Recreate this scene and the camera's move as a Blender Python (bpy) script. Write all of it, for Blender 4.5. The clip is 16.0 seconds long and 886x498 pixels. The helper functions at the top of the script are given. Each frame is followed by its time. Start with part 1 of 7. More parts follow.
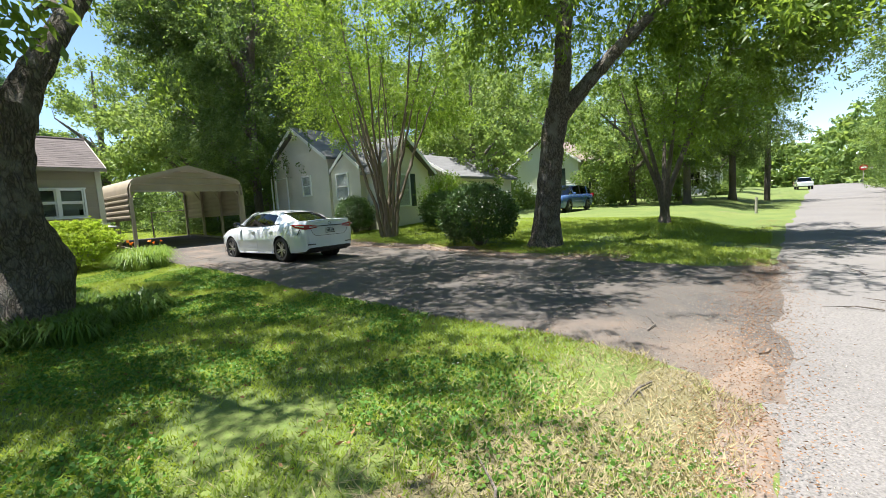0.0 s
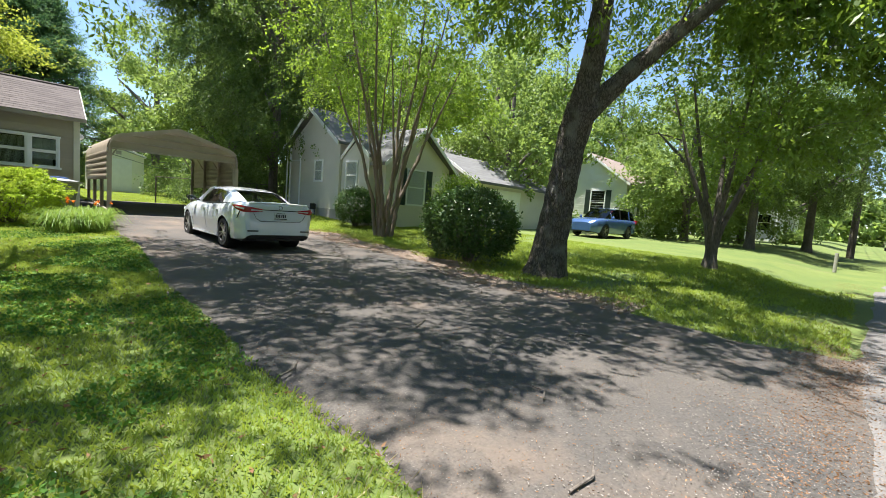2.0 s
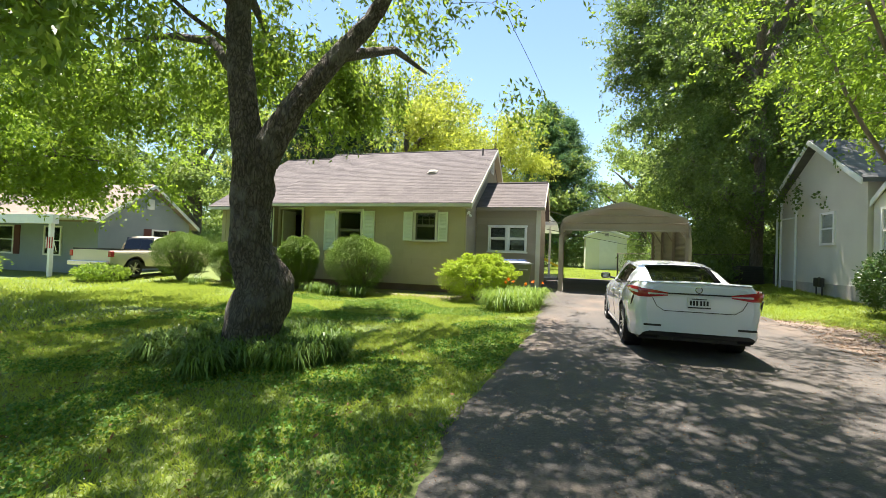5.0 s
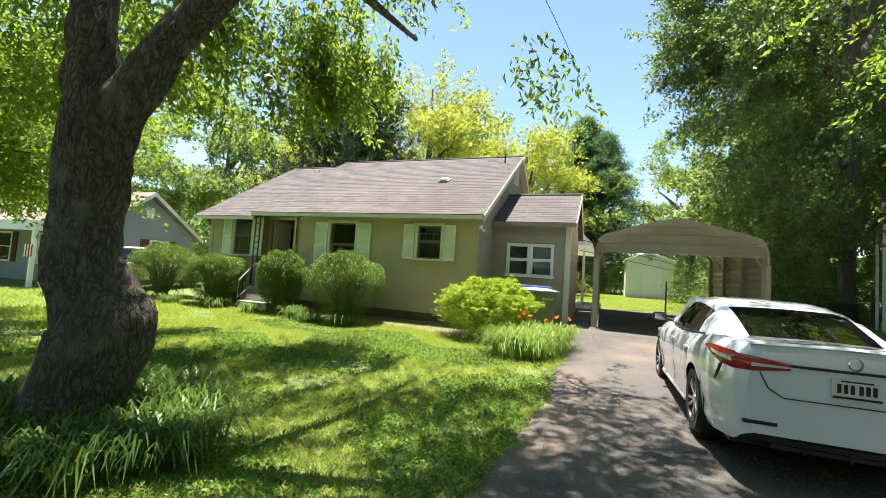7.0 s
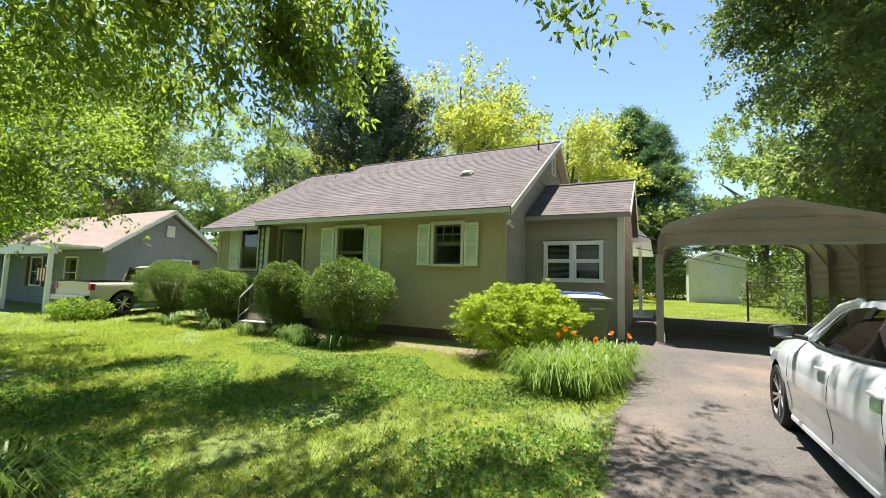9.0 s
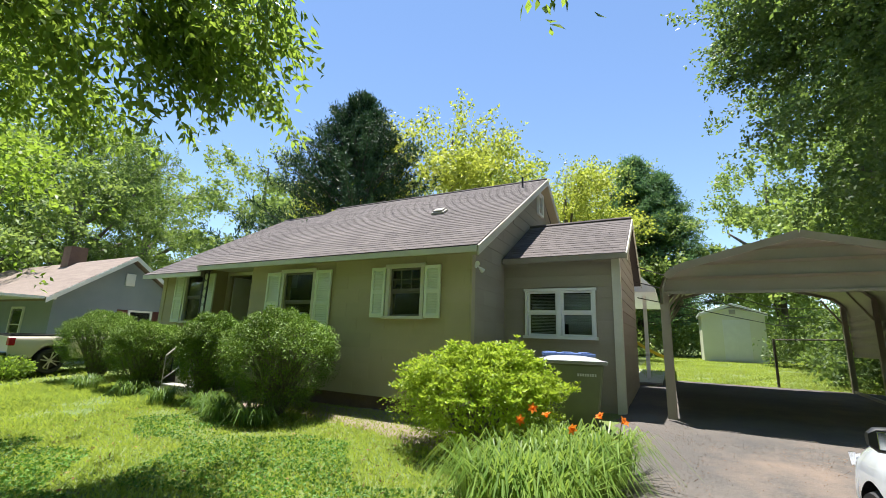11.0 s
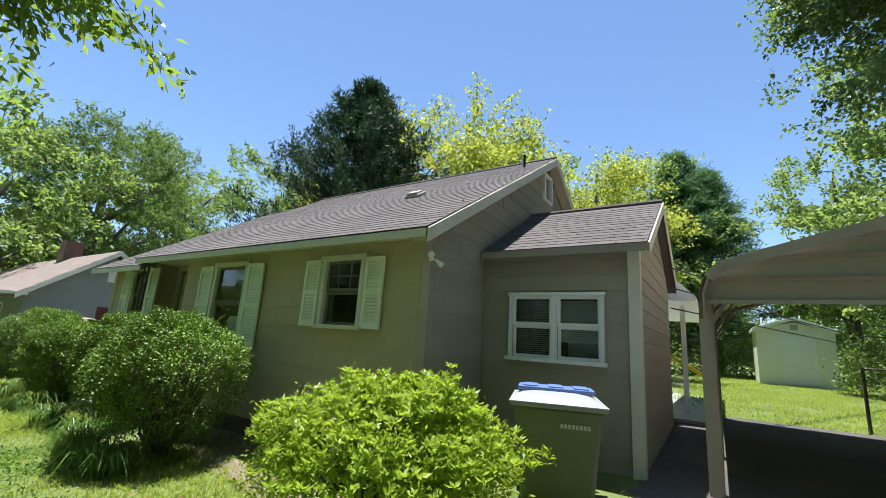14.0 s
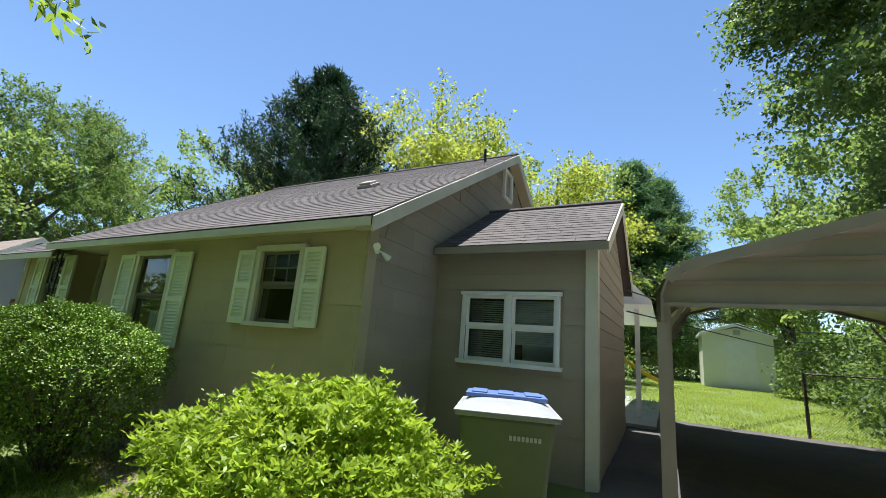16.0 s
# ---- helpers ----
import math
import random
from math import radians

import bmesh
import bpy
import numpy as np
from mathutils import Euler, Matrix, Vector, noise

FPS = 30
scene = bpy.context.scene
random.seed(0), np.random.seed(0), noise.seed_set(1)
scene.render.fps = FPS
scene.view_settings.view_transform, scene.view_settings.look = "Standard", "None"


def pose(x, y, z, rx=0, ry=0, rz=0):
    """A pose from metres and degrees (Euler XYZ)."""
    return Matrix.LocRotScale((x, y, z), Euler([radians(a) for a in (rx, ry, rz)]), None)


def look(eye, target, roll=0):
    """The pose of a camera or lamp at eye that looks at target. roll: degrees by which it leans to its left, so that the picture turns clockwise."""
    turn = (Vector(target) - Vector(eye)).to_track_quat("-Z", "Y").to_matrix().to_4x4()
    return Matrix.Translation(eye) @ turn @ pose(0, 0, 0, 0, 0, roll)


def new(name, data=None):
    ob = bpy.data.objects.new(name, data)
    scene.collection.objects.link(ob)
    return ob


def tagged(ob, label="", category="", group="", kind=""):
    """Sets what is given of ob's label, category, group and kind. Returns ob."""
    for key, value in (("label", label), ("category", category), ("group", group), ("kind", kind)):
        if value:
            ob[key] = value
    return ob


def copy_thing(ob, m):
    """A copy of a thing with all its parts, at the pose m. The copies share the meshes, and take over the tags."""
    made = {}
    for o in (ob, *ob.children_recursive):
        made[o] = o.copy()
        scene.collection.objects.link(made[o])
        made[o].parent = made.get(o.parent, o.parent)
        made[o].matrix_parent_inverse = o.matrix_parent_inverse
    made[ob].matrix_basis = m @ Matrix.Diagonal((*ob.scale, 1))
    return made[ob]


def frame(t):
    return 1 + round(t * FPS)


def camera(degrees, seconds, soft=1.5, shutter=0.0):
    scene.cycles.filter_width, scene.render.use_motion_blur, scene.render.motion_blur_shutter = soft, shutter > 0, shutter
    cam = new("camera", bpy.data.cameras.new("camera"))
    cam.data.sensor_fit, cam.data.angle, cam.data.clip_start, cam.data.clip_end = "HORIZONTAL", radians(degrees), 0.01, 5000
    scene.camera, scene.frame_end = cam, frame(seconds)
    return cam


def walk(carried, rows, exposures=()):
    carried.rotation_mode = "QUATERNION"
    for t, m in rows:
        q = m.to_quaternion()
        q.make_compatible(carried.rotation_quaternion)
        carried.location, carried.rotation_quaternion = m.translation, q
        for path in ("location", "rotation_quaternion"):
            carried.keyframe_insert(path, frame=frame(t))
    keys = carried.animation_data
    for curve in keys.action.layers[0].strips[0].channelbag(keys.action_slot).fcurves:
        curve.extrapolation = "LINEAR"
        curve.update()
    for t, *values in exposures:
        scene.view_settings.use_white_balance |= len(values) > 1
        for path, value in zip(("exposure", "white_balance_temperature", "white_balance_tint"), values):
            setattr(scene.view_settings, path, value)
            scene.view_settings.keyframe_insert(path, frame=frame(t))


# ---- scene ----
cam = camera(92.7, 16.0, 0.5)
PATH = [
    (0, (-0.381, -0.823, 1.606), (1.179, 0.412, 1.403), -3.4),
    (0.5, (0.183, -0.874, 1.615), (1.904, 0.12, 1.391), -2.4),
    (1, (0.882, -0.838, 1.57), (2.591, 0.183, 1.372), -0.7),
    (1.5, (1.566, -0.834, 1.547), (3.141, 0.385, 1.37), 4.3),
    (2, (2.187, -0.695, 1.559), (3.61, 0.7, 1.381), 4.5),
    (2.5, (2.782, -0.504, 1.553), (3.842, 1.182, 1.37), 3.1),
    (3, (3.25, -0.197, 1.539), (3.864, 1.702, 1.404), 3.6),
    (3.5, (3.711, 0.171, 1.559), (3.92, 2.157, 1.458), 4.5),
    (4, (4.017, 0.575, 1.606), (3.908, 2.571, 1.528), 3.3),
    (4.5, (4.186, 1.091, 1.624), (3.886, 3.069, 1.618), 3.1),
    (5, (4.322, 1.595, 1.668), (3.761, 3.514, 1.705), 2.1),
    (5.2, (4.351, 1.791, 1.661), (3.759, 3.701, 1.714), 3.2),
    (7.3, (4.352, 4.228, 1.824), (3.615, 6.083, 1.949), 4.3),
    (7.5, (4.377, 4.385, 1.848), (3.63, 6.236, 1.975), 4.9),
    (8, (4.271, 4.913, 1.765), (3.513, 6.757, 1.912), 5.3),
    (8.5, (4.249, 5.407, 1.731), (3.455, 7.236, 1.888), 1.5),
    (9, (4.159, 5.858, 1.734), (3.247, 7.63, 1.901), 1.8),
    (9.5, (4.14, 6.402, 1.752), (3.211, 8.162, 1.952), 1.9),
    (10, (4.217, 6.889, 1.831), (3.284, 8.637, 2.107), 1.4),
    (10.2, (4.224, 7.044, 1.803), (3.295, 8.781, 2.15), 1.7),
    (12.3, (4.235, 8.771, 1.909), (3.285, 10.474, 2.352), 1.7),
    (12.5, (4.257, 8.979, 1.932), (3.282, 10.669, 2.374), 2.0),
    (13, (4.221, 9.304, 1.918), (3.199, 10.966, 2.359), 3.2),
    (13.5, (4.244, 9.628, 1.993), (3.193, 11.276, 2.417), 4.5),
    (14, (4.267, 9.912, 2.038), (3.19, 11.542, 2.467), 3.9),
    (14.5, (4.219, 10.129, 2.028), (3.146, 11.763, 2.451), 3.7),
    (15, (4.093, 10.259, 2.02), (3.029, 11.896, 2.45), 6.0),
    (15.5, (4.107, 10.294, 2.03), (3.052, 11.937, 2.466), 5.3),
    (16, (4.18, 10.362, 2.059), (3.254, 12.078, 2.503), 4.6),
]
PLAN = 1.165  # true metres for one unit of the plan below
walk(cam, [(t, look(Vector(eye) * PLAN, Vector(target) * PLAN, roll)) for t, eye, target, roll in PATH],
     [(0, 1.5, 6400, 10), (1.5, 1.45, 6400, 10), (3.5, 1.8, 6550, 10), (5, 1.8, 6750, 11), (8, 1.7, 6700, 11), (10, 1.46, 6500, 11), (12.5, 1.2, 6150, 9), (16, 1.13, 6050, 9)])


# ---- light ----
SUN_TO = Vector((-0.15, 0.15, 1.0)).normalized()
sun = new("sun", bpy.data.lights.new("sun", "SUN"))
sun.data.energy, sun.data.angle, sun.data.color = 5.0, radians(0.55), (1.0, 0.955, 0.88)
sun.matrix_world = look(SUN_TO * 60, (0, 0, 0))
world = bpy.data.worlds.new("sky")
scene.world = world
world.use_nodes = True
_nt = world.node_tree
_sky = _nt.nodes.new("ShaderNodeTexSky")
_sky.sky_type, _sky.sun_disc = "NISHITA", False
_sky.sun_elevation = math.asin(SUN_TO.z)
_sky.sun_rotation = math.atan2(SUN_TO.x, SUN_TO.y)
_sky.air_density, _sky.dust_density, _sky.ozone_density = 1.0, 0.0, 2.4
_bg = _nt.nodes["Background"]
_nt.links.new(_sky.outputs[0], _bg.inputs[0])
_bg.inputs[1].default_value = 0.088


# ---- materials ----
def rgb(c):
    return (c[0], c[1], c[2], 1.0)


def surface(name, c1, c2, scale=4.0, fine=40.0, rough=0.8, metal=0.0, bump=0.15, c3=None, fine_mix=0.35,
            stretch=(1, 1, 1), coat=0.0, spots=0.0, spot_colour=(0.1, 0.08, 0.06), island=0.0, spec=0.5, distance=0.01):
    """Two scales of variation, some grain and relief; optional stains and per-piece shifts."""
    m = bpy.data.materials.new(name)
    m.use_nodes = True
    nt = m.node_tree
    b = nt.nodes["Principled BSDF"]
    co = nt.nodes.new("ShaderNodeTexCoord")
    mp = nt.nodes.new("ShaderNodeMapping")
    mp.inputs["Scale"].default_value = stretch
    nt.links.new(co.outputs["Object"], mp.inputs[0])

    def noise_node(sc, det=6.0, ro=0.6):
        n = nt.nodes.new("ShaderNodeTexNoise")
        n.inputs["Scale"].default_value, n.inputs["Detail"].default_value, n.inputs["Roughness"].default_value = sc, det, ro
        nt.links.new(mp.outputs[0], n.inputs["Vector"])
        return n

    def mix(fac, a, bb, kind="MIX"):
        x = nt.nodes.new("ShaderNodeMix")
        x.data_type, x.blend_type = "RGBA", kind
        for sock, val in ((x.inputs[0], fac), (x.inputs[6], a), (x.inputs[7], bb)):
            if hasattr(val, "links"):
                nt.links.new(val, sock)
            elif isinstance(val, tuple):
                sock.default_value = rgb(val)
            else:
                sock.default_value = val
        return x.outputs[2]

    def ramp(sock, lo, hi):
        r = nt.nodes.new("ShaderNodeMapRange")
        r.inputs[1].default_value, r.inputs[2].default_value = lo, hi
        nt.links.new(sock, r.inputs[0])
        return r.outputs[0]

    big, small = noise_node(scale), noise_node(fine, 3.0)
    col = mix(ramp(big.outputs[0], 0.35, 0.65), c1, c2)
    f = ramp(small.outputs[0], 0.3, 0.7)
    dark = tuple(0.55 * k for k in c1) if c3 is None else c3
    fm = nt.nodes.new("ShaderNodeMath")
    fm.operation = "MULTIPLY"
    nt.links.new(f, fm.inputs[0])
    fm.inputs[1].default_value = fine_mix
    col = mix(fm.outputs[0], col, dark)
    if spots:
        s = noise_node(scale * 0.45, 8.0, 0.7)
        col = mix(ramp(s.outputs[0], 0.62 - 0.1 * spots, 0.72), col, spot_colour)
    if island:
        g = nt.nodes.new("ShaderNodeNewGeometry")
        oi = nt.nodes.new("ShaderNodeObjectInfo")
        ad = nt.nodes.new("ShaderNodeMath")
        ad.operation = "ADD"
        nt.links.new(g.outputs["Random Per Island"], ad.inputs[0])
        nt.links.new(oi.outputs["Random"], ad.inputs[1])
        fr = nt.nodes.new("ShaderNodeMath")
        fr.operation = "FRACT"
        nt.links.new(ad.outputs[0], fr.inputs[0])
        hv = nt.nodes.new("ShaderNodeHueSaturation")
        nt.links.new(col, hv.inputs["Color"])
        rr = nt.nodes.new("ShaderNodeMapRange")
        rr.inputs[3].default_value, rr.inputs[4].default_value = 1 - island, 1 + island
        nt.links.new(fr.outputs[0], rr.inputs[0])
        nt.links.new(rr.outputs[0], hv.inputs["Value"])
        col = hv.outputs[0]
    nt.links.new(col, b.inputs["Base Color"])
    b.inputs["Roughness"].default_value, b.inputs["Metallic"].default_value = rough, metal
    b.inputs["Coat Weight"].default_value = coat
    b.inputs["Specular IOR Level"].default_value = spec
    if bump:
        bp = nt.nodes.new("ShaderNodeBump")
        bp.inputs["Strength"].default_value, bp.inputs["Distance"].default_value = bump, distance
        nt.links.new(small.outputs[0], bp.inputs["Height"])
        nt.links.new(bp.outputs[0], b.inputs["Normal"])
    return m


def leaf(name, c1, c2, through_colour, rough=0.5, clear=0.38, spread=0.35, spec=0.28):
    """Leaf blades: every blade its own shade, some light shining through."""
    m = bpy.data.materials.new(name)
    m.use_nodes = True
    nt = m.node_tree
    b = nt.nodes["Principled BSDF"]
    g = nt.nodes.new("ShaderNodeNewGeometry")
    mx = nt.nodes.new("ShaderNodeMix")
    mx.data_type = "RGBA"
    nt.links.new(g.outputs["Random Per Island"], mx.inputs[0])
    mx.inputs[6].default_value, mx.inputs[7].default_value = rgb(c1), rgb(c2)
    co = nt.nodes.new("ShaderNodeTexCoord")
    n = nt.nodes.new("ShaderNodeTexNoise")
    n.inputs["Scale"].default_value = 0.7
    nt.links.new(co.outputs["Object"], n.inputs["Vector"])
    hv = nt.nodes.new("ShaderNodeHueSaturation")
    rr = nt.nodes.new("ShaderNodeMapRange")
    rr.inputs[1].default_value, rr.inputs[2].default_value = 0.3, 0.7
    rr.inputs[3].default_value, rr.inputs[4].default_value = 1 - spread, 1 + spread
    nt.links.new(n.outputs[0], rr.inputs[0])
    nt.links.new(rr.outputs[0], hv.inputs["Value"])
    nt.links.new(mx.outputs[2], hv.inputs["Color"])
    nt.links.new(hv.outputs[0], b.inputs["Base Color"])
    b.inputs["Roughness"].default_value = rough
    b.inputs["Specular IOR Level"].default_value = spec
    t = nt.nodes.new("ShaderNodeBsdfTranslucent")
    t.inputs[0].default_value = rgb(through_colour)
    ms = nt.nodes.new("ShaderNodeMixShader")
    ms.inputs[0].default_value = clear
    nt.links.new(b.outputs[0], ms.inputs[1])
    nt.links.new(t.outputs[0], ms.inputs[2])
    nt.links.new(ms.outputs[0], nt.nodes["Material Output"].inputs[0])
    return m


def glass(name, tint=(0.75, 0.8, 0.8), clear=0.6):
    """Thin pane: part clear, part mirror."""
    m = bpy.data.materials.new(name)
    m.use_nodes = True
    nt = m.node_tree
    nt.nodes.remove(nt.nodes["Principled BSDF"])
    tr, gl, mx, fr = (nt.nodes.new(k) for k in ("ShaderNodeBsdfTransparent", "ShaderNodeBsdfGlossy", "ShaderNodeMixShader", "ShaderNodeLayerWeight"))
    tr.inputs[0].default_value = rgb(tuple(clear * k for k in tint))
    gl.inputs["Roughness"].default_value = 0.01
    fr.inputs[0].default_value = 0.5
    power, gloss = nt.nodes.new("ShaderNodeMath"), nt.nodes.new("ShaderNodeMapRange")
    power.operation = "POWER"
    power.inputs[1].default_value = 4.0
    gloss.inputs[3].default_value, gloss.inputs[4].default_value = 0.04, 0.95
    nt.links.new(fr.outputs["Facing"], power.inputs[0])
    nt.links.new(power.outputs[0], gloss.inputs[0])
    nt.links.new(gloss.outputs[0], mx.inputs[0])
    nt.links.new(tr.outputs[0], mx.inputs[1])
    nt.links.new(gl.outputs[0], mx.inputs[2])
    nt.links.new(mx.outputs[0], nt.nodes["Material Output"].inputs[0])
    return m


M_LAWN = surface("lawn_thatch", (0.085, 0.145, 0.026), (0.14, 0.19, 0.038), 0.8, 30, 0.95, bump=0.6, c3=(0.12, 0.10, 0.05), fine_mix=0.4, spots=0.15, spot_colour=(0.24, 0.19, 0.11), distance=0.03)
M_DRYLAWN = surface("dry_lawn_soil", (0.15, 0.135, 0.065), (0.22, 0.18, 0.11), 2.2, 40, 0.95, bump=0.8, c3=(0.10, 0.10, 0.04), fine_mix=0.6, distance=0.02)
M_ASPHALT = surface("old_driveway_asphalt", (0.082, 0.076, 0.072), (0.14, 0.12, 0.104), 0.9, 55, 0.92, bump=0.7, c3=(0.035, 0.032, 0.03), fine_mix=0.65, spots=1.0, spot_colour=(0.18, 0.135, 0.105), distance=0.012)
M_ROAD = surface("pale_chip_road", (0.185, 0.175, 0.17), (0.225, 0.212, 0.205), 0.5, 60, 0.9, bump=0.7, c3=(0.075, 0.07, 0.066), fine_mix=0.75, distance=0.01)
M_DIRT = surface("leafy_dirt", (0.175, 0.14, 0.115), (0.22, 0.18, 0.15), 2.0, 50, 0.95, bump=0.5, c3=(0.2, 0.12, 0.07), distance=0.015)
M_STUCCO = surface("olive_tan_wall_paint", (0.44, 0.375, 0.25), (0.48, 0.41, 0.28), 1.2, 70, 0.85, bump=0.2, fine_mix=0.12, island=0.04)
M_LAP = surface("grey_tan_siding_paint", (0.33, 0.285, 0.225), (0.37, 0.32, 0.26), 1.5, 60, 0.8, bump=0.15, fine_mix=0.15, stretch=(0.3, 0.3, 2), island=0.06)
M_TRIM = surface("cream_trim_paint", (0.62, 0.59, 0.49), (0.68, 0.65, 0.55), 3, 50, 0.6, bump=0.05, fine_mix=0.08)
M_WHITE = surface("white_paint", (0.78, 0.78, 0.76), (0.83, 0.83, 0.81), 3, 50, 0.55, bump=0.05, fine_mix=0.06)
M_SHUTTER = surface("pale_cream_green_shutter_paint", (0.74, 0.78, 0.62), (0.80, 0.83, 0.68), 3, 50, 0.6, bump=0.05, fine_mix=0.06)
M_SHINGLE = surface("grey_brown_roof_shingle", (0.10, 0.083, 0.08), (0.138, 0.117, 0.11), 1.1, 140, 0.95, bump=0.5, c3=(0.09, 0.08, 0.08), fine_mix=0.5, island=0.17, spots=0.3, spot_colour=(0.13, 0.115, 0.11))
M_BRICK = surface("red_brown_foundation", (0.14, 0.085, 0.06), (0.19, 0.12, 0.085), 3, 50, 0.9, bump=0.3)
M_CONCRETE = surface("worn_concrete", (0.42, 0.39, 0.34), (0.52, 0.48, 0.43), 2.5, 60, 0.9, bump=0.3)
M_CARPORT = surface("tan_painted_steel", (0.33, 0.285, 0.22), (0.37, 0.32, 0.25), 2, 40, 0.45, bump=0.04, fine_mix=0.08)
M_BARK = surface("furrowed_bark", (0.155, 0.13, 0.11), (0.25, 0.215, 0.185), 2.5, 26, 0.95, bump=1.0, c3=(0.04, 0.033, 0.028), fine_mix=0.75, stretch=(1, 1, 0.28), distance=0.05)


def plated_bark(name, ridge, groove, lichen):
    """Old bark: long scaly plates parted by dark cracks, with pale lichen."""
    m = bpy.data.materials.new(name)
    m.use_nodes = True
    nt = m.node_tree
    b = nt.nodes["Principled BSDF"]
    co = nt.nodes.new("ShaderNodeTexCoord")
    mp = nt.nodes.new("ShaderNodeMapping")
    mp.inputs["Scale"].default_value = (1, 1, 0.38)
    nt.links.new(co.outputs["Object"], mp.inputs[0])
    warp = nt.nodes.new("ShaderNodeTexNoise")
    warp.inputs["Scale"].default_value, warp.inputs["Detail"].default_value = 9.0, 4.0
    nt.links.new(mp.outputs[0], warp.inputs["Vector"])
    add = nt.nodes.new("ShaderNodeMix")
    add.data_type = "VECTOR"
    add.inputs[0].default_value = 0.16
    nt.links.new(mp.outputs[0], add.inputs[4])
    nt.links.new(warp.outputs[1], add.inputs[5])
    cell = nt.nodes.new("ShaderNodeTexVoronoi")
    cell.feature = "DISTANCE_TO_EDGE"
    cell.inputs["Scale"].default_value = 24.0
    nt.links.new(add.outputs[1], cell.inputs["Vector"])
    fine = nt.nodes.new("ShaderNodeTexNoise")
    fine.inputs["Scale"].default_value, fine.inputs["Detail"].default_value, fine.inputs["Roughness"].default_value = 38.0, 7.0, 0.72
    nt.links.new(mp.outputs[0], fine.inputs["Vector"])
    big = nt.nodes.new("ShaderNodeTexNoise")
    big.inputs["Scale"].default_value, big.inputs["Detail"].default_value = 3.2, 5.0
    nt.links.new(co.outputs["Object"], big.inputs["Vector"])

    def span(sock, lo, hi):
        r = nt.nodes.new("ShaderNodeMapRange")
        r.inputs[1].default_value, r.inputs[2].default_value = lo, hi
        nt.links.new(sock, r.inputs[0])
        return r.outputs[0]

    def mix(fac, a, c):
        x = nt.nodes.new("ShaderNodeMix")
        x.data_type = "RGBA"
        nt.links.new(fac, x.inputs[0])
        for sock, val in ((x.inputs[6], a), (x.inputs[7], c)):
            if isinstance(val, tuple):
                sock.default_value = rgb(val)
            else:
                nt.links.new(val, sock)
        return x.outputs[2]
    plate = span(cell.outputs[0], 0.0, 0.22)
    mul = nt.nodes.new("ShaderNodeMath")
    mul.operation = "MULTIPLY"
    nt.links.new(plate, mul.inputs[0])
    nt.links.new(span(fine.outputs[0], 0.25, 0.7), mul.inputs[1])
    col = mix(mul.outputs[0], groove, ridge)
    col = mix(span(big.outputs[0], 0.52, 0.72), col, lichen)
    nt.links.new(col, b.inputs["Base Color"])
    b.inputs["Roughness"].default_value = 0.95
    bp = nt.nodes.new("ShaderNodeBump")
    bp.inputs["Strength"].default_value, bp.inputs["Distance"].default_value = 1.0, 0.035
    nt.links.new(mul.outputs[0], bp.inputs["Height"])
    nt.links.new(bp.outputs[0], b.inputs["Normal"])
    return m


M_TRUNK = plated_bark("old_plated_trunk_bark", (0.29, 0.245, 0.205), (0.05, 0.04, 0.033), (0.24, 0.225, 0.20))
M_BARK_SMOOTH = surface("smooth_tan_bark", (0.15, 0.115, 0.085), (0.24, 0.19, 0.145), 3, 20, 0.75, bump=0.3, stretch=(1, 1, 0.25))
# near-black colour holds the darkness of unlit rooms
M_DARKROOM = surface("unlit_room_dark", (0.05, 0.045, 0.04), (0.07, 0.06, 0.05), 2, 20, 0.9, bump=0)
M_BLACK = surface("black_rubber", (0.02, 0.02, 0.02), (0.03, 0.03, 0.03), 8, 60, 0.75, bump=0.1)
M_IRON = surface("black_wrought_iron", (0.02, 0.02, 0.02), (0.035, 0.032, 0.03), 8, 60, 0.5, bump=0.1)
M_GLASS = glass("window_glass", (0.80, 0.84, 0.84), 0.95)
M_CLEARPANE = glass("clear_pane", (0.96, 0.97, 0.97), 0.96)
M_CARGLASS = glass("tinted_car_glass", (0.5, 0.55, 0.55), 0.10)
M_OAKLEAF = leaf("oak_leaf", (0.055, 0.11, 0.024), (0.12, 0.19, 0.04), (0.38, 0.53, 0.065), 0.4, 0.42)
M_MYRTLELEAF = leaf("myrtle_leaf", (0.08, 0.15, 0.022), (0.15, 0.23, 0.035), (0.42, 0.60, 0.06))
M_DARKLEAF = leaf("dark_glossy_leaf", (0.03, 0.07, 0.018), (0.06, 0.11, 0.026), (0.14, 0.26, 0.04), 0.36, 0.18, spec=0.35)
M_BOXLEAF = leaf("boxwood_leaf", (0.055, 0.12, 0.013), (0.24, 0.36, 0.035), (0.16, 0.28, 0.02), 0.5, 0.10)
M_AZALEALEAF = leaf("azalea_leaf", (0.17, 0.26, 0.02), (0.28, 0.38, 0.035), (0.55, 0.70, 0.06), 0.45, 0.35)
M_FARLEAF = leaf("wood_leaf", (0.085, 0.14, 0.045), (0.17, 0.24, 0.07), (0.44, 0.58, 0.12), 0.5, 0.36)
M_SIDELEAF = leaf("grey_green_leaf", (0.042, 0.078, 0.026), (0.125, 0.18, 0.058), (0.28, 0.41, 0.075), 0.5, 0.34)
M_CLOVER = leaf("clover_leaf", (0.05, 0.13, 0.022), (0.11, 0.22, 0.035), (0.20, 0.38, 0.04), 0.6, 0.22)
M_YELLOWLEAF = leaf("yellow_green_leaf", (0.19, 0.25, 0.03), (0.32, 0.36, 0.05), (0.66, 0.72, 0.10), 0.5, 0.35)
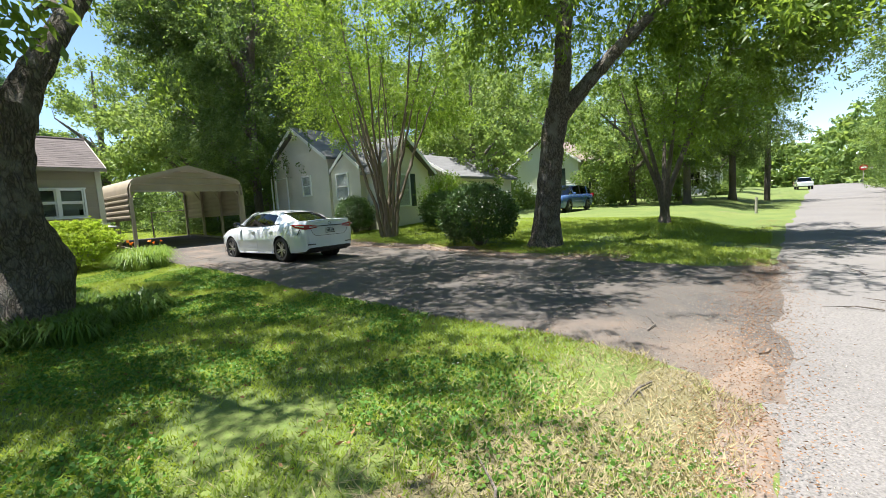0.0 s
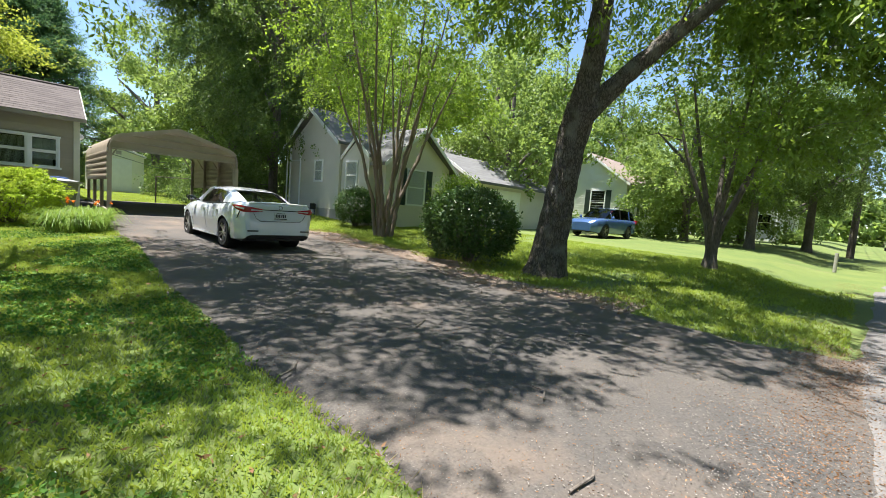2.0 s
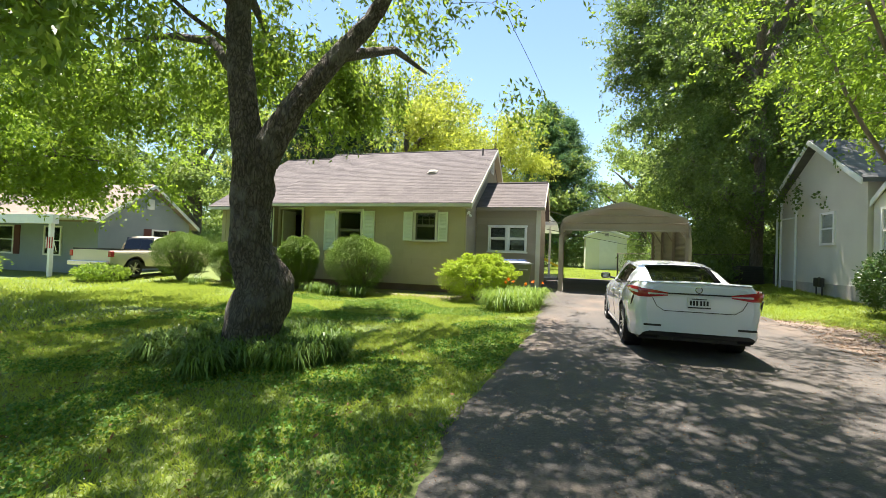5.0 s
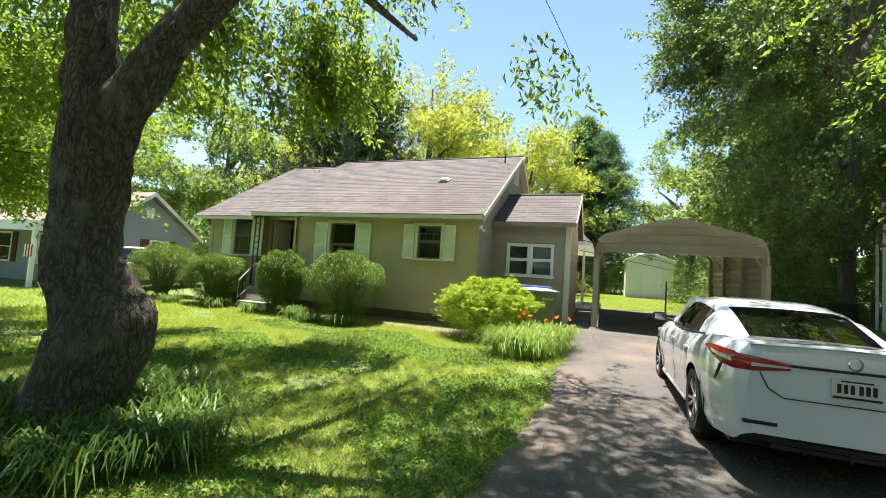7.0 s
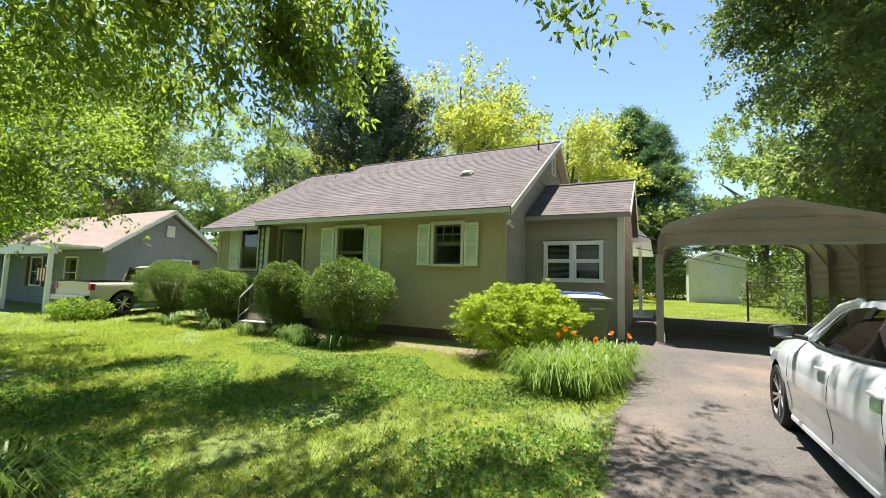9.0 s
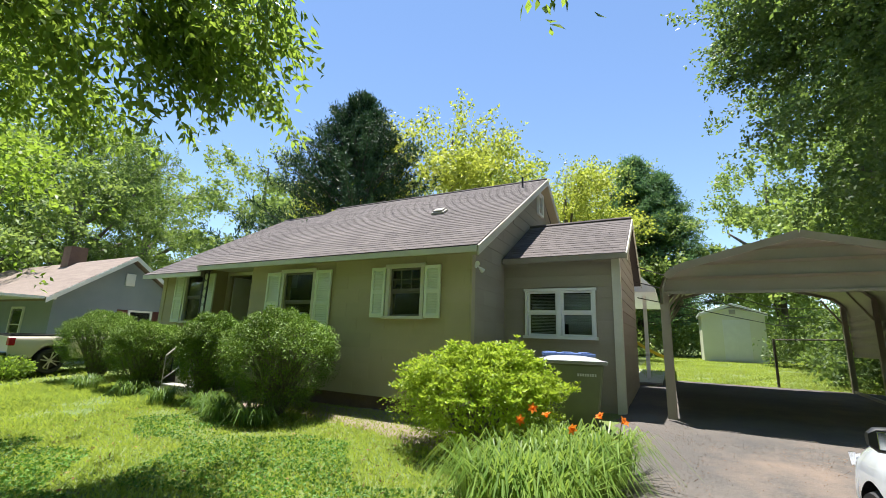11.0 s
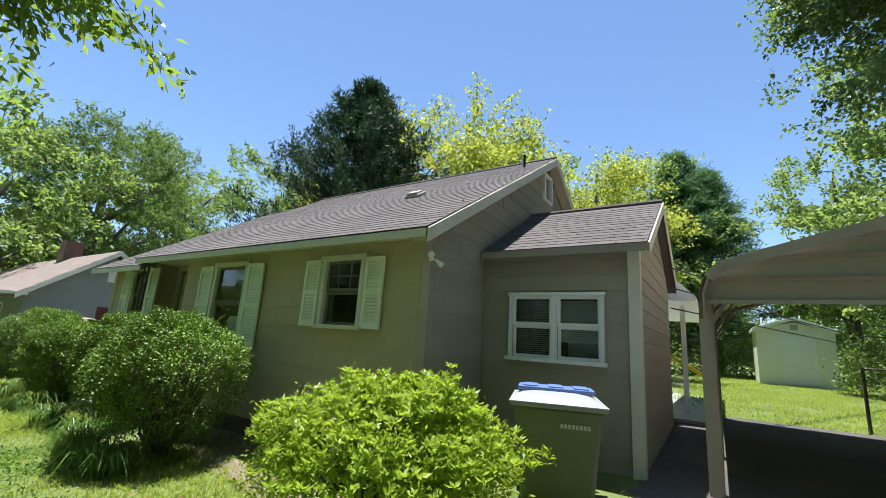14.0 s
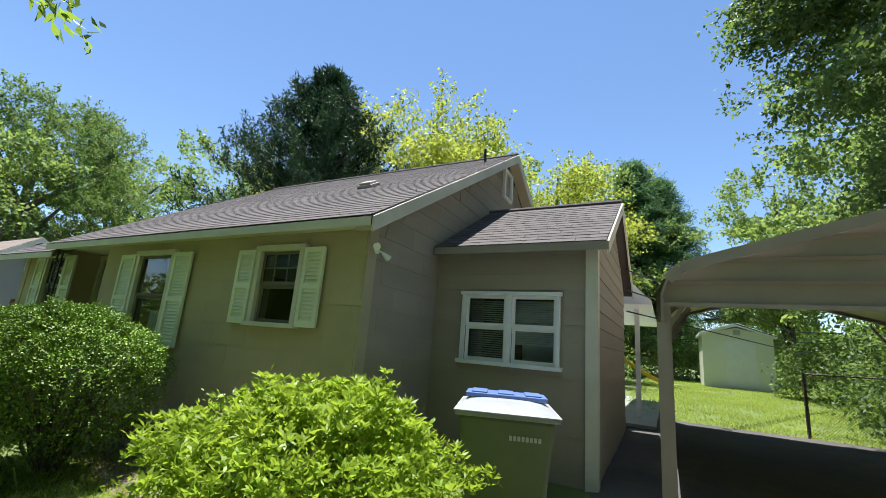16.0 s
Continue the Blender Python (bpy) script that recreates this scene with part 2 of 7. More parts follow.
M_NEEDLE = leaf("cedar_needle", (0.018, 0.05, 0.02), (0.055, 0.11, 0.04), (0.06, 0.12, 0.04), 0.6, 0.1)
M_PINE = leaf("pine_needle", (0.07, 0.15, 0.06), (0.13, 0.23, 0.09), (0.22, 0.38, 0.12), 0.6, 0.25)
M_GRASS = leaf("grass_blade", (0.14, 0.215, 0.032), (0.27, 0.335, 0.055), (0.53, 0.63, 0.08), 0.6, 0.33, 0.25)
M_STRAW = leaf("dry_grass", (0.31, 0.27, 0.14), (0.42, 0.36, 0.21), (0.42, 0.37, 0.18), 0.7, 0.25, 0.2)
M_STRAP = leaf("strap_leaf", (0.075, 0.15, 0.025), (0.20, 0.29, 0.06), (0.42, 0.57, 0.09), 0.42, 0.3)
M_TURF = leaf("lilyturf_leaf", (0.045, 0.10, 0.02), (0.13, 0.21, 0.045), (0.3, 0.45, 0.07), 0.4, 0.25)
M_LILY = leaf("orange_petal", (0.75, 0.16, 0.015), (0.85, 0.24, 0.02), (0.9, 0.3, 0.03), 0.5, 0.3, 0.1)


# ---- building tools ----
class Shape:
    """Collects vertices and faces for one mesh."""

    def __init__(self):
        self.v, self.f = [], []

    def add(self, verts, faces):
        n = len(self.v)
        self.v.extend(tuple(p) for p in verts)
        self.f.extend(tuple(n + i for i in face) for face in faces)
        return self

    def box(self, x0, x1, y0, y1, z0, z1, m=None):
        vs = [Vector(p) for p in ((x0, y0, z0), (x1, y0, z0), (x1, y1, z0), (x0, y1, z0), (x0, y0, z1), (x1, y0, z1), (x1, y1, z1), (x0, y1, z1))]
        if m is not None:
            vs = [m @ p for p in vs]
        return self.add(vs, ((0, 3, 2, 1), (4, 5, 6, 7), (0, 1, 5, 4), (1, 2, 6, 5), (2, 3, 7, 6), (3, 0, 4, 7)))

    def bar(self, a, b, w, h, up=(0, 0, 1)):
        """A square bar from a to b."""
        a, b, up = Vector(a), Vector(b), Vector(up)
        d = (b - a).normalized()
        s = d.cross(up)
        s = s.normalized() if s.length > 1e-4 else Vector((1, 0, 0))
        u = s.cross(d)
        c = [s * i * w / 2 + u * j * h / 2 for i, j in ((-1, -1), (1, -1), (1, 1), (-1, 1))]
        return self.add([a + k for k in c] + [b + k for k in c], ((3, 2, 1, 0), (4, 5, 6, 7), (0, 1, 5, 4), (1, 2, 6, 5), (2, 3, 7, 6), (3, 0, 4, 7)))

    def tube(self, pts, radii, n=8, cap=True):
        pts = [Vector(p) for p in pts]
        base = len(self.v)
        ref = Vector((1, 0.13, 0.07))
        for i, p in enumerate(pts):
            d = (pts[min(i + 1, len(pts) - 1)] - pts[max(i - 1, 0)]).normalized()
            s = d.cross(ref)
            s = s.normalized() if s.length > 1e-3 else d.cross(Vector((0, 1, 0))).normalized()
            u = s.cross(d)
            r = radii[i] if hasattr(radii, "__len__") else radii
            for k in range(n):
                a = 2 * math.pi * k / n
                self.v.append(tuple(p + s * (r * math.cos(a)) + u * (r * math.sin(a))))
        for i in range(len(pts) - 1):
            for k in range(n):
                a, b = base + i * n + k, base + i * n + (k + 1) % n
                self.f.append((a, b, b + n, a + n))
        if cap:
            self.f.append(tuple(base + k for k in range(n))[::-1])
            self.f.append(tuple(base + (len(pts) - 1) * n + k for k in range(n)))
        return self

    def prism(self, outline, a, b, axis="x"):
        """A flat outline pushed from a to b along an axis; its pairs are the two other axes in order."""
        def at(p, t):
            return {"x": (t, p[0], p[1]), "y": (p[0], t, p[1]), "z": (p[0], p[1], t)}[axis]
        n = len(outline)
        vs = [at(p, a) for p in outline] + [at(p, b) for p in outline]
        fs = [tuple(range(n))[::-1], tuple(range(n, 2 * n))] + [(i, (i + 1) % n, n + (i + 1) % n, n + i) for i in range(n)]
        return self.add(vs, fs)

    def sheet(self, rows):
        """A grid of points."""
        n, w = len(self.v), len(rows[0])
        for r in rows:
            self.v.extend(tuple(p) for p in r)
        for i in range(len(rows) - 1):
            for j in range(w - 1):
                a = n + i * w + j
                self.f.append((a, a + 1, a + w + 1, a + w))
        return self

    def lathe(self, profile, n=24, axis="z", centre=(0, 0, 0)):
        """Turns (radius, height) pairs round an axis."""
        base, c = len(self.v), Vector(centre)
        for r, h in profile:
            for k in range(n):
                a = 2 * math.pi * k / n
                p = (r * math.cos(a), r * math.sin(a), h)
                if axis == "y":
                    p = (p[0], p[2], p[1])
                elif axis == "x":
                    p = (p[2], p[0], p[1])
                self.v.append(tuple(c + Vector(p)))
        for i in range(len(profile) - 1):
            for k in range(n):
                a, b = base + i * n + k, base + i * n + (k + 1) % n
                self.f.append((a, b, b + n, a + n))
        return self

    def mesh(self, name):
        me = bpy.data.meshes.new(name)
        me.from_pydata(self.v, [], self.f)
        bm = bmesh.new()
        bm.from_mesh(me)
        bmesh.ops.recalc_face_normals(bm, faces=bm.faces)
        bm.to_mesh(me)
        bm.free()
        return me


def smooth(me, angle=40):
    me.polygons.foreach_set("use_smooth", [True] * len(me.polygons))
    me.set_sharp_from_angle(angle=radians(angle))
    return me


def thing(name, at=(0, 0, 0), rz=0, label="", category="", group="", kind=""):
    """An Empty at the base of a thing, to which its parts belong."""
    ob = new(name)
    ob.empty_display_size = 0.1
    ob.matrix_basis = pose(*at, 0, 0, rz)
    return tagged(ob, label, category, group, kind)


def root_of(ob):
    while ob.parent:
        ob = ob.parent
    return ob


def part(name, shape, material, parent, label="", soft=None, here=False, bevel=0.0):
    """One mesh under a thing or a part. here: the shape is given in the world, not from the thing's base."""
    me = shape if isinstance(shape, bpy.types.Mesh) else shape.mesh(name)
    if here:
        me.transform(root_of(parent).matrix_basis.inverted())
    if soft:
        smooth(me, soft)
    me.materials.clear()
    me.materials.append(material)
    ob = new(name, me)
    ob.parent = parent
    if bevel:
        b = ob.modifiers.new("edge", "BEVEL")
        b.width, b.segments, b.limit_method = bevel, 2, "ANGLE"
    if label:
        ob["label"] = label
    return ob


def solo(name, shape, material, label="", category="", group="", kind="", soft=None):
    """A thing of one mesh, given in the world."""
    me = shape if isinstance(shape, bpy.types.Mesh) else shape.mesh(name)
    if soft:
        smooth(me, soft)
    me.materials.clear()
    me.materials.append(material)
    return tagged(new(name, me), label, category, group, kind)


def quads_mesh(name, pts):
    """A mesh of loose quads from an array (n, 4, 3)."""
    n = len(pts)
    me = bpy.data.meshes.new(name)
    me.vertices.add(4 * n)
    me.vertices.foreach_set("co", np.asarray(pts, dtype=np.float32).ravel())
    me.loops.add(4 * n)
    me.loops.foreach_set("vertex_index", np.arange(4 * n, dtype=np.int32))
    me.polygons.add(n)
    me.polygons.foreach_set("loop_start", np.arange(0, 4 * n, 4, dtype=np.int32))
    me.update(calc_edges=True)
    return me


def unit(a):
    return a / np.maximum(np.linalg.norm(a, axis=-1, keepdims=True), 1e-6)


def blades(base, along, length, width, rng, fold=0.25, face=None):
    """Leaf quads: from base, along a direction, widest near the middle."""
    n = len(base)
    d = unit(along)
    side = unit(np.cross(d, rng.normal(size=(n, 3)) if face is None else face))
    up = np.cross(side, d)
    L, W = length[:, None], width[:, None]
    mid = base + d * L * 0.45
    q = np.stack([base, mid + side * W * 0.5 + up * W * fold, base + d * L, mid - side * W * 0.5 + up * W * fold], axis=1)
    return q


def sprigs(centres, outward, rng, per=30, reach=0.5, leaf_len=0.12, leaf_wid=0.045, droop=0.5):
    """Twigs with leaves to both sides, hanging a little."""
    n = len(centres)
    d = unit(outward + rng.normal(scale=0.45, size=(n, 3)) + np.array([0, 0, -droop]))
    s = rng.uniform(-0.5, 0.5, size=(n, per, 1))
    pos = centres[:, None, :] + d[:, None, :] * s * reach * 2 + rng.normal(scale=0.16 * reach, size=(n, per, 3))
    pos[..., 2] -= droop * 0.5 * (s[..., 0] + 0.5) ** 2 * reach
    along = d[:, None, :] * 0.6 + rng.normal(scale=0.7, size=(n, per, 3)) + np.array([0, 0, -0.45 * droop])
    pos, along = pos.reshape(-1, 3), along.reshape(-1, 3)
    k = len(pos)
    return blades(pos, along, leaf_len * rng.uniform(0.6, 1.25, k), leaf_wid * rng.uniform(0.7, 1.2, k), rng)


def sstep(a, b, x):
    t = np.clip((x - a) / (b - a), 0, 1)
    return t * t * (3 - 2 * t)


def ground_z(x, y):
    """The lie of the land: it climbs gently from the road to the back yards, and to the next plot."""
    x, y = np.asarray(x, dtype=float), np.asarray(y, dtype=float)
    z = np.interp(y, [-1, 2, 5, 8, 10, 13, 15.3, 20, 60], [0.2, 0.28, 0.37, 0.445, 0.495, 0.60, 0.72, 0.93, 1.35])
    z = z - 0.008 * np.clip(4 - x, 0, 22) * sstep(-0.5, 4, y) - 0.03 * sstep(2.8, 1.0, x) * sstep(6, 10, y) * sstep(20, 15, y)
    z = z + 0.04 * np.clip(x - 8.8, 0, 8) * sstep(0.0, 2.2, y) + 0.013 * np.clip(x - 12, 0, 90)
    z = z + 0.16 * np.exp(-((x - 14.0) / 2.5) ** 2 - ((y - 1.9) / 1.2) ** 2)
    return z


def gz(x, y):
    return float(ground_z(x, y))


# ---- ground, road, driveway ----
def axis_steps(lo, hi, step, far):
    inner = np.arange(lo, hi + 1e-6, step)
    out = [hi + step * 2.0, hi + step * 6, hi + 8, hi + 20, hi + 50, hi + 120, far]
    back = [lo - step * 2.0, lo - step * 6, lo - 8, lo - 20, lo - 50, lo - 120, -far]
    return np.concatenate([back[::-1], inner, out])


gx, gy = axis_steps(-20, 34, 0.5, 1800), axis_steps(-10, 34, 0.5, 1800)
GX, GY = np.meshgrid(gx, gy)
GZ = ground_z(GX, GY) - 0.035 * ((GY < -1.1 - 0.06 * np.clip(GX - 12, 0, 128)) & (GY > -7.2 - 0.05 * np.clip(GX - 35, 0, 105))) - 0.01
_g = Shape()
_g.sheet([[(GX[i, j], GY[i, j], GZ[i, j]) for j in range(len(gx))] for i in range(len(gy))])
ground = solo("ground", _g, M_LAWN, "mown grass lawn with clover and bare patches", "lawn", kind="structure", soft=60)

rng = np.random.default_rng(5)


def band(name, ys, left, right, lift, material, n, label, category, along="y", ragged=0.0):
    """A strip of paving that follows the land between two edges."""
    rows = []
    for i, t in enumerate(ys):
        a = np.interp(t, [p[0] for p in left], [p[1] for p in left]) + ragged * noise.noise((t * 1.1, 3.1, 0)) + ragged * 0.6 * noise.noise((t * 4.3, 1.1, 5))
        b = np.interp(t, [p[0] for p in right], [p[1] for p in right]) + ragged * noise.noise((t * 1.1, 9.7, 2)) + ragged * 0.6 * noise.noise((t * 4.3, 7.7, 5))
        us = np.linspace(a, b, n)
        if along == "y":
            e = max(0.0, 1 - i / 5) if name == "driveway" else 0.0
            rows.append([(u, t + e * (0.12 * noise.noise((u * 0.9, 2.2, 0)) - 0.18) + e * 0.12 * noise.noise((u * 4.0, 5.2, 0)), gz(u, t) - 0.03 * e + lift + 0.006 * noise.noise((u * 2, t * 2, 0)) - (0.03 if k in (0, n - 1) else 0)) for k, u in enumerate(us)])
        else:
            rows.append([(t, u, gz(t, u) + lift - (0.03 if k in (0, n - 1) else 0)) for k, u in enumerate(us)])
    s = Shape()
    s.sheet(rows)
    return solo(name, s, material, label, category, kind="structure", soft=60)


road = band("road", np.concatenate([np.arange(-60, 40, 0.5), np.arange(40, 140, 4)]), [(-60, -7.6), (10, -7.7), (40, -8.2), (90, -11.2), (140, -14)], [(-60, -0.6), (0, -0.6), (8, -0.6), (20, -1.15), (40, -2.3), (90, -5.4), (140, -8.2)],
            0.012, M_ROAD, 10, "pale sun-bleached asphalt residential road", "road", "x", 0.16)
DRIVE_L = [(-1.5, 2.2), (-0.8, 2.7), (0, 3.35), (1, 3.55), (2.5, 3.45), (5.5, 3.5), (9, 3.8), (13, 3.7), (14.5, 3.45), (15.6, 3.42), (20.6, 3.42)]
DRIVE_R = [(-1.5, 9.6), (-0.8, 9.2), (0.2, 8.5), (2.2, 8.7), (3.8, 8.2), (4.7, 8.15), (6, 8.7), (9.6, 8.6), (11, 9.0), (12, 8.7), (15, 8.3), (20.6, 8.2)]
driveway = band("driveway", np.arange(-0.82, 20.61, 0.2), DRIVE_L, DRIVE_R, 0.02, M_ASPHALT, 24, "worn dark asphalt driveway with dirt and litter", "driveway", "y", 0.22)


# ---- the house ----
def rects(u0, u1, z0, z1, holes):
    """What is left of a rectangle after its holes are cut."""
    out = [(u0, u1, z0, z1)]
    for a, b, c, d in holes:
        nxt = []
        for p, q, r, s in out:
            if a >= q or b <= p or c >= s or d <= r:
                nxt.append((p, q, r, s))
                continue
            if a > p:
                nxt.append((p, a, r, s))
            if b < q:
                nxt.append((b, q, r, s))
            lo, hi = max(a, p), min(b, q)
            if c > r:
                nxt.append((lo, hi, r, c))
            if d < s:
                nxt.append((lo, hi, d, s))
        out = nxt
    return out


def wall_body(parent, name, axis, plane, depth, u0, u1, z0, z1, holes, material, label=""):
    """A wall with thickness; depth is signed from its face."""
    s = Shape()
    for p, q, r, t in rects(u0, u1, z0, z1, holes):
        a, b = sorted((plane, plane + depth))
        s.box(p, q, a, b, r, t) if axis == "y" else s.box(a, b, p, q, r, t)
    return part(name, s, material, parent, label, here=True)


def lap_boards(wall, axis, plane, out, u0, u1, z0, z1, holes, course, length, proud, material, name="siding_board", top=None, gap=0.003):
    """Boards or shingles laid in courses, each lower edge proud of the one below. top(u): a sloping upper limit."""
    row, z = 0, z0
    rnd = random.Random(int(u0 * 10 + z0 * 7) + 11)
    while z < z1 - 0.01:
        zb = min(z + course, z1)
        for p, q, r, t in rects(u0, u1, z, zb, holes):
            cuts = [p] + [c for c in np.arange(u0 - length * (0.5 if row % 2 else 0.05), u1, length) if p + 0.06 < c < q - 0.06] + [q]
            for a, b in zip(cuts[:-1], cuts[1:]):
                a2, b2 = a + gap, b - gap
                lo, hi = (a2, b2), (a2, b2)
                if top is not None:
                    lo, hi = top(a2, b2, r), top(a2, b2, t)
                    if lo is None:
                        continue
                    if hi is None:
                        hi = (0.5 * (lo[0] + lo[1]) - 0.01, 0.5 * (lo[0] + lo[1]) + 0.01)
                j = proud * rnd.uniform(0.85, 1.15)
                pts = []
                for zz, span, o in ((r, lo, j), (t + 0.004, hi, proud * 0.25)):
                    for u in span:
                        for k in (0.0, o):
                            pts.append((u, plane + out * k, zz) if axis == "y" else (plane + out * k, u, zz))
                sh = Shape()
                sh.add(pts, ((0, 1, 3, 2), (4, 6, 7, 5), (0, 4, 5, 1), (2, 3, 7, 6), (1, 5, 7, 3), (0, 2, 6, 4)))
                part(name, sh, material, wall, here=True)
        z, row = zb, row + 1


def window_unit(parent, axis, plane, out, u0, u1, z0, z1, casing=0.07, mullions=(), grid=None, material=None, lower_rail=0.52, head=0.05, name="window"):
    """Casing, sill, two sashes and their panes, with a dim room behind."""
    m = material or M_TRIM

    def bx(s, a, b, d0, d1, c, e):
        d0, d1 = sorted((plane + out * d0, plane + out * d1))
        return s.box(a, b, d0, d1, c, e) if axis == "y" else s.box(d0, d1, a, b, c, e)
    s = Shape()
    bx(s, u0 - casing, u0, -0.02, 0.035, z0, z1)
    bx(s, u1, u1 + casing, -0.02, 0.035, z0, z1)
    bx(s, u0 - casing - 0.02, u1 + casing + 0.02, -0.02, 0.045, z1, z1 + casing)
    win = part(name, s, m, parent, "painted wooden window casing", here=True, bevel=0.004)
    s = Shape()
    bx(s, u0 - casing - 0.03, u1 + casing + 0.03, -0.03, 0.07, z0 - head, z0)
    part("sill", s, m, win, here=True, bevel=0.004)
    edges = [u0, *mullions, u1]
    if mullions:
        s = Shape()
        for c in mullions:
            bx(s, c - 0.035, c + 0.035, -0.03, 0.03, z0, z1)
        part("mullion", s, m, win, here=True)
    for i, (a, b) in enumerate(zip(edges[:-1], edges[1:])):
        a, b = a + (0.035 if i else 0), b - (0.035 if i < len(edges) - 2 else 0)
        zm = z0 + (z1 - z0) * lower_rail
        for c, e, d in ((z0, zm, -0.045), (zm, z1, -0.02)):
            s, f = Shape(), 0.04
            bx(s, a, a + f, d - 0.02, d, c, e)
            bx(s, b - f, b, d - 0.02, d, c, e)
            bx(s, a + f, b - f, d - 0.02, d, c, c + f)
            bx(s, a + f, b - f, d - 0.02, d, e - f, e)
            if grid and c == zm:
                for k in range(1, grid[0]):
                    x = a + (b - a) * k / grid[0]
                    bx(s, x - 0.009, x + 0.009, d - 0.015, d - 0.004, c + f, e - f)
                for k in range(1, grid[1]):
                    x = c + (e - c) * k / grid[1]
                    bx(s, a + f, b - f, d - 0.014, d - 0.005, x - 0.009, x + 0.009)
            part("sash", s, m if m is M_WHITE else M_SASH, win, here=True)
            s = Shape()
            bx(s, a + f, b - f, d - 0.014, d - 0.009, c + f, e - f)
            g = part("pane", s, M_GLASS, win, "clear window glass", here=True)
            g.visible_shadow = False
    return win


M_SASH = surface("dark_sash_paint", (0.12, 0.11, 0.09), (0.16, 0.15, 0.12), 3, 50, 0.6, bump=0.05)
M_BLIND = surface("white_blind", (0.62, 0.62, 0.60), (0.68, 0.68, 0.66), 3, 50, 0.6, bump=0.0)


def shutter(parent, y, x0, x1, z0, z1):
    """Louvred shutter hung flat on the front wall."""
    s, f = Shape(), 0.05
    for a, b, c, d in ((x0, x0 + f, z0, z1), (x1 - f, x1, z0, z1), (x0 + f, x1 - f, z0, z0 + 0.07), (x0 + f, x1 - f, z1 - 0.06, z1), (x0 + f, x1 - f, z0 + (z1 - z0) * 0.47, z0 + (z1 - z0) * 0.47 + 0.06)):
        s.box(a, b, y - 0.035, y, c, d)
    sh = part("shutter", s, M_SHUTTER, parent, "pale cream louvred shutter", here=True)
    back = Shape()
    back.box(x0 + f, x1 - f, y - 0.006, y - 0.002, z0 + 0.05, z1 - 0.05)
    part("backing", back, M_SHUTTER, sh, here=True)
    mid = z0 + (z1 - z0) * 0.47
    for lo, hi in ((z0 + 0.07, mid), (mid + 0.06, z1 - 0.06)):
        k = int((hi - lo) / 0.042)
        for i in range(k):
            z = lo + (i + 0.5) * (hi - lo) / k
            q = Shape()
            q.add([(x0 + f, y - 0.028, z - 0.018), (x1 - f, y - 0.028, z - 0.018), (x1 - f, y - 0.008, z + 0.016), (x0 + f, y - 0.008, z + 0.016),
                   (x0 + f, y - 0.024, z - 0.021), (x1 - f, y - 0.024, z - 0.021), (x1 - f, y - 0.004, z + 0.013), (x0 + f, y - 0.004, z + 0.013)],
                  ((0, 1, 2, 3), (7, 6, 5, 4), (0, 4, 5, 1), (2, 6, 7, 3), (1, 5, 6, 2), (0, 3, 7, 4)))
            part("slat", q, M_SHUTTER, sh, here=True)
    return sh


FY, WY, EX, AY, AX = 13.80, 14.05, 1.42, 15.40, 3.47      # front, west wing, east wall, addition's front and side
HB, FT = 0.45, 0.83                                       # ground and foundation top
house = thing("house", (-3.0, 17.3, 0.45), 0, "one-storey olive-tan house with grey shingle gable roof and cream shutters", "house")
W1, W2, W3 = (-2.82, -2.01, 1.78, 3.02), (-0.15, 0.49, 2.16, 3.00), (-6.62, -5.92, 2.0, 3.14)
FLOOR = 1.06

# foundation
s = Shape()
s.box(-3.88, EX, FY + 0.03, FY + 0.25, HB - 0.2, FT)
s.box(EX - 0.25, EX - 0.03, FY + 0.25, 22.2, HB - 0.2, FT)
s.box(-7.7, -5.65, WY + 0.03, WY + 0.25, HB - 0.3, FT)
s.box(-7.7, -7.5, WY + 0.25, 22.2, HB - 0.3, FT)
part("foundation", s, M_BRICK, house, "painted brown masonry foundation", here=True)

front = wall_body(house, "front_wall", "y", FY + 0.02, 0.16, -3.88, EX, FT - 0.02, 3.30, [W1, W2], M_STUCCO, "olive-tan painted shingle siding")
west = wall_body(house, "west_wall", "y", WY + 0.02, 0.16, -7.7, -5.65, FT - 0.02, 3.30, [W3], M_STUCCO)
back_porch = wall_body(house, "porch_wall", "y", 14.52, 0.16, -5.65, -3.88, FT, 3.30, [(-5.56, -4.66, FLOOR, 3.16)], M_STUCCO)
s = Shape()
s.box(-5.80, -5.64, WY + 0.02, 14.68, FT, 3.30)
part("porch_side_wall", s, M_STUCCO, house, here=True)
s = Shape()
s.box(-3.89, -3.73, FY + 0.18, 14.68, FT, 3.30)
part("porch_side_wall", s, M_STUCCO, house, here=True)
side = wall_body(house, "side_wall", "x", EX - 0.02, -0.16, FY + 0.02, 22.2, FT - 0.02, 3.30, [], M_LAP)
wall_body(house, "back_wall", "y", 22.2, -0.16, -7.7, EX - 0.02, FT, 3.30, [], M_STUCCO)
wall_body(house, "far_side_wall", "x", -7.7, 0.16, WY, 22.2, FT, 3.30, [], M_STUCCO)
RY, RZ, EZ, EY = 18.0, 5.95, 3.27, 13.58                  # ridge, eaves
SL = (RZ - EZ) / (RY - EY)
s = Shape()
s.prism([(FY + 0.02, 3.30), (22.2, 3.30), (RY, 3.30 + (RY - FY) * SL - 0.1)], EX - 0.16, EX - 0.02, "x")
gable = part("gable_wall", s, M_LAP, house, here=True)
s = Shape()
s.prism([(WY + 0.02, 3.30), (22.2, 3.30), (RY, 5.62)], -7.7, -7.55, "x")
part("gable_wall", s, M_STUCCO, house, here=True)

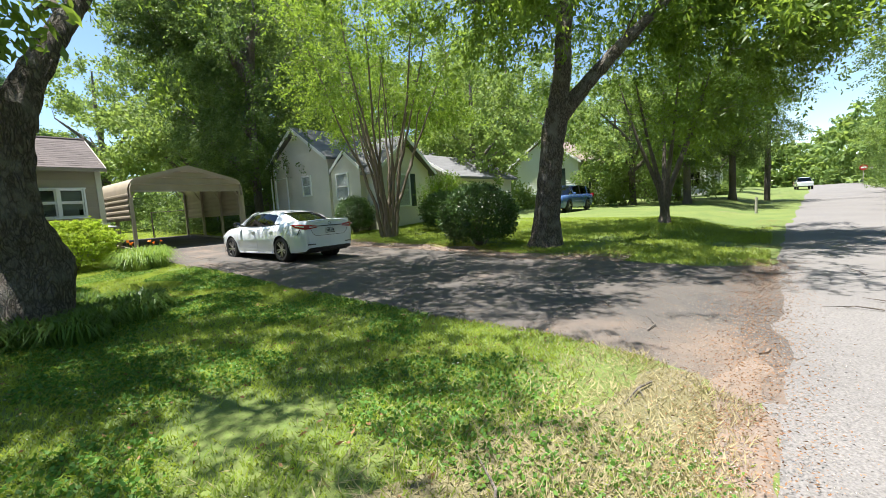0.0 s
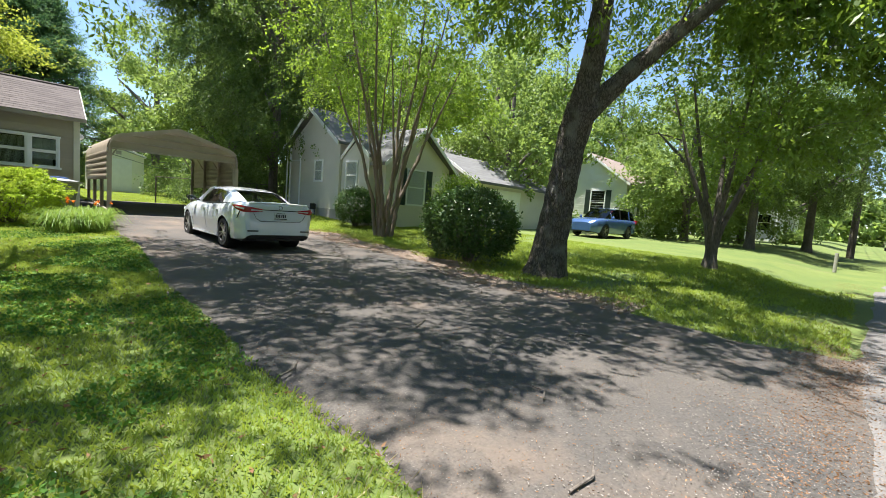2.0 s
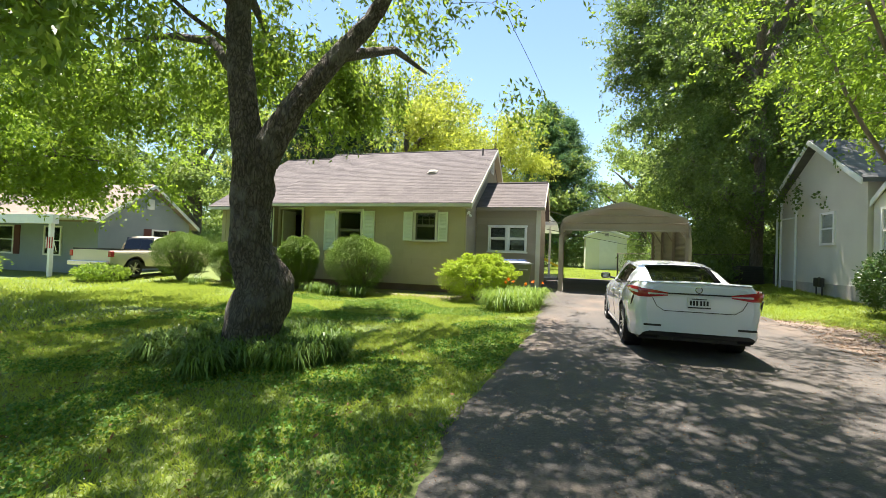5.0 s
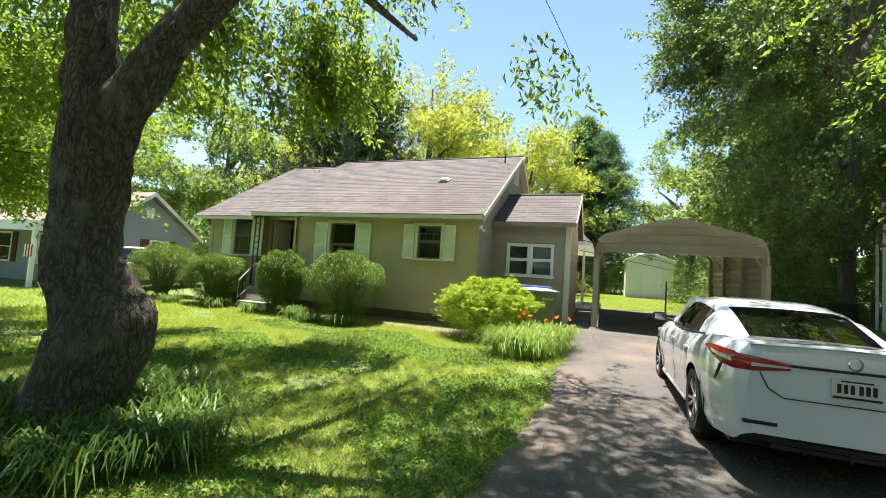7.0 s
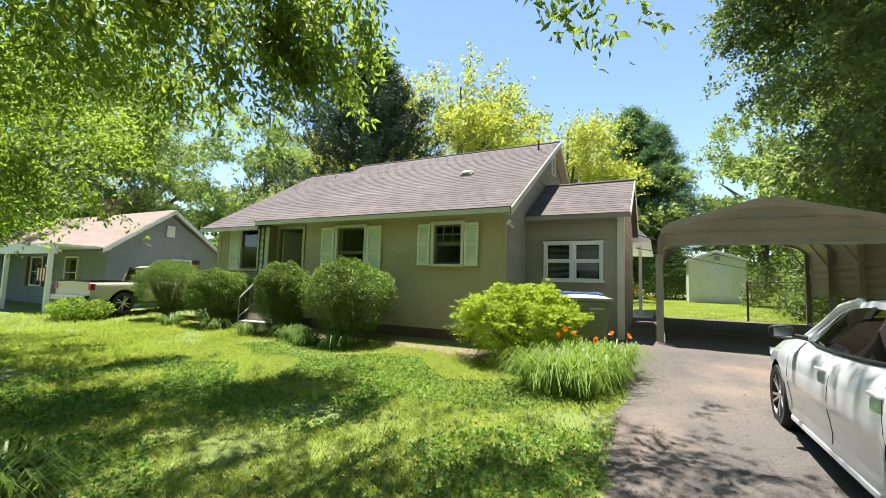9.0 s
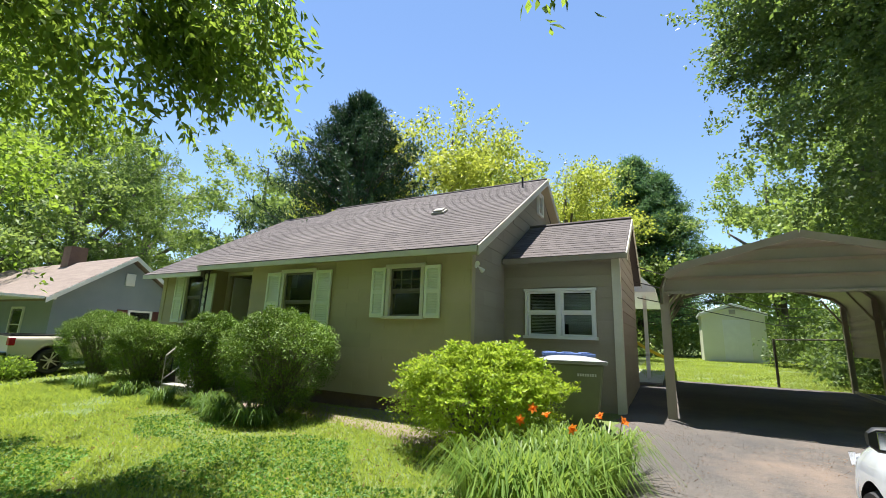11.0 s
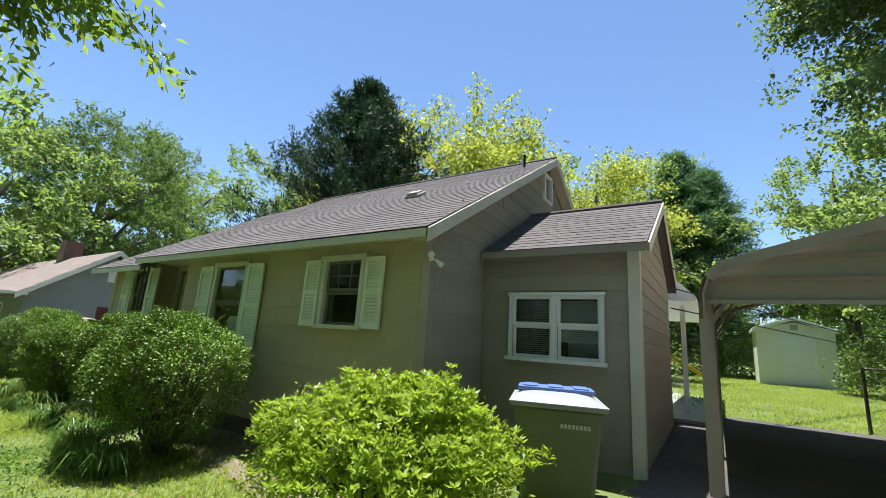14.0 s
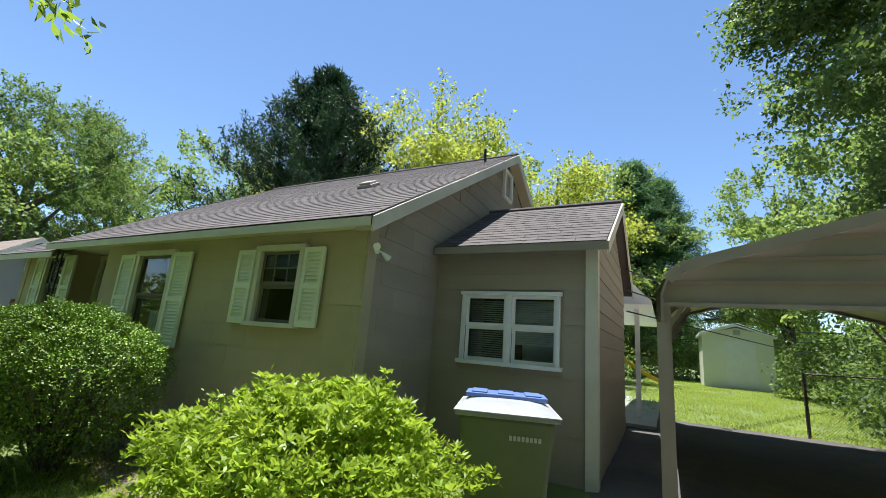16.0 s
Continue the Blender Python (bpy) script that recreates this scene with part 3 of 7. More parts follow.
lap_boards(front, "y", FY + 0.02, -1, -3.88, EX + 0.012, FT - 0.03, 3.25, [(a - 0.08, b + 0.08, c - 0.05, d + 0.08) for a, b, c, d in (W1, W2)], 0.265, 0.61, 0.009, M_STUCCO, "siding_shingle", gap=0.001)
lap_boards(west, "y", WY + 0.02, -1, -7.7, -5.64, FT - 0.03, 3.25, [(W3[0] - 0.08, W3[1] + 0.08, W3[2] - 0.05, W3[3] + 0.08)], 0.265, 0.61, 0.009, M_STUCCO, "siding_shingle", gap=0.001)
lap_boards(back_porch, "y", 14.52, -1, -5.65, -3.88, FLOOR, 3.25, [(-5.65, -4.58, FLOOR, 3.25)], 0.265, 0.61, 0.009, M_STUCCO, "siding_shingle", gap=0.001)


def under_rake(a, b, z):
    """Keeps siding below the sloping eaves of the east gable."""
    lim = (z - 3.22) / SL
    lo, hi = max(a, FY + lim), min(b, 22.2 - lim)
    return (lo, hi) if hi - lo > 0.02 else None


lap_boards(side, "x", EX - 0.02, 1, FY + 0.012, 19.2, FT - 0.03, 5.8, [(15.4, 19.2, 0.6, 3.3)], 0.265, 0.61, 0.010, M_LAP, "siding_shingle", top=under_rake, gap=0.0005)

# gable louvre
s = Shape()
for a, b, c, d in ((17.74, 17.80, 4.98, 5.58), (18.16, 18.22, 4.98, 5.58), (17.80, 18.16, 4.98, 5.03), (17.80, 18.16, 5.53, 5.58)):
    s.box(EX - 0.01, EX + 0.045, a, b, c, d)
vent = part("gable_vent", s, M_WHITE, house, "white louvred attic vent", here=True)
for i in range(8):
    z = 5.04 + i * 0.06
    q = Shape()
    q.add([(EX + 0.035, 17.80, z), (EX + 0.035, 18.16, z), (EX + 0.005, 18.16, z + 0.04), (EX + 0.005, 17.80, z + 0.04), (EX + 0.03, 17.80, z - 0.006), (EX + 0.03, 18.16, z - 0.006), (EX, 18.16, z + 0.034), (EX, 17.80, z + 0.034)],
          ((0, 1, 2, 3), (7, 6, 5, 4), (0, 4, 5, 1), (2, 6, 7, 3), (1, 5, 6, 2), (0, 3, 7, 4)))
    part("slat", q, M_WHITE, vent, here=True)

# windows and shutters of the front
for (a, b, c, d), pl, g, sw in ((W1, FY, None, 0.40), (W2, FY, (3, 2), 0.30), (W3, WY, None, 0.36)):
    window_unit(house, "y", pl, -1, a, b, c, d, grid=g)
    shutter(house, pl - 0.012, a - 0.09 - sw, a - 0.09, c - 0.03, d + 0.02)
    shutter(house, pl - 0.012, b + 0.09, b + 0.09 + sw, c - 0.03, d + 0.02)
# paper in the big window
s = Shape()
s.box(-2.42, -2.18, FY + 0.075, FY + 0.078, 1.95, 2.22)
part("paper_notice", s, M_BLIND, house, "sheet of white paper behind the glass", here=True)

# door ajar in the porch
s = Shape()
s.box(-5.63, -5.56, 14.45, 14.55, FLOOR, 3.16)
s.box(-4.66, -4.58, 14.45, 14.55, FLOOR, 3.16)
s.box(-5.63, -4.58, 14.45, 14.55, 3.16, 3.24)
door = part("front_door", s, M_TRIM, house, "open front door with a cream frame and dark hall behind", here=True)
s = Shape()
s.box(-5.55, -5.50, 14.57, 15.3, FLOOR + 0.01, 3.14)
part("door_leaf", s, M_WHITE, door, here=True)
# floors and partitions in near-black, room gloom put into their colour
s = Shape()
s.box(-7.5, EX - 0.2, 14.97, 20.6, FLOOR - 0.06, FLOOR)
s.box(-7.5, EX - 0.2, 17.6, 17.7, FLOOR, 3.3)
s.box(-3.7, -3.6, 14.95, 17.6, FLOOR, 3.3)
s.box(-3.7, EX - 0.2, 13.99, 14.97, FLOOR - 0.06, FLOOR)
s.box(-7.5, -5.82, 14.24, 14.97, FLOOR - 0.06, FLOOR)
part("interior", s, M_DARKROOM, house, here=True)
s = Shape()
s.box(-7.68, EX - 0.18, 13.95, 22.1, 3.26, 3.30)
part("ceiling_board", s, M_TRIM, house, here=True)

# addition
AW = (1.87, 3.04, 1.92, 2.73)
addw = wall_body(house, "addition_front_wall", "y", AY + 0.02, 0.14, EX - 0.02, AX, 0.55, 3.32, [AW], M_LAP, "grey-tan lap siding")
adds = wall_body(house, "addition_side_wall", "x", AX, -0.14, AY + 0.16, 18.9, 0.55, 3.24, [], M_LAP)
ARY, ARZ, AEY, AEZ = 17.15, 4.45, 15.22, 3.34
ASL = (ARZ - AEZ) / (ARY - AEY)
s = Shape()
s.prism([(AY + 0.02, 3.24), (18.9, 3.24), (ARY, 3.24 + (ARY - AY) * ASL - 0.08)], AX - 0.14, AX, "x")
part("gable_wall", s, M_LAP, house, here=True)
lap_boards(addw, "y", AY + 0.02, -1, EX + 0.02, AX - 0.0, 0.60, 3.2, [(AW[0] - 0.07, AW[1] + 0.07, AW[2] - 0.05, AW[3] + 0.07)], 0.2, 9.0, 0.016, M_LAP, gap=0.0)


def under_small(a, b, z):
    lim = (z - 3.30) / ASL
    lo, hi = max(a, AY + lim), min(b, 18.9 - lim)
    return (lo, hi) if hi - lo > 0.02 else None


lap_boards(adds, "x", AX, 1, AY, 18.9, 0.60, 4.3, [], 0.2, 9.0, 0.016, M_LAP, top=under_small, gap=0.0)
s = Shape()
s.box(AX - 0.10, AX + 0.035, AY - 0.035, AY + 0.02, 0.58, 3.28)
s.box(AX - 0.0, AX + 0.035, AY + 0.02, AY + 0.09, 0.58, 3.28)
part("corner_board", s, M_TRIM, house, here=True)
aw = window_unit(house, "y", AY, -1, *AW, casing=0.045, mullions=(2.455,), material=M_WHITE)
for x0, x1, z0, tilt in ((2.50, 3.00, 2.14, 0.0), (1.92, 2.42, 1.95, 0.010)):
    blind = Shape()
    for i in range(int((2.70 - z0) / 0.027)):
        z = z0 + i * 0.027
        blind.add([(x0, AY + 0.085, z), (x1, AY + 0.085, z), (x1, AY + 0.093 + tilt, z + 0.023 - tilt), (x0, AY + 0.093 + tilt, z + 0.023 - tilt), (x0, AY + 0.087, z - 0.002), (x1, AY + 0.087, z - 0.002), (x1, AY + 0.095 + tilt, z + 0.021 - tilt), (x0, AY + 0.095 + tilt, z + 0.021 - tilt)],
                  ((0, 1, 2, 3), (7, 6, 5, 4), (0, 4, 5, 1), (2, 6, 7, 3), (1, 5, 6, 2), (0, 3, 7, 4)))
    part("blind", blind, M_BLIND, aw, "white slatted blind behind the glass", here=True)["kind"] = "stuff"
s = Shape()
s.box(2.55, 2.95, AY + 0.30, AY + 0.34, 1.95, 2.16)
part("window_box", s, M_BLIND, aw, "pale box on the inner sill", here=True)
# rear wall and floor behind the window, coloured dark for an unlit room
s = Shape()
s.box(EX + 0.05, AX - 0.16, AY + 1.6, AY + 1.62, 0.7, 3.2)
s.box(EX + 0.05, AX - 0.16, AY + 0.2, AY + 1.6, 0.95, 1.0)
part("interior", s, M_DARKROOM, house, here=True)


# roofs
def shingle_mesh(w, l, t=0.004):
    q = Shape()
    q.add([(0, 0, 0), (w, 0, 0), (w, l, -0.008), (0, l, -0.008), (0, 0, t), (w, 0, t), (w, l, -0.002), (0, l, -0.002)],
          ((0, 3, 2, 1), (4, 5, 6, 7), (0, 1, 5, 4), (1, 2, 6, 5), (2, 3, 7, 6), (3, 0, 4, 7)))
    return q


def shingle_roof(parent, x0, x1, ey, ez, ry, rz, near_from=None, tab=0.305, step=0.142):
    """Rows of shingle tabs up a front slope. The tabs beyond near_from are pieces of their own."""
    run = math.hypot(ry - ey, rz - ez)
    tilt = math.atan2(rz - ez, ry - ey)
    base = pose(0, ey, ez, math.degrees(tilt), 0, 0)
    whole = shingle_mesh(tab - 0.005, step + 0.01).mesh("shingle")
    whole.materials.append(M_SHINGLE)
    rest = Shape()
    for i in range(int(run / step)):
        off = (0.0, 0.17, 0.07, 0.24)[i % 4]
        x = x0 - off
        while x < x1 - 0.02:
            a, b = max(x, x0), min(x + tab, x1)
            x += tab
            if b - a < 0.04:
                continue
            m = base @ pose(a, i * step, 0.002 + 0.002 * random.random())
            if near_from is not None and a > near_from and abs(b - a - tab) < 1e-6:
                ob = new("shingle", whole)
                ob.parent = parent
                ob.matrix_basis = root_of(parent).matrix_basis.inverted() @ m
            else:
                q = shingle_mesh(b - a - 0.005, step + 0.01)
                rest.add([m @ Vector(p) for p in q.v], q.f)
    ob = part("shingles", rest, M_SHINGLE, parent, "weathered grey-brown asphalt shingles", here=True)
    ob["kind"] = "stuff"


def gable_roof(parent, x0, x1, ey, ez, ry, rz, by, bz, thick=0.10, label=""):
    s = Shape()
    s.prism([(ey, ez - thick), (ry, rz - thick), (by, bz - thick), (by, bz), (ry, rz), (ey, ez)], x0, x1, "x")
    return part("roof", s, M_SHINGLE, parent, label, here=True)


main_roof = gable_roof(house, -5.5, 1.62, EY, EZ, RY, RZ, 2 * RY - EY, EZ, label="grey-brown asphalt shingle roof")
west_roof = gable_roof(house, -7.98, -5.5, 13.68, 3.16, RY, 5.78, 2 * RY - 13.68, 3.16)
add_roof = gable_roof(house, EX, 3.62, AEY, AEZ, ARY, ARZ, 2 * ARY - AEY, AEZ)
shingle_roof(main_roof, -5.5, 1.62, EY - 0.02, EZ, RY, RZ, -0.95)
shingle_roof(west_roof, -7.98, -5.5, 13.66, 3.16, RY, 5.78)
shingle_roof(add_roof, EX + 0.02, 3.62, AEY - 0.02, AEZ, ARY, ARZ, EX)
# eave fascias, rake boards, soffits
s = Shape()
s.box(-5.52, 1.61, EY - 0.02, EY + 0.0, EZ - 0.11, EZ - 0.012)
s.box(-8.0, -5.53, 13.66, 13.68, 3.05, 3.15)
part("eave_fascia", s, M_TRIM, house, "cream painted eave board", here=True, bevel=0.004)
s = Shape()
s.box(-5.49, 1.5, EY, FY + 0.02, EZ - 0.06, EZ - 0.045)
s.box(-5.64, -3.89, EY, 14.52, EZ - 0.0, EZ + 0.015)
part("soffit", s, M_TRIM, house, here=True)
s = Shape()
for ya, za, yb, zb in ((EY, EZ, RY, RZ), (RY, RZ, 2 * RY - EY, EZ)):
    s.prism([(ya, za - 0.17), (yb, zb - 0.17), (yb, zb - 0.008), (ya, za - 0.008)], 1.622, 1.642, "x")
part("rake_board", s, M_TRIM, house, here=True)
s = Shape()
s.prism([(EY, EZ - 0.16), (RY, RZ - 0.16), (2 * RY - EY, EZ - 0.16), (2 * RY - EY, EZ - 0.105), (RY, RZ - 0.105), (EY, EZ - 0.105)], EX, 1.62, "x")
part("rake_soffit", s, M_STUCCO, house, here=True)
s = Shape()
for ya, za, yb, zb in ((AEY, AEZ, ARY, ARZ), (ARY, ARZ, 2 * ARY - AEY, AEZ)):
    s.prism([(ya, za - 0.15), (yb, zb - 0.15), (yb, zb - 0.006), (ya, za - 0.006)], 3.622, 3.642, "x")
part("rake_board", s, M_TRIM, house, here=True)
s = Shape()
s.box(EX + 0.02, 3.64, AEY - 0.02, AEY, AEZ - 0.10, AEZ - 0.005)
part("eave_fascia", s, M_LAP, house, here=True)
s = Shape()
s.tube([(-5.5, RY, RZ + 0.005), (1.62, RY, RZ + 0.005)], 0.035, 6)
s.tube([(-7.98, RY, 5.785), (-5.5, RY, 5.785)], 0.035, 6)
s.tube([(EX, ARY, ARZ + 0.005), (3.62, ARY, ARZ + 0.015)], 0.04, 6)
part("ridge_cap", s, M_SHINGLE, house, here=True)
# roof vent and pipe
s = Shape()
q = pose(-0.31, 15.80, EZ + (15.80 - EY) * SL + 0.012, math.degrees(math.atan(SL)), 0, 0)
s.box(-0.16, 0.16, -0.13, 0.13, 0, 0.05, q)
s.box(-0.12, 0.12, -0.1, 0.1, 0.05, 0.09, q)
part("roof_vent", s, M_CONCRETE, house, "pale metal roof vent", here=True, bevel=0.01)
s = Shape()
s.tube([(1.15, 17.4, EZ + (17.4 - EY) * SL - 0.05), (1.15, 17.4, EZ + (17.4 - EY) * SL + 0.28)], 0.025, 8)
part("vent_pipe", s, M_BLACK, house, "thin dark vent pipe", here=True)


# ---- carport ----
CL, CR, CF, CBK = 4.14, 7.70, 15.3, 20.4
carport = thing("carport", (5.92, 17.8, gz(5.92, 17.8) + 0.02), 0, "tan metal carport with rounded eaves and half-clad sides", "carport")
ARCH = [(CL, 2.45), (CL + 0.005, 2.72), (CL + 0.06, 2.88), (CL + 0.18, 3.0), (CL + 0.36, 3.06), (5.92, 3.45), (CR - 0.36, 3.06), (CR - 0.18, 3.0), (CR - 0.06, 2.88), (CR - 0.005, 2.72), (CR, 2.45)]
rows = []
n_rib = 34
for i in range(n_rib + 1):
    y = CF - 0.08 + (CBK - CF + 0.16) * i / n_rib
    d = 0.012 * (1 if i % 3 == 0 else 0)
    rows.append([(x + (0.04 + d) * (-1 if x < 5.92 else 1) * (1 if z < 3.0 else 0), y, z + (0.03 + d if z >= 3.0 else 0)) for x, z in ARCH])
s = Shape()
s.sheet(rows)
s.sheet([[(x * 0.998 + 0.012, y, z - 0.012) for x, y, z in r] for r in rows])
part("roof_panel", s, M_CARPORT, carport, "ribbed tan steel roof sheet", here=True, soft=30)
posts = [CF + 0.03, 16.95, 18.65, CBK - 0.03]
for y in posts:
    for x in (CL + 0.035, CR - 0.035):
        s = Shape()
        s.box(x - 0.045, x + 0.045, y - 0.045, y + 0.045, gz(x, y) - 0.02, 2.80)
        part("post", s, M_CARPORT, carport, here=True, bevel=0.006)
    s = Shape()
    for (xa, za), (xb, zb) in zip(ARCH[1:-2], ARCH[2:-1]):
        s.bar((xa, y, za - 0.0), (xb, y, zb - 0.0), 0.06, 0.06, (0, 1, 0))
    part("rafter", s, M_CARPORT, carport, here=True)
    for sx, x in ((1, CL + 0.06), (-1, CR - 0.06)):
        s = Shape()
        s.bar((x, y, 2.42), (x + sx * 0.34, y, 2.98), 0.035, 0.035, (0, 1, 0))
        part("brace", s, M_CARPORT, carport, here=True)
for x in (CL + 0.035, CR - 0.035):
    s = Shape()
    s.bar((x, CF, gz(x, CF) + 0.05), (x, CBK, gz(x, CBK) + 0.05), 0.06, 0.06)
    part("base_rail", s, M_CARPORT, carport, here=True)


def clad(name, pts_top, pts_low, ribs, label=""):
    """A corrugated panel between two lines."""
    rows, k = [], ribs * 4
    for i in range(k + 1):
        f = i / k
        rise = 0.018 if i % 4 in (1, 2) else 0.0
        rows.append([(Vector(a).lerp(Vector(b), f) + Vector(pts_low[2]) * rise) for a, b in zip(pts_top[0], pts_low[0])])
    q = Shape()
    q.sheet(rows)
    back = [[p - Vector(pts_low[2]) * 0.006 for p in r] for r in rows]
    q.sheet(back)
    return part(name, q, M_CARPORT, carport, label, here=True)


# gable panels front and back: horizontal ribs under the arch
for y, o in ((CF - 0.055, -1),):
    q = Shape()
    z = 2.62
    seq = [2.62, 2.66, 2.67, 2.84, 2.85, 2.88, 2.89, 3.06, 3.07, 3.10, 3.11, 3.26, 3.27, 3.30, 3.31, 3.44]
    for i, (za, zb) in enumerate(zip(seq[:-1], seq[1:])):
        def half(zz):
            if zz <= 2.72:
                return 1.78
            if zz <= 3.06:
                return float(np.interp(zz, [2.72, 2.88, 3.0, 3.06], [1.775, 1.72, 1.6, 1.42]))
            return 1.42 * max(0.01, (3.45 - zz) / 0.39)
        da, db = (0.07 if i in (0, 1, 5, 9, 13) or seq[i] in (2.66, 2.88, 3.10, 3.30) else 0.0), (0.07 if zb in (2.66, 2.88, 3.10, 3.30) else 0.0)
        q.sheet([[(5.92 - half(za), y + o * da, za), (5.92 + half(za), y + o * da, za)], [(5.92 - half(zb), y + o * db, zb), (5.92 + half(zb), y + o * db, zb)]])
    part("gable_panel", q, M_CARPORT, carport, "ribbed tan gable sheet", here=True)
for x, o in ((CL - 0.035, -1), (CR + 0.035, 1)):
    clad("side_panel", ([(x, CF, 2.6), (x, CBK, 2.6)],), ([(x, CF, 1.72), (x, CBK, 1.72)], None, (o, 0, 0)), 5, "ribbed tan side sheet")


# flat edge trim round the open end, and the blocks under the front posts
s = Shape()
for (xa, za), (xb, zb) in zip(ARCH[:-1], ARCH[1:]):
    s.bar((xa, CF - 0.135, za + 0.01), (xb, CF - 0.135, zb + 0.01), 0.02, 0.11, (0, 1, 0) if abs(zb - za) > abs(xb - xa) else (0, 0, 1))
part("edge_trim", s, M_CARPORT, carport, "flat tan trim along the arch", here=True)
for x in (CL + 0.0, CR - 0.0):
    s = Shape()
    s.box(x - 0.05, x + 0.05, CF - 0.145, CF - 0.125, gz(x, CF) + 0.03, 2.46)
    part("post_trim", s, M_CARPORT, carport, here=True)


# ---- cars ----
M_CARWHITE = surface("white_car_paint", (0.72, 0.75, 0.80), (0.74, 0.77, 0.82), 1, 200, 0.16, bump=0.0, fine_mix=0.02, coat=1.0)
M_CARBLUE = surface("blue_car_paint", (0.06, 0.12, 0.30), (0.07, 0.14, 0.34), 1, 200, 0.25, metal=0.3, bump=0.0, fine_mix=0.02, coat=1.0)
M_CARTAN = surface("pale_gold_truck_paint", (0.62, 0.54, 0.42), (0.66, 0.58, 0.46), 1, 200, 0.3, bump=0.0, fine_mix=0.03, coat=0.8)
M_PLASTIC = surface("black_trim_plastic", (0.015, 0.015, 0.016), (0.022, 0.022, 0.023), 6, 90, 0.45, bump=0.03)
M_ALLOY = surface("machined_alloy", (0.52, 0.52, 0.53), (0.6, 0.6, 0.61), 5, 80, 0.3, metal=0.9, bump=0.02)
M_REDLENS = surface("red_lamp_lens", (0.38, 0.012, 0.02), (0.45, 0.02, 0.03), 12, 60, 0.12, bump=0.02, coat=1.0, fine_mix=0.2)
M_CLEARLENS = surface("clear_lamp_lens", (0.6, 0.6, 0.62), (0.7, 0.7, 0.72), 12, 60, 0.12, bump=0.02, coat=1.0)
M_SEAT = surface("dark_seat_cloth", (0.03, 0.03, 0.032), (0.045, 0.045, 0.045), 6, 90, 0.9, bump=0.1)
M_PLATE = surface("white_plate", (0.7, 0.71, 0.72), (0.75, 0.75, 0.76), 6, 60, 0.4, bump=0.0)
M_CHROME = surface("chrome", (0.6, 0.6, 0.6), (0.65, 0.65, 0.65), 6, 60, 0.12, metal=1.0, bump=0.0)


def wheel(parent, x, y, z, r, out, spokes=10, alloy=None):
    """Tyre, rim and spokes; out: the side that faces away from the car."""
    w = 0.11
    s = Shape()
    s.lathe([(r * 0.69, -w * 0.9), (r * 0.92, -w), (r, -w * 0.6), (r, w * 0.6), (r * 0.93, w), (r * 0.72, w * 0.95), (r * 0.68, w * 0.7)], 40, "y", (x, y, z))
    tyre = part("wheel", s, M_BLACK, parent, "black tyre on alloy wheel", soft=35)
    s = Shape()
    s.lathe([(r * 0.71, out * w * 0.9), (r * 0.69, out * w * 0.97), (r * 0.66, out * w * 0.55), (r * 0.65, -out * w * 0.8)], 36, "y", (x, y, z))
    part("rim", s, M_PLASTIC, tyre, soft=35)
    for k in range(spokes):
        a = 2 * math.pi * (k + (0.18 if k % 2 else -0.18)) / spokes
        c, d = math.cos(a), math.sin(a)
        s = Shape()
        s.bar((x + c * r * 0.12, y + out * w * 0.62, z + d * r * 0.12), (x + c * r * 0.66, y + out * w * 0.8, z + d * r * 0.66), 0.028, 0.03, (0, 1, 0))
        part("spoke", s, alloy or M_ALLOY, tyre)
    s = Shape()
    s.lathe([(0.001, out * w * 0.82), (r * 0.15, out * w * 0.8), (r * 0.17, out * w * 0.5)], 16, "y", (x, y, z))
    part("hub", s, alloy or M_ALLOY, tyre, soft=40)
    s = Shape()
    s.lathe([(0.001, -out * w * 0.1), (r * 0.62, -out * w * 0.1)], 24, "y", (x, y, z))
    part("brake_disc", s, M_PLASTIC, tyre)


def shell(stations, wheels, arch, plan, top, low, sect, ground=0.2):
    """The lower body: ribs along the length with open wheel arches. stations run from tail to nose."""
    rows = []
    for x in stations:
        w, zt, zb = plan(x), top(x), low(x)
        for wx, wz in wheels:
            dx = abs(x - wx)
            if dx < arch:
                zb = max(zb, wz + math.sqrt(arch * arch - dx * dx))
        pts = []
        for f, k in sect:
            z = zb + (zt - zb) * f if zb > low(x) + 1e-6 else low(x) + (zt - low(x)) * f
            zf = (z - low(x)) / (zt - low(x))
            kk = np.interp(zf, [q[0] for q in sect], [q[1] for q in sect])
            pts.append((x, w * kk, z))
        pts.append((x, w * 0.62, zt + 0.018))
        pts.append((x, 0.0, zt + 0.03))
        rows.append(pts)
    full = []
    for r in rows:
        full.append([*r, *[(x, -y, z) for x, y, z in r[-2::-1]]])
    s = Shape()
    s.sheet(full)
    for r in (full[0], full[-1]):
        n = len(s.v)
        s.v.extend(r)
        h = len(r)
        for i in range(h // 2):
            s.f.append((n + i, n + i + 1, n + h - 2 - i, n + h - 1 - i) if i + 1 != h - 2 - i else (n + i, n + i + 1, n + h - 1 - i))
    return s


def curve(pairs):
    xs, zs = [p[0] for p in pairs], [p[1] for p in pairs]
    return lambda x: float(np.interp(x, xs, zs))


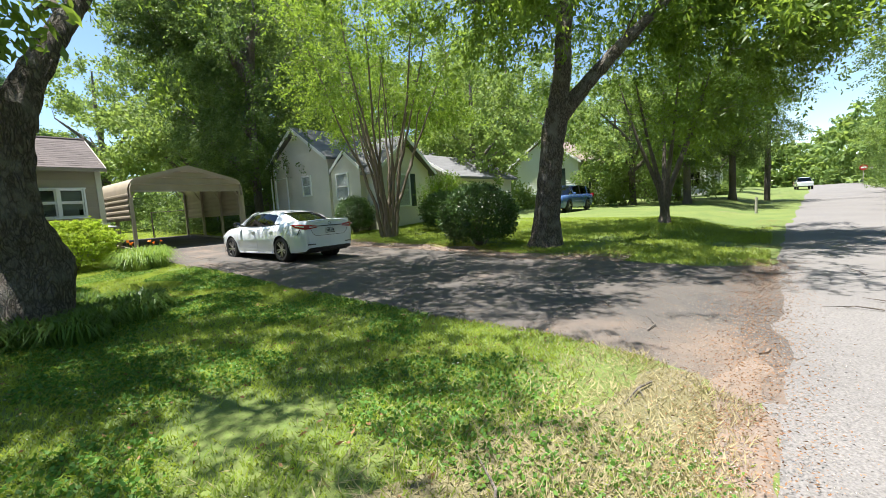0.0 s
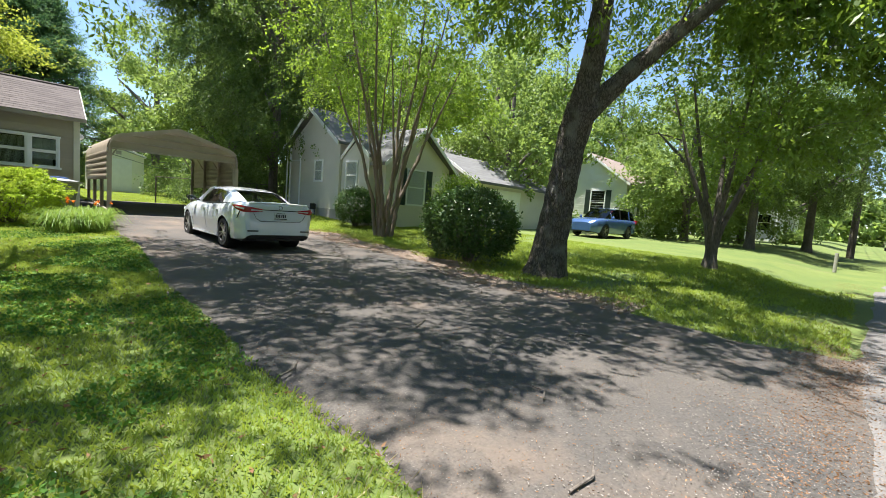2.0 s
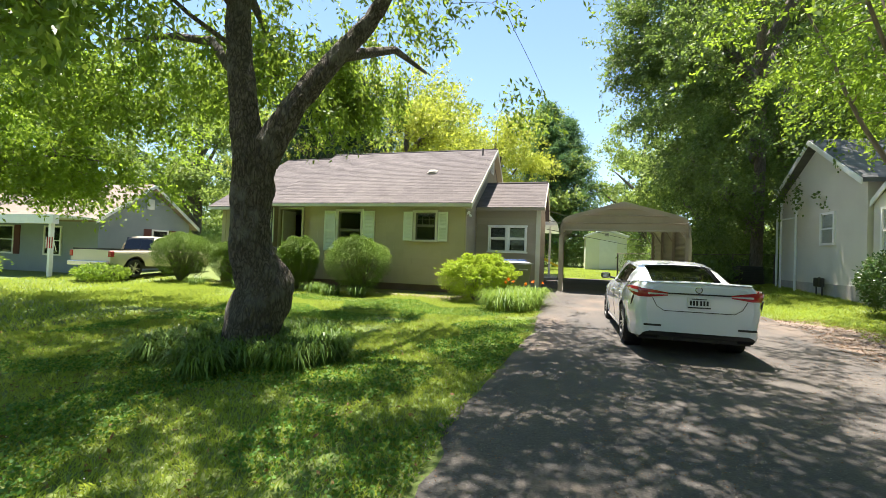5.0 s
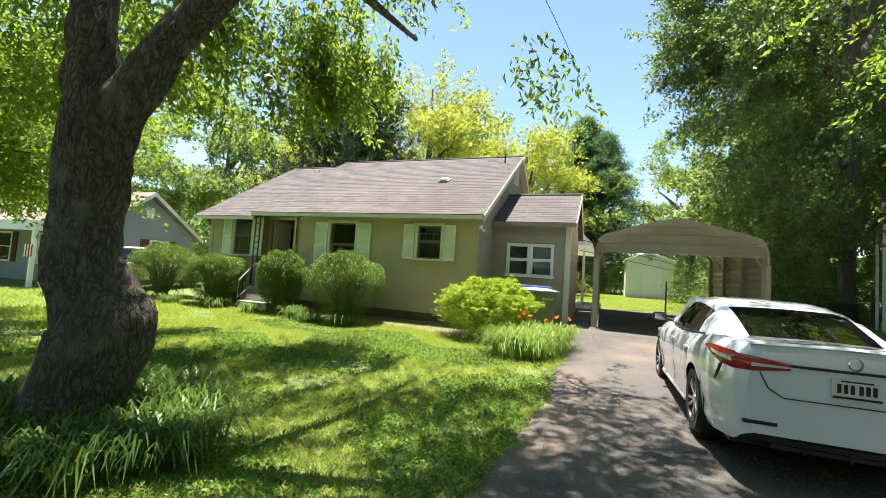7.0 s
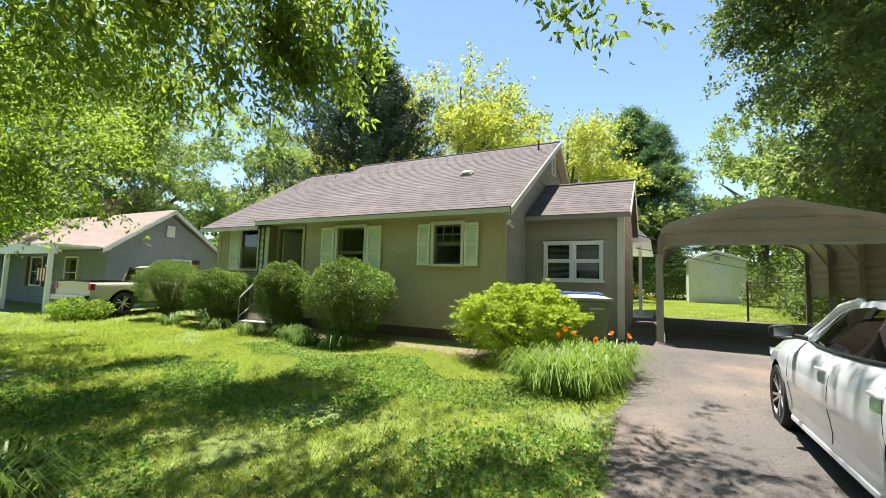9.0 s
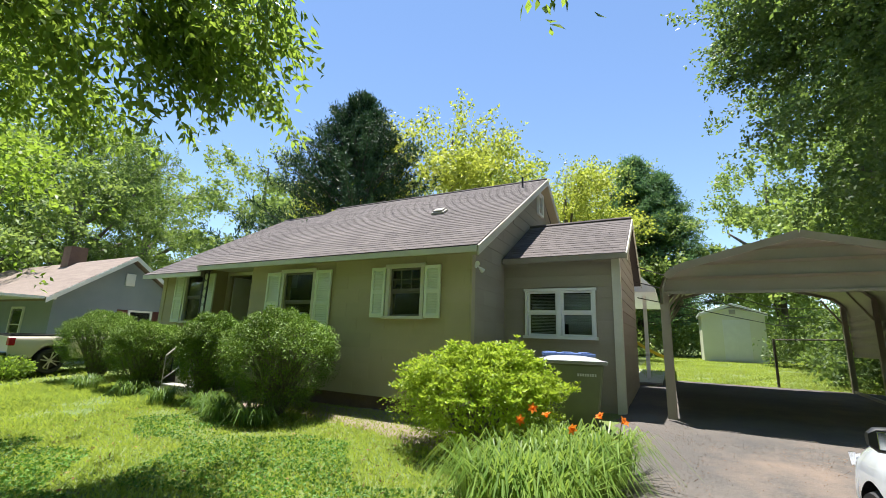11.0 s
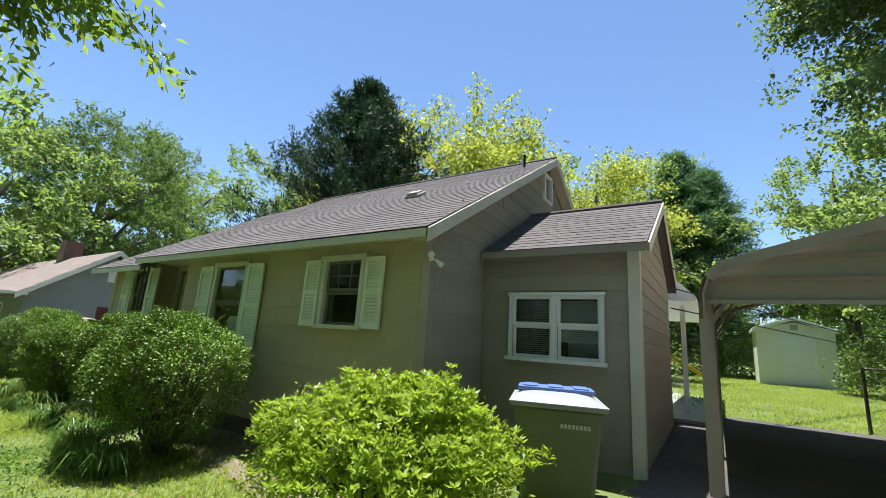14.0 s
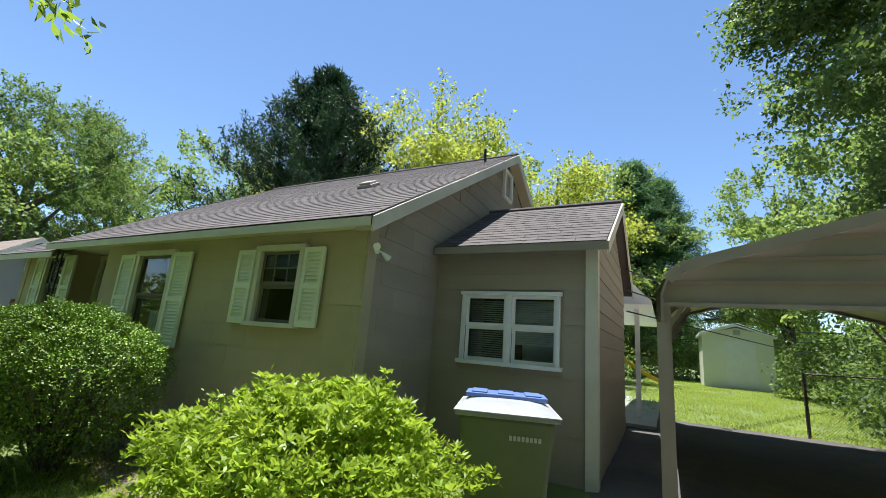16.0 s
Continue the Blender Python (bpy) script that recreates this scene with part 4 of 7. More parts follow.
def sedan(at, rz, label):
    car = thing("car", at, rz, label, "car")
    FX, RX, R = 1.46, -1.365, 0.335
    top = curve([(-2.44, 1.02), (-2.40, 1.085), (-2.2, 1.085), (-1.75, 1.075), (-1.2, 1.02), (0, 0.985), (1.0, 0.985), (1.2, 0.975), (1.7, 0.92), (2.1, 0.84), (2.32, 0.74), (2.44, 0.62)])
    plan = curve([(-2.44, 0.70), (-2.41, 0.79), (-2.3, 0.845), (-2.0, 0.895), (-1.4, 0.92), (0, 0.92), (1.4, 0.915), (1.9, 0.875), (2.2, 0.79), (2.36, 0.66), (2.44, 0.5)])
    low = curve([(-2.44, 0.36), (-2.36, 0.27), (-2.0, 0.235), (-1.0, 0.19), (1.0, 0.19), (2.2, 0.2), (2.44, 0.26)])
    sect = [(0, 0.93), (0.10, 0.965), (0.22, 0.955), (0.36, 0.975), (0.5, 1.0), (0.62, 0.995), (0.74, 0.985), (0.84, 0.965), (0.93, 0.915), (1.0, 0.86)]
    st = sorted(set([round(v, 3) for v in np.linspace(-2.44, 2.44, 100)] + [-2.42, -2.4, -2.38, 2.42, 2.4, 2.38]))
    body = part("body", shell(st, ((FX, R), (RX, R)), 0.385, plan, top, low, sect), M_CARWHITE, car, "glossy white bodywork", soft=50)
    s = Shape()
    s.box(-2.2, 2.2, -0.76, 0.76, 0.2, 0.42)
    for wx in (FX, RX):
        for sy in (-1, 1):
            s.lathe([(0.001, sy * 0.62), (0.40, sy * 0.62), (0.40, sy * 0.88)], 24, "y", (wx, 0, R + 0.005))
    part("underbody", s, M_PLASTIC, car)
    # cabin
    belt = lambda x: top(x) + 0.0
    roofc = curve([(-1.80, 1.085), (-1.30, 1.27), (-0.95, 1.375), (-0.5, 1.435), (-0.1, 1.45), (0.2, 1.43), (0.42, 1.375), (0.75, 1.21), (1.12, 0.99)])
    yb = curve([(-1.8, 0.62), (-1.3, 0.76), (-0.6, 0.80), (0.5, 0.79), (1.12, 0.70)])
    yt = curve([(-1.8, 0.56), (-1.3, 0.56), (-0.5, 0.585), (0.2, 0.59), (0.75, 0.60), (1.12, 0.66)])

    def rim(x):
        return roofc(x) - 0.045 * (1 if -1.2 < x < 0.6 else 0.4)
    xs = np.linspace(-1.0, 0.4, 15)
    s = Shape()
    s.sheet([[(x, yt(x) + 0.035, rim(x) - 0.05), (x, yt(x) + 0.012, rim(x)), (x, yt(x) * 0.75, roofc(x) - 0.012), (x, 0, roofc(x)), (x, -yt(x) * 0.75, roofc(x) - 0.012), (x, -yt(x) - 0.012, rim(x)), (x, -yt(x) - 0.035, rim(x) - 0.05)] for x in xs])
    part("roof", s, M_CARWHITE, car, soft=50)

    def pane(name, x0, x1, n=8):
        q = Shape()
        q.sheet([[(x, yt(x) * k, roofc(x) - 0.012 - 0.05 * abs(k) ** 3) for k in (-1, -0.7, -0.35, 0, 0.35, 0.7, 1)] for x in np.linspace(x0, x1, n)])
        g = part(name, q, M_CARGLASS, car, soft=50)
        return g
    pane("windscreen", 0.36, 1.10)
    pane("rear_window", -1.72, -0.98)
    for sy in (1, -1):
        q = Shape()
        q.sheet([[(x, sy * (yb(x)), belt(x) + 0.01), (x, sy * (0.5 * yb(x) + 0.5 * yt(x) + 0.03), 0.5 * (belt(x) + rim(x))), (x, sy * (yt(x) + 0.03), rim(x) - 0.045)] for x in np.linspace(-1.15, 0.92, 18)])
        part("side_window", q, M_CARGLASS, car, soft=50)
        q = Shape()
        for x, w, mat in ((-0.16, 0.05, 1),):
            q.add([(x - w, sy * (yb(x) + 0.008), belt(x)), (x + w, sy * (yb(x) + 0.008), belt(x)), (x + w * 0.8 - 0.05, sy * (yt(x) + 0.042), rim(x) - 0.04), (x - w * 0.8 - 0.05, sy * (yt(x) + 0.042), rim(x) - 0.04)], ((0, 1, 2, 3),))
        part("door_pillar", q, M_PLASTIC, car)
        q = Shape()
        q.sheet([[(x, sy * (yb(x) + 0.012), belt(x) - 0.005), (x, sy * (0.5 * yb(x) + 0.5 * yt(x) + 0.045), 0.5 * (belt(x) + rim(x)) - 0.003), (x, sy * (yt(x) + 0.02), rim(x) - 0.002), (x, sy * (yt(x) * 0.9), roofc(x) - 0.006)] for x in np.linspace(-1.80, -0.98, 10) if True])
        part("rear_pillar", q, M_CARWHITE, car, soft=60)
        q = Shape()
        q.tube([(1.14, sy * 0.72, 0.985), (0.8, sy * 0.645, 1.18), (0.45, sy * 0.615, 1.345), (0.1, sy * 0.61, 1.40)], [0.035, 0.032, 0.034, 0.03], 8)
        part("front_pillar", q, M_CARWHITE, car, soft=50)
        q = Shape()
        q.tube([(x, sy * (yb(x) + 0.012), belt(x) + 0.008) for x in np.linspace(-1.25, 0.95, 10)], 0.012, 6)
        part("window_trim", q, M_PLASTIC, car)
        # door gaps and handles
        for x, lean in ((0.98, 0.0), (-0.16, 0.05), (-0.98, -0.18)):
            q = Shape()
            pts = [(x + lean * (1 - f), sy * plan(x) * float(np.interp(f, [a for a, _ in sect], [b for _, b in sect])) + sy * 0.0015, low(x) + (top(x) - low(x)) * f) for f in np.linspace(0.14, 0.98, 9)]
            q.tube(pts, 0.0022, 5)
            part("door_gap", q, M_PLASTIC, body)
        for x in (0.02, -0.95):
            q = Shape()
            q.box(x - 0.09, x + 0.09, sy * 0.905 - 0.02, sy * 0.905 + 0.02, 0.83, 0.855)
            part("door_handle", q, M_CARWHITE, car, bevel=0.008)
        q = Shape()
        q.tube([(0.80, sy * 0.78, 1.02), (0.82, sy * 0.90, 1.04)], 0.025, 8)
        rows = []
        for f, kx, kz in ((0.0, 0.55, 0.55), (0.12, 0.92, 0.88), (0.5, 1.0, 1.0), (0.85, 0.85, 0.9), (1.0, 0.45, 0.5)):
            y, c = sy * (0.885 + 0.20 * f), 0.82 - 0.03 * f
            rows.append([(c + 0.055 * kx * u, y, 1.075 + 0.068 * kz * v) for u, v in ((-1, -0.8), (-1, 0.85), (-0.6, 1), (0.2, 0.95), (0.9, 0.5), (1, -0.2), (0.5, -0.85), (-0.6, -1), (-1, -0.8))])
        q.sheet(rows)
        q.add(rows[-1][:-1], (tuple(range(8)),))
        mirror = part("wing_mirror", q, M_PLASTIC, car, "black wing mirror", soft=50)
        q = Shape()
        q.box(0.745, 0.757, min(sy * 0.91, sy * 1.055), max(sy * 0.91, sy * 1.055), 1.03, 1.12)
        part("mirror_glass", q, M_CHROME, mirror, bevel=0.004)
        # sill
        q = Shape()
        q.bar((-0.9, sy * 0.868, 0.225), (0.98, sy * 0.868, 0.225), 0.05, 0.05)
        part("sill_strip", q, M_CARWHITE, car, bevel=0.01)
        # tail lamp, wrapped round the corner
        q = Shape()
        rows = []
        for i, (x, y, za, zb) in enumerate(((-1.98, 0.905, 0.985, 1.005), (-2.14, 0.885, 0.925, 1.015), (-2.30, 0.855, 0.885, 1.012), (-2.405, 0.79, 0.865, 1.0), (-2.452, 0.66, 0.865, 0.985), (-2.462, 0.52, 0.885, 0.965), (-2.465, 0.40, 0.90, 0.945))):
            rows.append([(x, sy * (y + 0.012), za), (x - 0.012, sy * (y + 0.02), 0.5 * (za + zb)), (x, sy * (y + 0.008), zb)])
        q.sheet(rows)
        q.sheet([[(x + 0.05, y * 0.96, z) for x, y, z in r] for r in rows])
        lamp_ = part("tail_lamp", q, M_REDLENS, car, "red wrap-round tail lamp", soft=60)
        for lo, hi, a, b in ((1, 4, 0.42, 0.70), (4, 7, 0.35, 0.6)):
            q = Shape()
            q.sheet([[(r[1][0] - 0.010, r[1][1] * 1.008, r[0][2] + (r[2][2] - r[0][2]) * f) for f in (a, b)] for r in rows[lo:hi]])
            part("reversing_lens", q, M_CLEARLENS, lamp_, "clear lamp band", soft=60)
        # crease below the lamp and bumper vents
        q = Shape()
        q.tube([(-2.30, sy * 0.862, 0.875), (-2.25, sy * 0.872, 0.80), (-2.19, sy * 0.882, 0.72)], [0.014, 0.015, 0.007], 6)
        part("bumper_crease", q, M_PLASTIC, car)
        q = Shape()
        q.box(-2.45, -2.36, sy * 0.62 - 0.13, sy * 0.62 + 0.11, 0.435, 0.465)
        part("bumper_vent", q, M_PLASTIC, car, bevel=0.008)
        q = Shape()
        q.lathe([(0.03, -0.05), (0.034, 0.04)], 12, "x", (-2.36, sy * 0.5, 0.30))
        part("exhaust", q, M_CHROME, car)
    # rear details
    q = Shape()
    q.bar((-2.452, -0.42, 0.935), (-2.452, 0.42, 0.935), 0.014, 0.02)
    part("boot_strip", q, M_PLASTIC, car)
    q = Shape()
    q.tube([(-2.455, -0.62, 0.86), (-2.452, -0.56, 0.74), (-2.462, -0.46, 0.675), (-2.466, 0.46, 0.675), (-2.452, 0.56, 0.74), (-2.455, 0.62, 0.86)], 0.005, 6)
    part("boot_gap", q, M_PLASTIC, car)
    q = Shape()
    q.tube([(-2.40, -0.69, 1.0), (-2.2, -0.735, 1.078), (-1.85, -0.735, 1.088)], 0.004, 5)
    part("boot_side_gap", q, M_PLASTIC, car)
    q = Shape()
    q.tube([(-2.40, 0.69, 1.0), (-2.2, 0.735, 1.078), (-1.85, 0.735, 1.088)], 0.004, 5)
    part("boot_side_gap", q, M_PLASTIC, car)
    q = Shape()
    q.sheet([[(-2.405 - 0.045 * (1 - (y / 0.8) ** 2), y, 0.345 + 0.05 * (abs(y) > 0.5)), (-2.39 - 0.045 * (1 - (y / 0.8) ** 2), y, 0.30), (-2.33, y, 0.245)] for y in np.linspace(-0.74, 0.74, 16)])
    part("lower_valance", q, M_PLASTIC, car, "black lower bumper valance", soft=40)
    q = Shape()
    q.box(-2.472, -2.455, -0.155, 0.155, 0.73, 0.885)
    plate = part("number_plate", q, M_PLATE, car, "white number plate with dark bars", bevel=0.004)
    q = Shape()
    q.box(-2.475, -2.471, -0.15, 0.15, 0.735, 0.752)
    q.box(-2.475, -2.471, -0.10, 0.10, 0.862, 0.874)
    for k in range(6):
        y = -0.12 + k * 0.041 + (0.012 if k > 2 else 0)
        q.box(-2.475, -2.471, y, y + 0.026, 0.775, 0.845)
    part("bars", q, M_PLASTIC, plate)
    q = Shape()
    q.lathe([(0.042, -0.004), (0.05, 0.004), (0.05, 0.008), (0.036, 0.008)], 20, "x", (-2.458, 0, 1.0))
    part("badge", q, M_CHROME, car)
    q = Shape()
    q.box(-2.40, -2.30, -0.52, 0.52, 0.25, 0.30)
    for y in (-0.3, 0, 0.3):
        q.box(-2.41, -2.30, y - 0.012, y + 0.012, 0.235, 0.31)
    part("diffuser", q, M_PLASTIC, car)
    q = Shape()
    q.sheet([[(-2.28, y, 1.105 - 0.03 * abs(y)), (-2.42, y, 1.125 - 0.03 * abs(y)), (-2.445, y, 1.105 - 0.03 * abs(y)), (-2.40, y, 1.085 - 0.03 * abs(y))] for y in np.linspace(-0.68, 0.68, 9)])
    part("boot_lip", q, M_CARWHITE, car, soft=50)
    for sy in (1, -1):
        q = Shape()
        q.sheet([[(2.05, sy * 0.845, 0.80), (2.05, sy * 0.835, 0.70)], [(2.25, sy * 0.765, 0.765), (2.25, sy * 0.765, 0.67)], [(2.40, sy * 0.585, 0.69), (2.40, sy * 0.60, 0.64)]])
        q.sheet([[(2.0, sy * 0.82, 0.80), (2.0, sy * 0.81, 0.70)], [(2.2, sy * 0.74, 0.765), (2.2, sy * 0.74, 0.67)], [(2.35, sy * 0.56, 0.69), (2.35, sy * 0.58, 0.64)]])
        part("headlamp", q, M_CLEARLENS, car)
    # added dark sheet at belt height, hides the white shell top inside the cabin
    q = Shape()
    q.sheet([[(x, k * (yb(x) - 0.02), top(x) + 0.042 - 0.035 * abs(k)) for k in (-1, -0.5, 0, 0.5, 1)] for x in np.linspace(-1.70, 1.08, 20)])
    part("cabin_floor", q, M_SEAT, car)
    # seats
    for x, y in ((0.15, 0.37), (0.15, -0.37)):
        q = Shape()
        q.box(x - 0.25, x + 0.28, y - 0.24, y + 0.24, 0.42, 0.62)
        q.add([(x - 0.25, y - 0.24, 0.6), (x - 0.10, y - 0.24, 0.6), (x - 0.10, y + 0.24, 0.6), (x - 0.25, y + 0.24, 0.6), (x - 0.42, y - 0.2, 1.12), (x - 0.32, y - 0.2, 1.12), (x - 0.32, y + 0.2, 1.12), (x - 0.42, y + 0.2, 1.12)],
              ((0, 1, 2, 3), (4, 5, 6, 7), (0, 1, 5, 4), (1, 2, 6, 5), (2, 3, 7, 6), (3, 0, 4, 7)))
        q.box(x - 0.44, x - 0.35, y - 0.12, y + 0.12, 1.15, 1.30)
        part("seat", q, M_SEAT, car, bevel=0.02)
    q = Shape()
    q.box(-1.0, -0.55, -0.65, 0.65, 0.42, 0.6)
    q.box(-1.25, -1.0, -0.62, 0.62, 0.55, 1.08)
    q.box(-1.85, -1.2, -0.55, 0.55, 1.0, 1.05)
    part("rear_bench", q, M_SEAT, car, bevel=0.02)
    q = Shape()
    q.box(0.7, 1.15, -0.68, 0.68, 0.75, 0.965)
    part("dashboard", q, M_SEAT, car, bevel=0.02)
    for wx in (FX, RX):
        for sy in (1, -1):
            wheel(car, wx, sy * 0.795, R, R, sy)
    return car


white_car = sedan((5.92, 9.72, gz(5.92, 9.72) + 0.018), 90.5, "white four-door sedan parked on the drive")
white_car.scale = [1 / PLAN] * 3


def wagon(at, rz, label, paint, name="car"):
    """A tall estate with roof rails, seen from far off."""
    car = thing(name, at, rz, label, "car")
    FX, RX, R = 1.35, -1.32, 0.35
    top = curve([(-2.35, 0.98), (-2.3, 1.04), (-1.0, 1.05), (0.9, 1.04), (1.3, 1.02), (2.1, 0.92), (2.35, 0.74)])
    plan = curve([(-2.35, 0.78), (-2.2, 0.87), (-1.5, 0.91), (1.5, 0.91), (2.1, 0.82), (2.35, 0.55)])
    low = curve([(-2.35, 0.42), (-2.0, 0.27), (2.0, 0.25), (2.35, 0.32)])
    sect = [(0, 0.94), (0.3, 0.98), (0.55, 1.0), (0.8, 0.98), (0.93, 0.94), (1.0, 0.88)]
    part("body", shell(np.linspace(-2.35, 2.35, 72), ((FX, R), (RX, R)), 0.41, plan, top, low, sect), paint, car, soft=50)
    s = Shape()
    s.box(-2.1, 2.1, -0.76, 0.76, 0.24, 0.5)
    part("underbody", s, M_PLASTIC, car)
    roofc = curve([(-2.28, 1.05), (-2.05, 1.50), (-1.7, 1.60), (-0.3, 1.66), (0.3, 1.60), (1.15, 1.06)])
    yt = curve([(-2.3, 0.66), (1.2, 0.66)])
    s = Shape()
    s.sheet([[(x, k * 0.66, roofc(x) - 0.05 * abs(k) ** 4) for k in (-1, -0.6, 0, 0.6, 1)] for x in np.linspace(-2.1, 0.3, 14)])
    part("roof", s, paint, car, soft=50)
    for a, b, nm in ((0.3, 1.14, "windscreen"), (-2.28, -2.06, "rear_window")):
        s = Shape()
        s.sheet([[(x, k * 0.66, roofc(x) - 0.03 * abs(k) ** 3) for k in (-1, -0.5, 0, 0.5, 1)] for x in np.linspace(a, b, 6)])
        part(nm, s, M_CARGLASS, car, soft=50)
    for sy in (1, -1):
        s = Shape()
        s.sheet([[(x, sy * 0.80, top(x)), (x, sy * 0.67, roofc(x) - 0.06)] for x in np.linspace(-2.1, 0.95, 12)])
        part("side_window", s, M_CARGLASS, car)
        for x in (-1.45, -0.35, 0.62):
            s = Shape()
            s.bar((x, sy * 0.81, top(x)), (x - 0.05, sy * 0.675, roofc(x) - 0.05), 0.09, 0.02, (0, 1, 0))
            part("pillar", s, M_PLASTIC if x == -0.35 else paint, car)
        s = Shape()
        s.tube([(-1.8, sy * 0.6, 1.58), (-1.75, sy * 0.6, 1.68), (0.0, sy * 0.6, 1.72), (0.1, sy * 0.6, 1.64)], 0.018, 6)
        part("roof_rail", s, M_PLASTIC, car)
        s = Shape()
        s.box(-2.36, -2.15, sy * 0.80 - 0.09, sy * 0.80 + 0.09, 0.86, 1.08)
        part("tail_lamp", s, M_REDLENS, car, bevel=0.02)
        s = Shape()
        s.lathe([(0.001, -0.06), (0.09, 0), (0.001, 0.06)], 12, "x", (0.85, sy * 0.98, 1.1))
        part("wing_mirror", s, paint, car)
        for wx in (FX, RX):
            wheel(car, wx, sy * 0.80, R, R, sy, 8)
    return car


def pickup(at, rz, label, paint):
    """Crew-cab pickup with an open bed."""
    car = thing("pickup_truck", at, rz, label, "truck")
    FX, RX, R = 1.75, -1.75, 0.39
    top = curve([(-2.85, 1.10), (-0.75, 1.14), (-0.7, 1.16), (1.15, 1.16), (1.3, 1.14), (2.5, 1.06), (2.85, 0.92)])
    plan = curve([(-2.85, 0.92), (-2.6, 0.96), (2.3, 0.96), (2.7, 0.88), (2.85, 0.75)])
    low = curve([(-2.85, 0.55), (-2.4, 0.48), (2.4, 0.42), (2.85, 0.5)])
    sect = [(0, 0.96), (0.3, 0.99), (0.6, 1.0), (0.85, 0.99), (0.95, 0.97), (1.0, 0.94)]
    part("body", shell(np.linspace(-2.85, 2.85, 80), ((FX, R), (RX, R)), 0.50, plan, top, low, sect), paint, car, soft=50)
    s = Shape()
    s.box(-2.6, 2.6, -0.8, 0.8, 0.36, 0.62)
    part("underbody", s, M_PLASTIC, car)
    s = Shape()
    s.box(-2.80, -0.78, -0.86, -0.80, 1.10, 1.175)
    s.box(-2.80, -0.78, 0.80, 0.86, 1.10, 1.175)
    s.box(-2.82, -2.76, -0.86, 0.86, 1.10, 1.175)
    s.box(-2.78, -0.8, -0.8, 0.8, 1.135, 1.15)
    part("bed_rail", s, M_PLASTIC, car)
    roofc = curve([(-0.75, 1.18), (-0.60, 1.70), (-0.3, 1.78), (0.5, 1.78), (0.75, 1.70), (1.35, 1.18)])
    s = Shape()
    s.sheet([[(x, k * 0.70, roofc(x) - 0.05 * abs(k) ** 4) for k in (-1, -0.6, 0, 0.6, 1)] for x in np.linspace(-0.62, 0.72, 10)])
    part("roof", s, paint, car, soft=50)
    for a, b, nm in ((0.72, 1.34, "windscreen"), (-0.75, -0.6, "rear_window")):
        s = Shape()
        s.sheet([[(x, k * 0.70, roofc(x)) for k in (-1, 0, 1)] for x in np.linspace(a, b, 4)])
        part(nm, s, M_CARGLASS, car)
    for sy in (1, -1):
        s = Shape()
        s.sheet([[(x, sy * 0.87, top(x)), (x, sy * 0.72, roofc(x) - 0.06)] for x in np.linspace(-0.7, 1.25, 12)])
        part("side_window", s, M_CARGLASS, car)
        for x in (-0.66, 0.2, 0.95):
            s = Shape()
            s.bar((x, sy * 0.88, top(x)), (x, sy * 0.725, roofc(x) - 0.05), 0.10, 0.02, (0, 1, 0))
            part("pillar", s, paint, car)
        s = Shape()
        s.box(-2.87, -2.72, sy * 0.89 - 0.07, sy * 0.89 + 0.08, 0.85, 1.08)
        part("tail_lamp", s, M_REDLENS, car, bevel=0.02)
        s = Shape()
        s.box(0.95, 1.08, sy * 1.05 - 0.08, sy * 1.05 + 0.08, 1.2, 1.4)
        part("wing_mirror", s, M_PLASTIC, car, bevel=0.02)
        for wx in (FX, RX):
            wheel(car, wx, sy * 0.82, R, R, sy, 8)
    s = Shape()
    s.box(-3.0, -2.82, -0.9, 0.9, 0.50, 0.68)
    part("rear_bumper", s, M_CHROME, car, bevel=0.02)
    return car


suv = wagon((22.6, 8.4, gz(22.6, 8.4)), 176, "blue estate car with roof rails on a neighbouring drive", M_CARBLUE)
truck = pickup((-11.4, 14.4, gz(-11.4, 14.4)), 97, "pale gold pickup truck parked beside the next house", M_CARTAN)
far_truck = pickup((72, -3.6, gz(72, -3.6) + 0.01), 183, "white pickup truck parked far along the road", M_CARWHITE)

for v in (suv, truck, far_truck):
    v.scale = [1 / PLAN] * 3


# ---- neighbouring houses ----
M_CREAM = surface("cream_house_paint", (0.66, 0.62, 0.54), (0.72, 0.68, 0.60), 0.8, 40, 0.8, bump=0.1, fine_mix=0.1)
M_WHITESIDE = surface("white_clapboard", (0.70, 0.70, 0.68), (0.76, 0.76, 0.74), 1, 40, 0.7, bump=0.1, fine_mix=0.08)
M_BLUESIDE = surface("slate_blue_siding", (0.24, 0.28, 0.31), (0.28, 0.32, 0.35), 1, 40, 0.8, bump=0.1, fine_mix=0.1)
M_ROOFB = surface("brown_roof", (0.22, 0.17, 0.14), (0.29, 0.23, 0.19), 1, 60, 0.95, bump=0.4, stretch=(1, 6, 6))
M_ROOFG = surface("grey_roof", (0.13, 0.13, 0.133), (0.19, 0.19, 0.193), 1, 60, 0.95, bump=0.4, stretch=(1, 6, 6))
M_SHED = surface("pale_shed_siding", (0.76, 0.76, 0.62), (0.80, 0.80, 0.68), 1, 40, 0.7, bump=0.1, fine_mix=0.08)
M_MAROON = surface("dark_red_shutter", (0.10, 0.03, 0.03), (0.13, 0.04, 0.04), 3, 40, 0.7, bump=0.05)
M_GREENSH = surface("dark_green_shutter", (0.02, 0.04, 0.03), (0.03, 0.05, 0.04), 3, 40, 0.7, bump=0.05)
M_RED = surface("red_enamel", (0.45, 0.02, 0.02), (0.5, 0.03, 0.03), 3, 40, 0.5, bump=0)


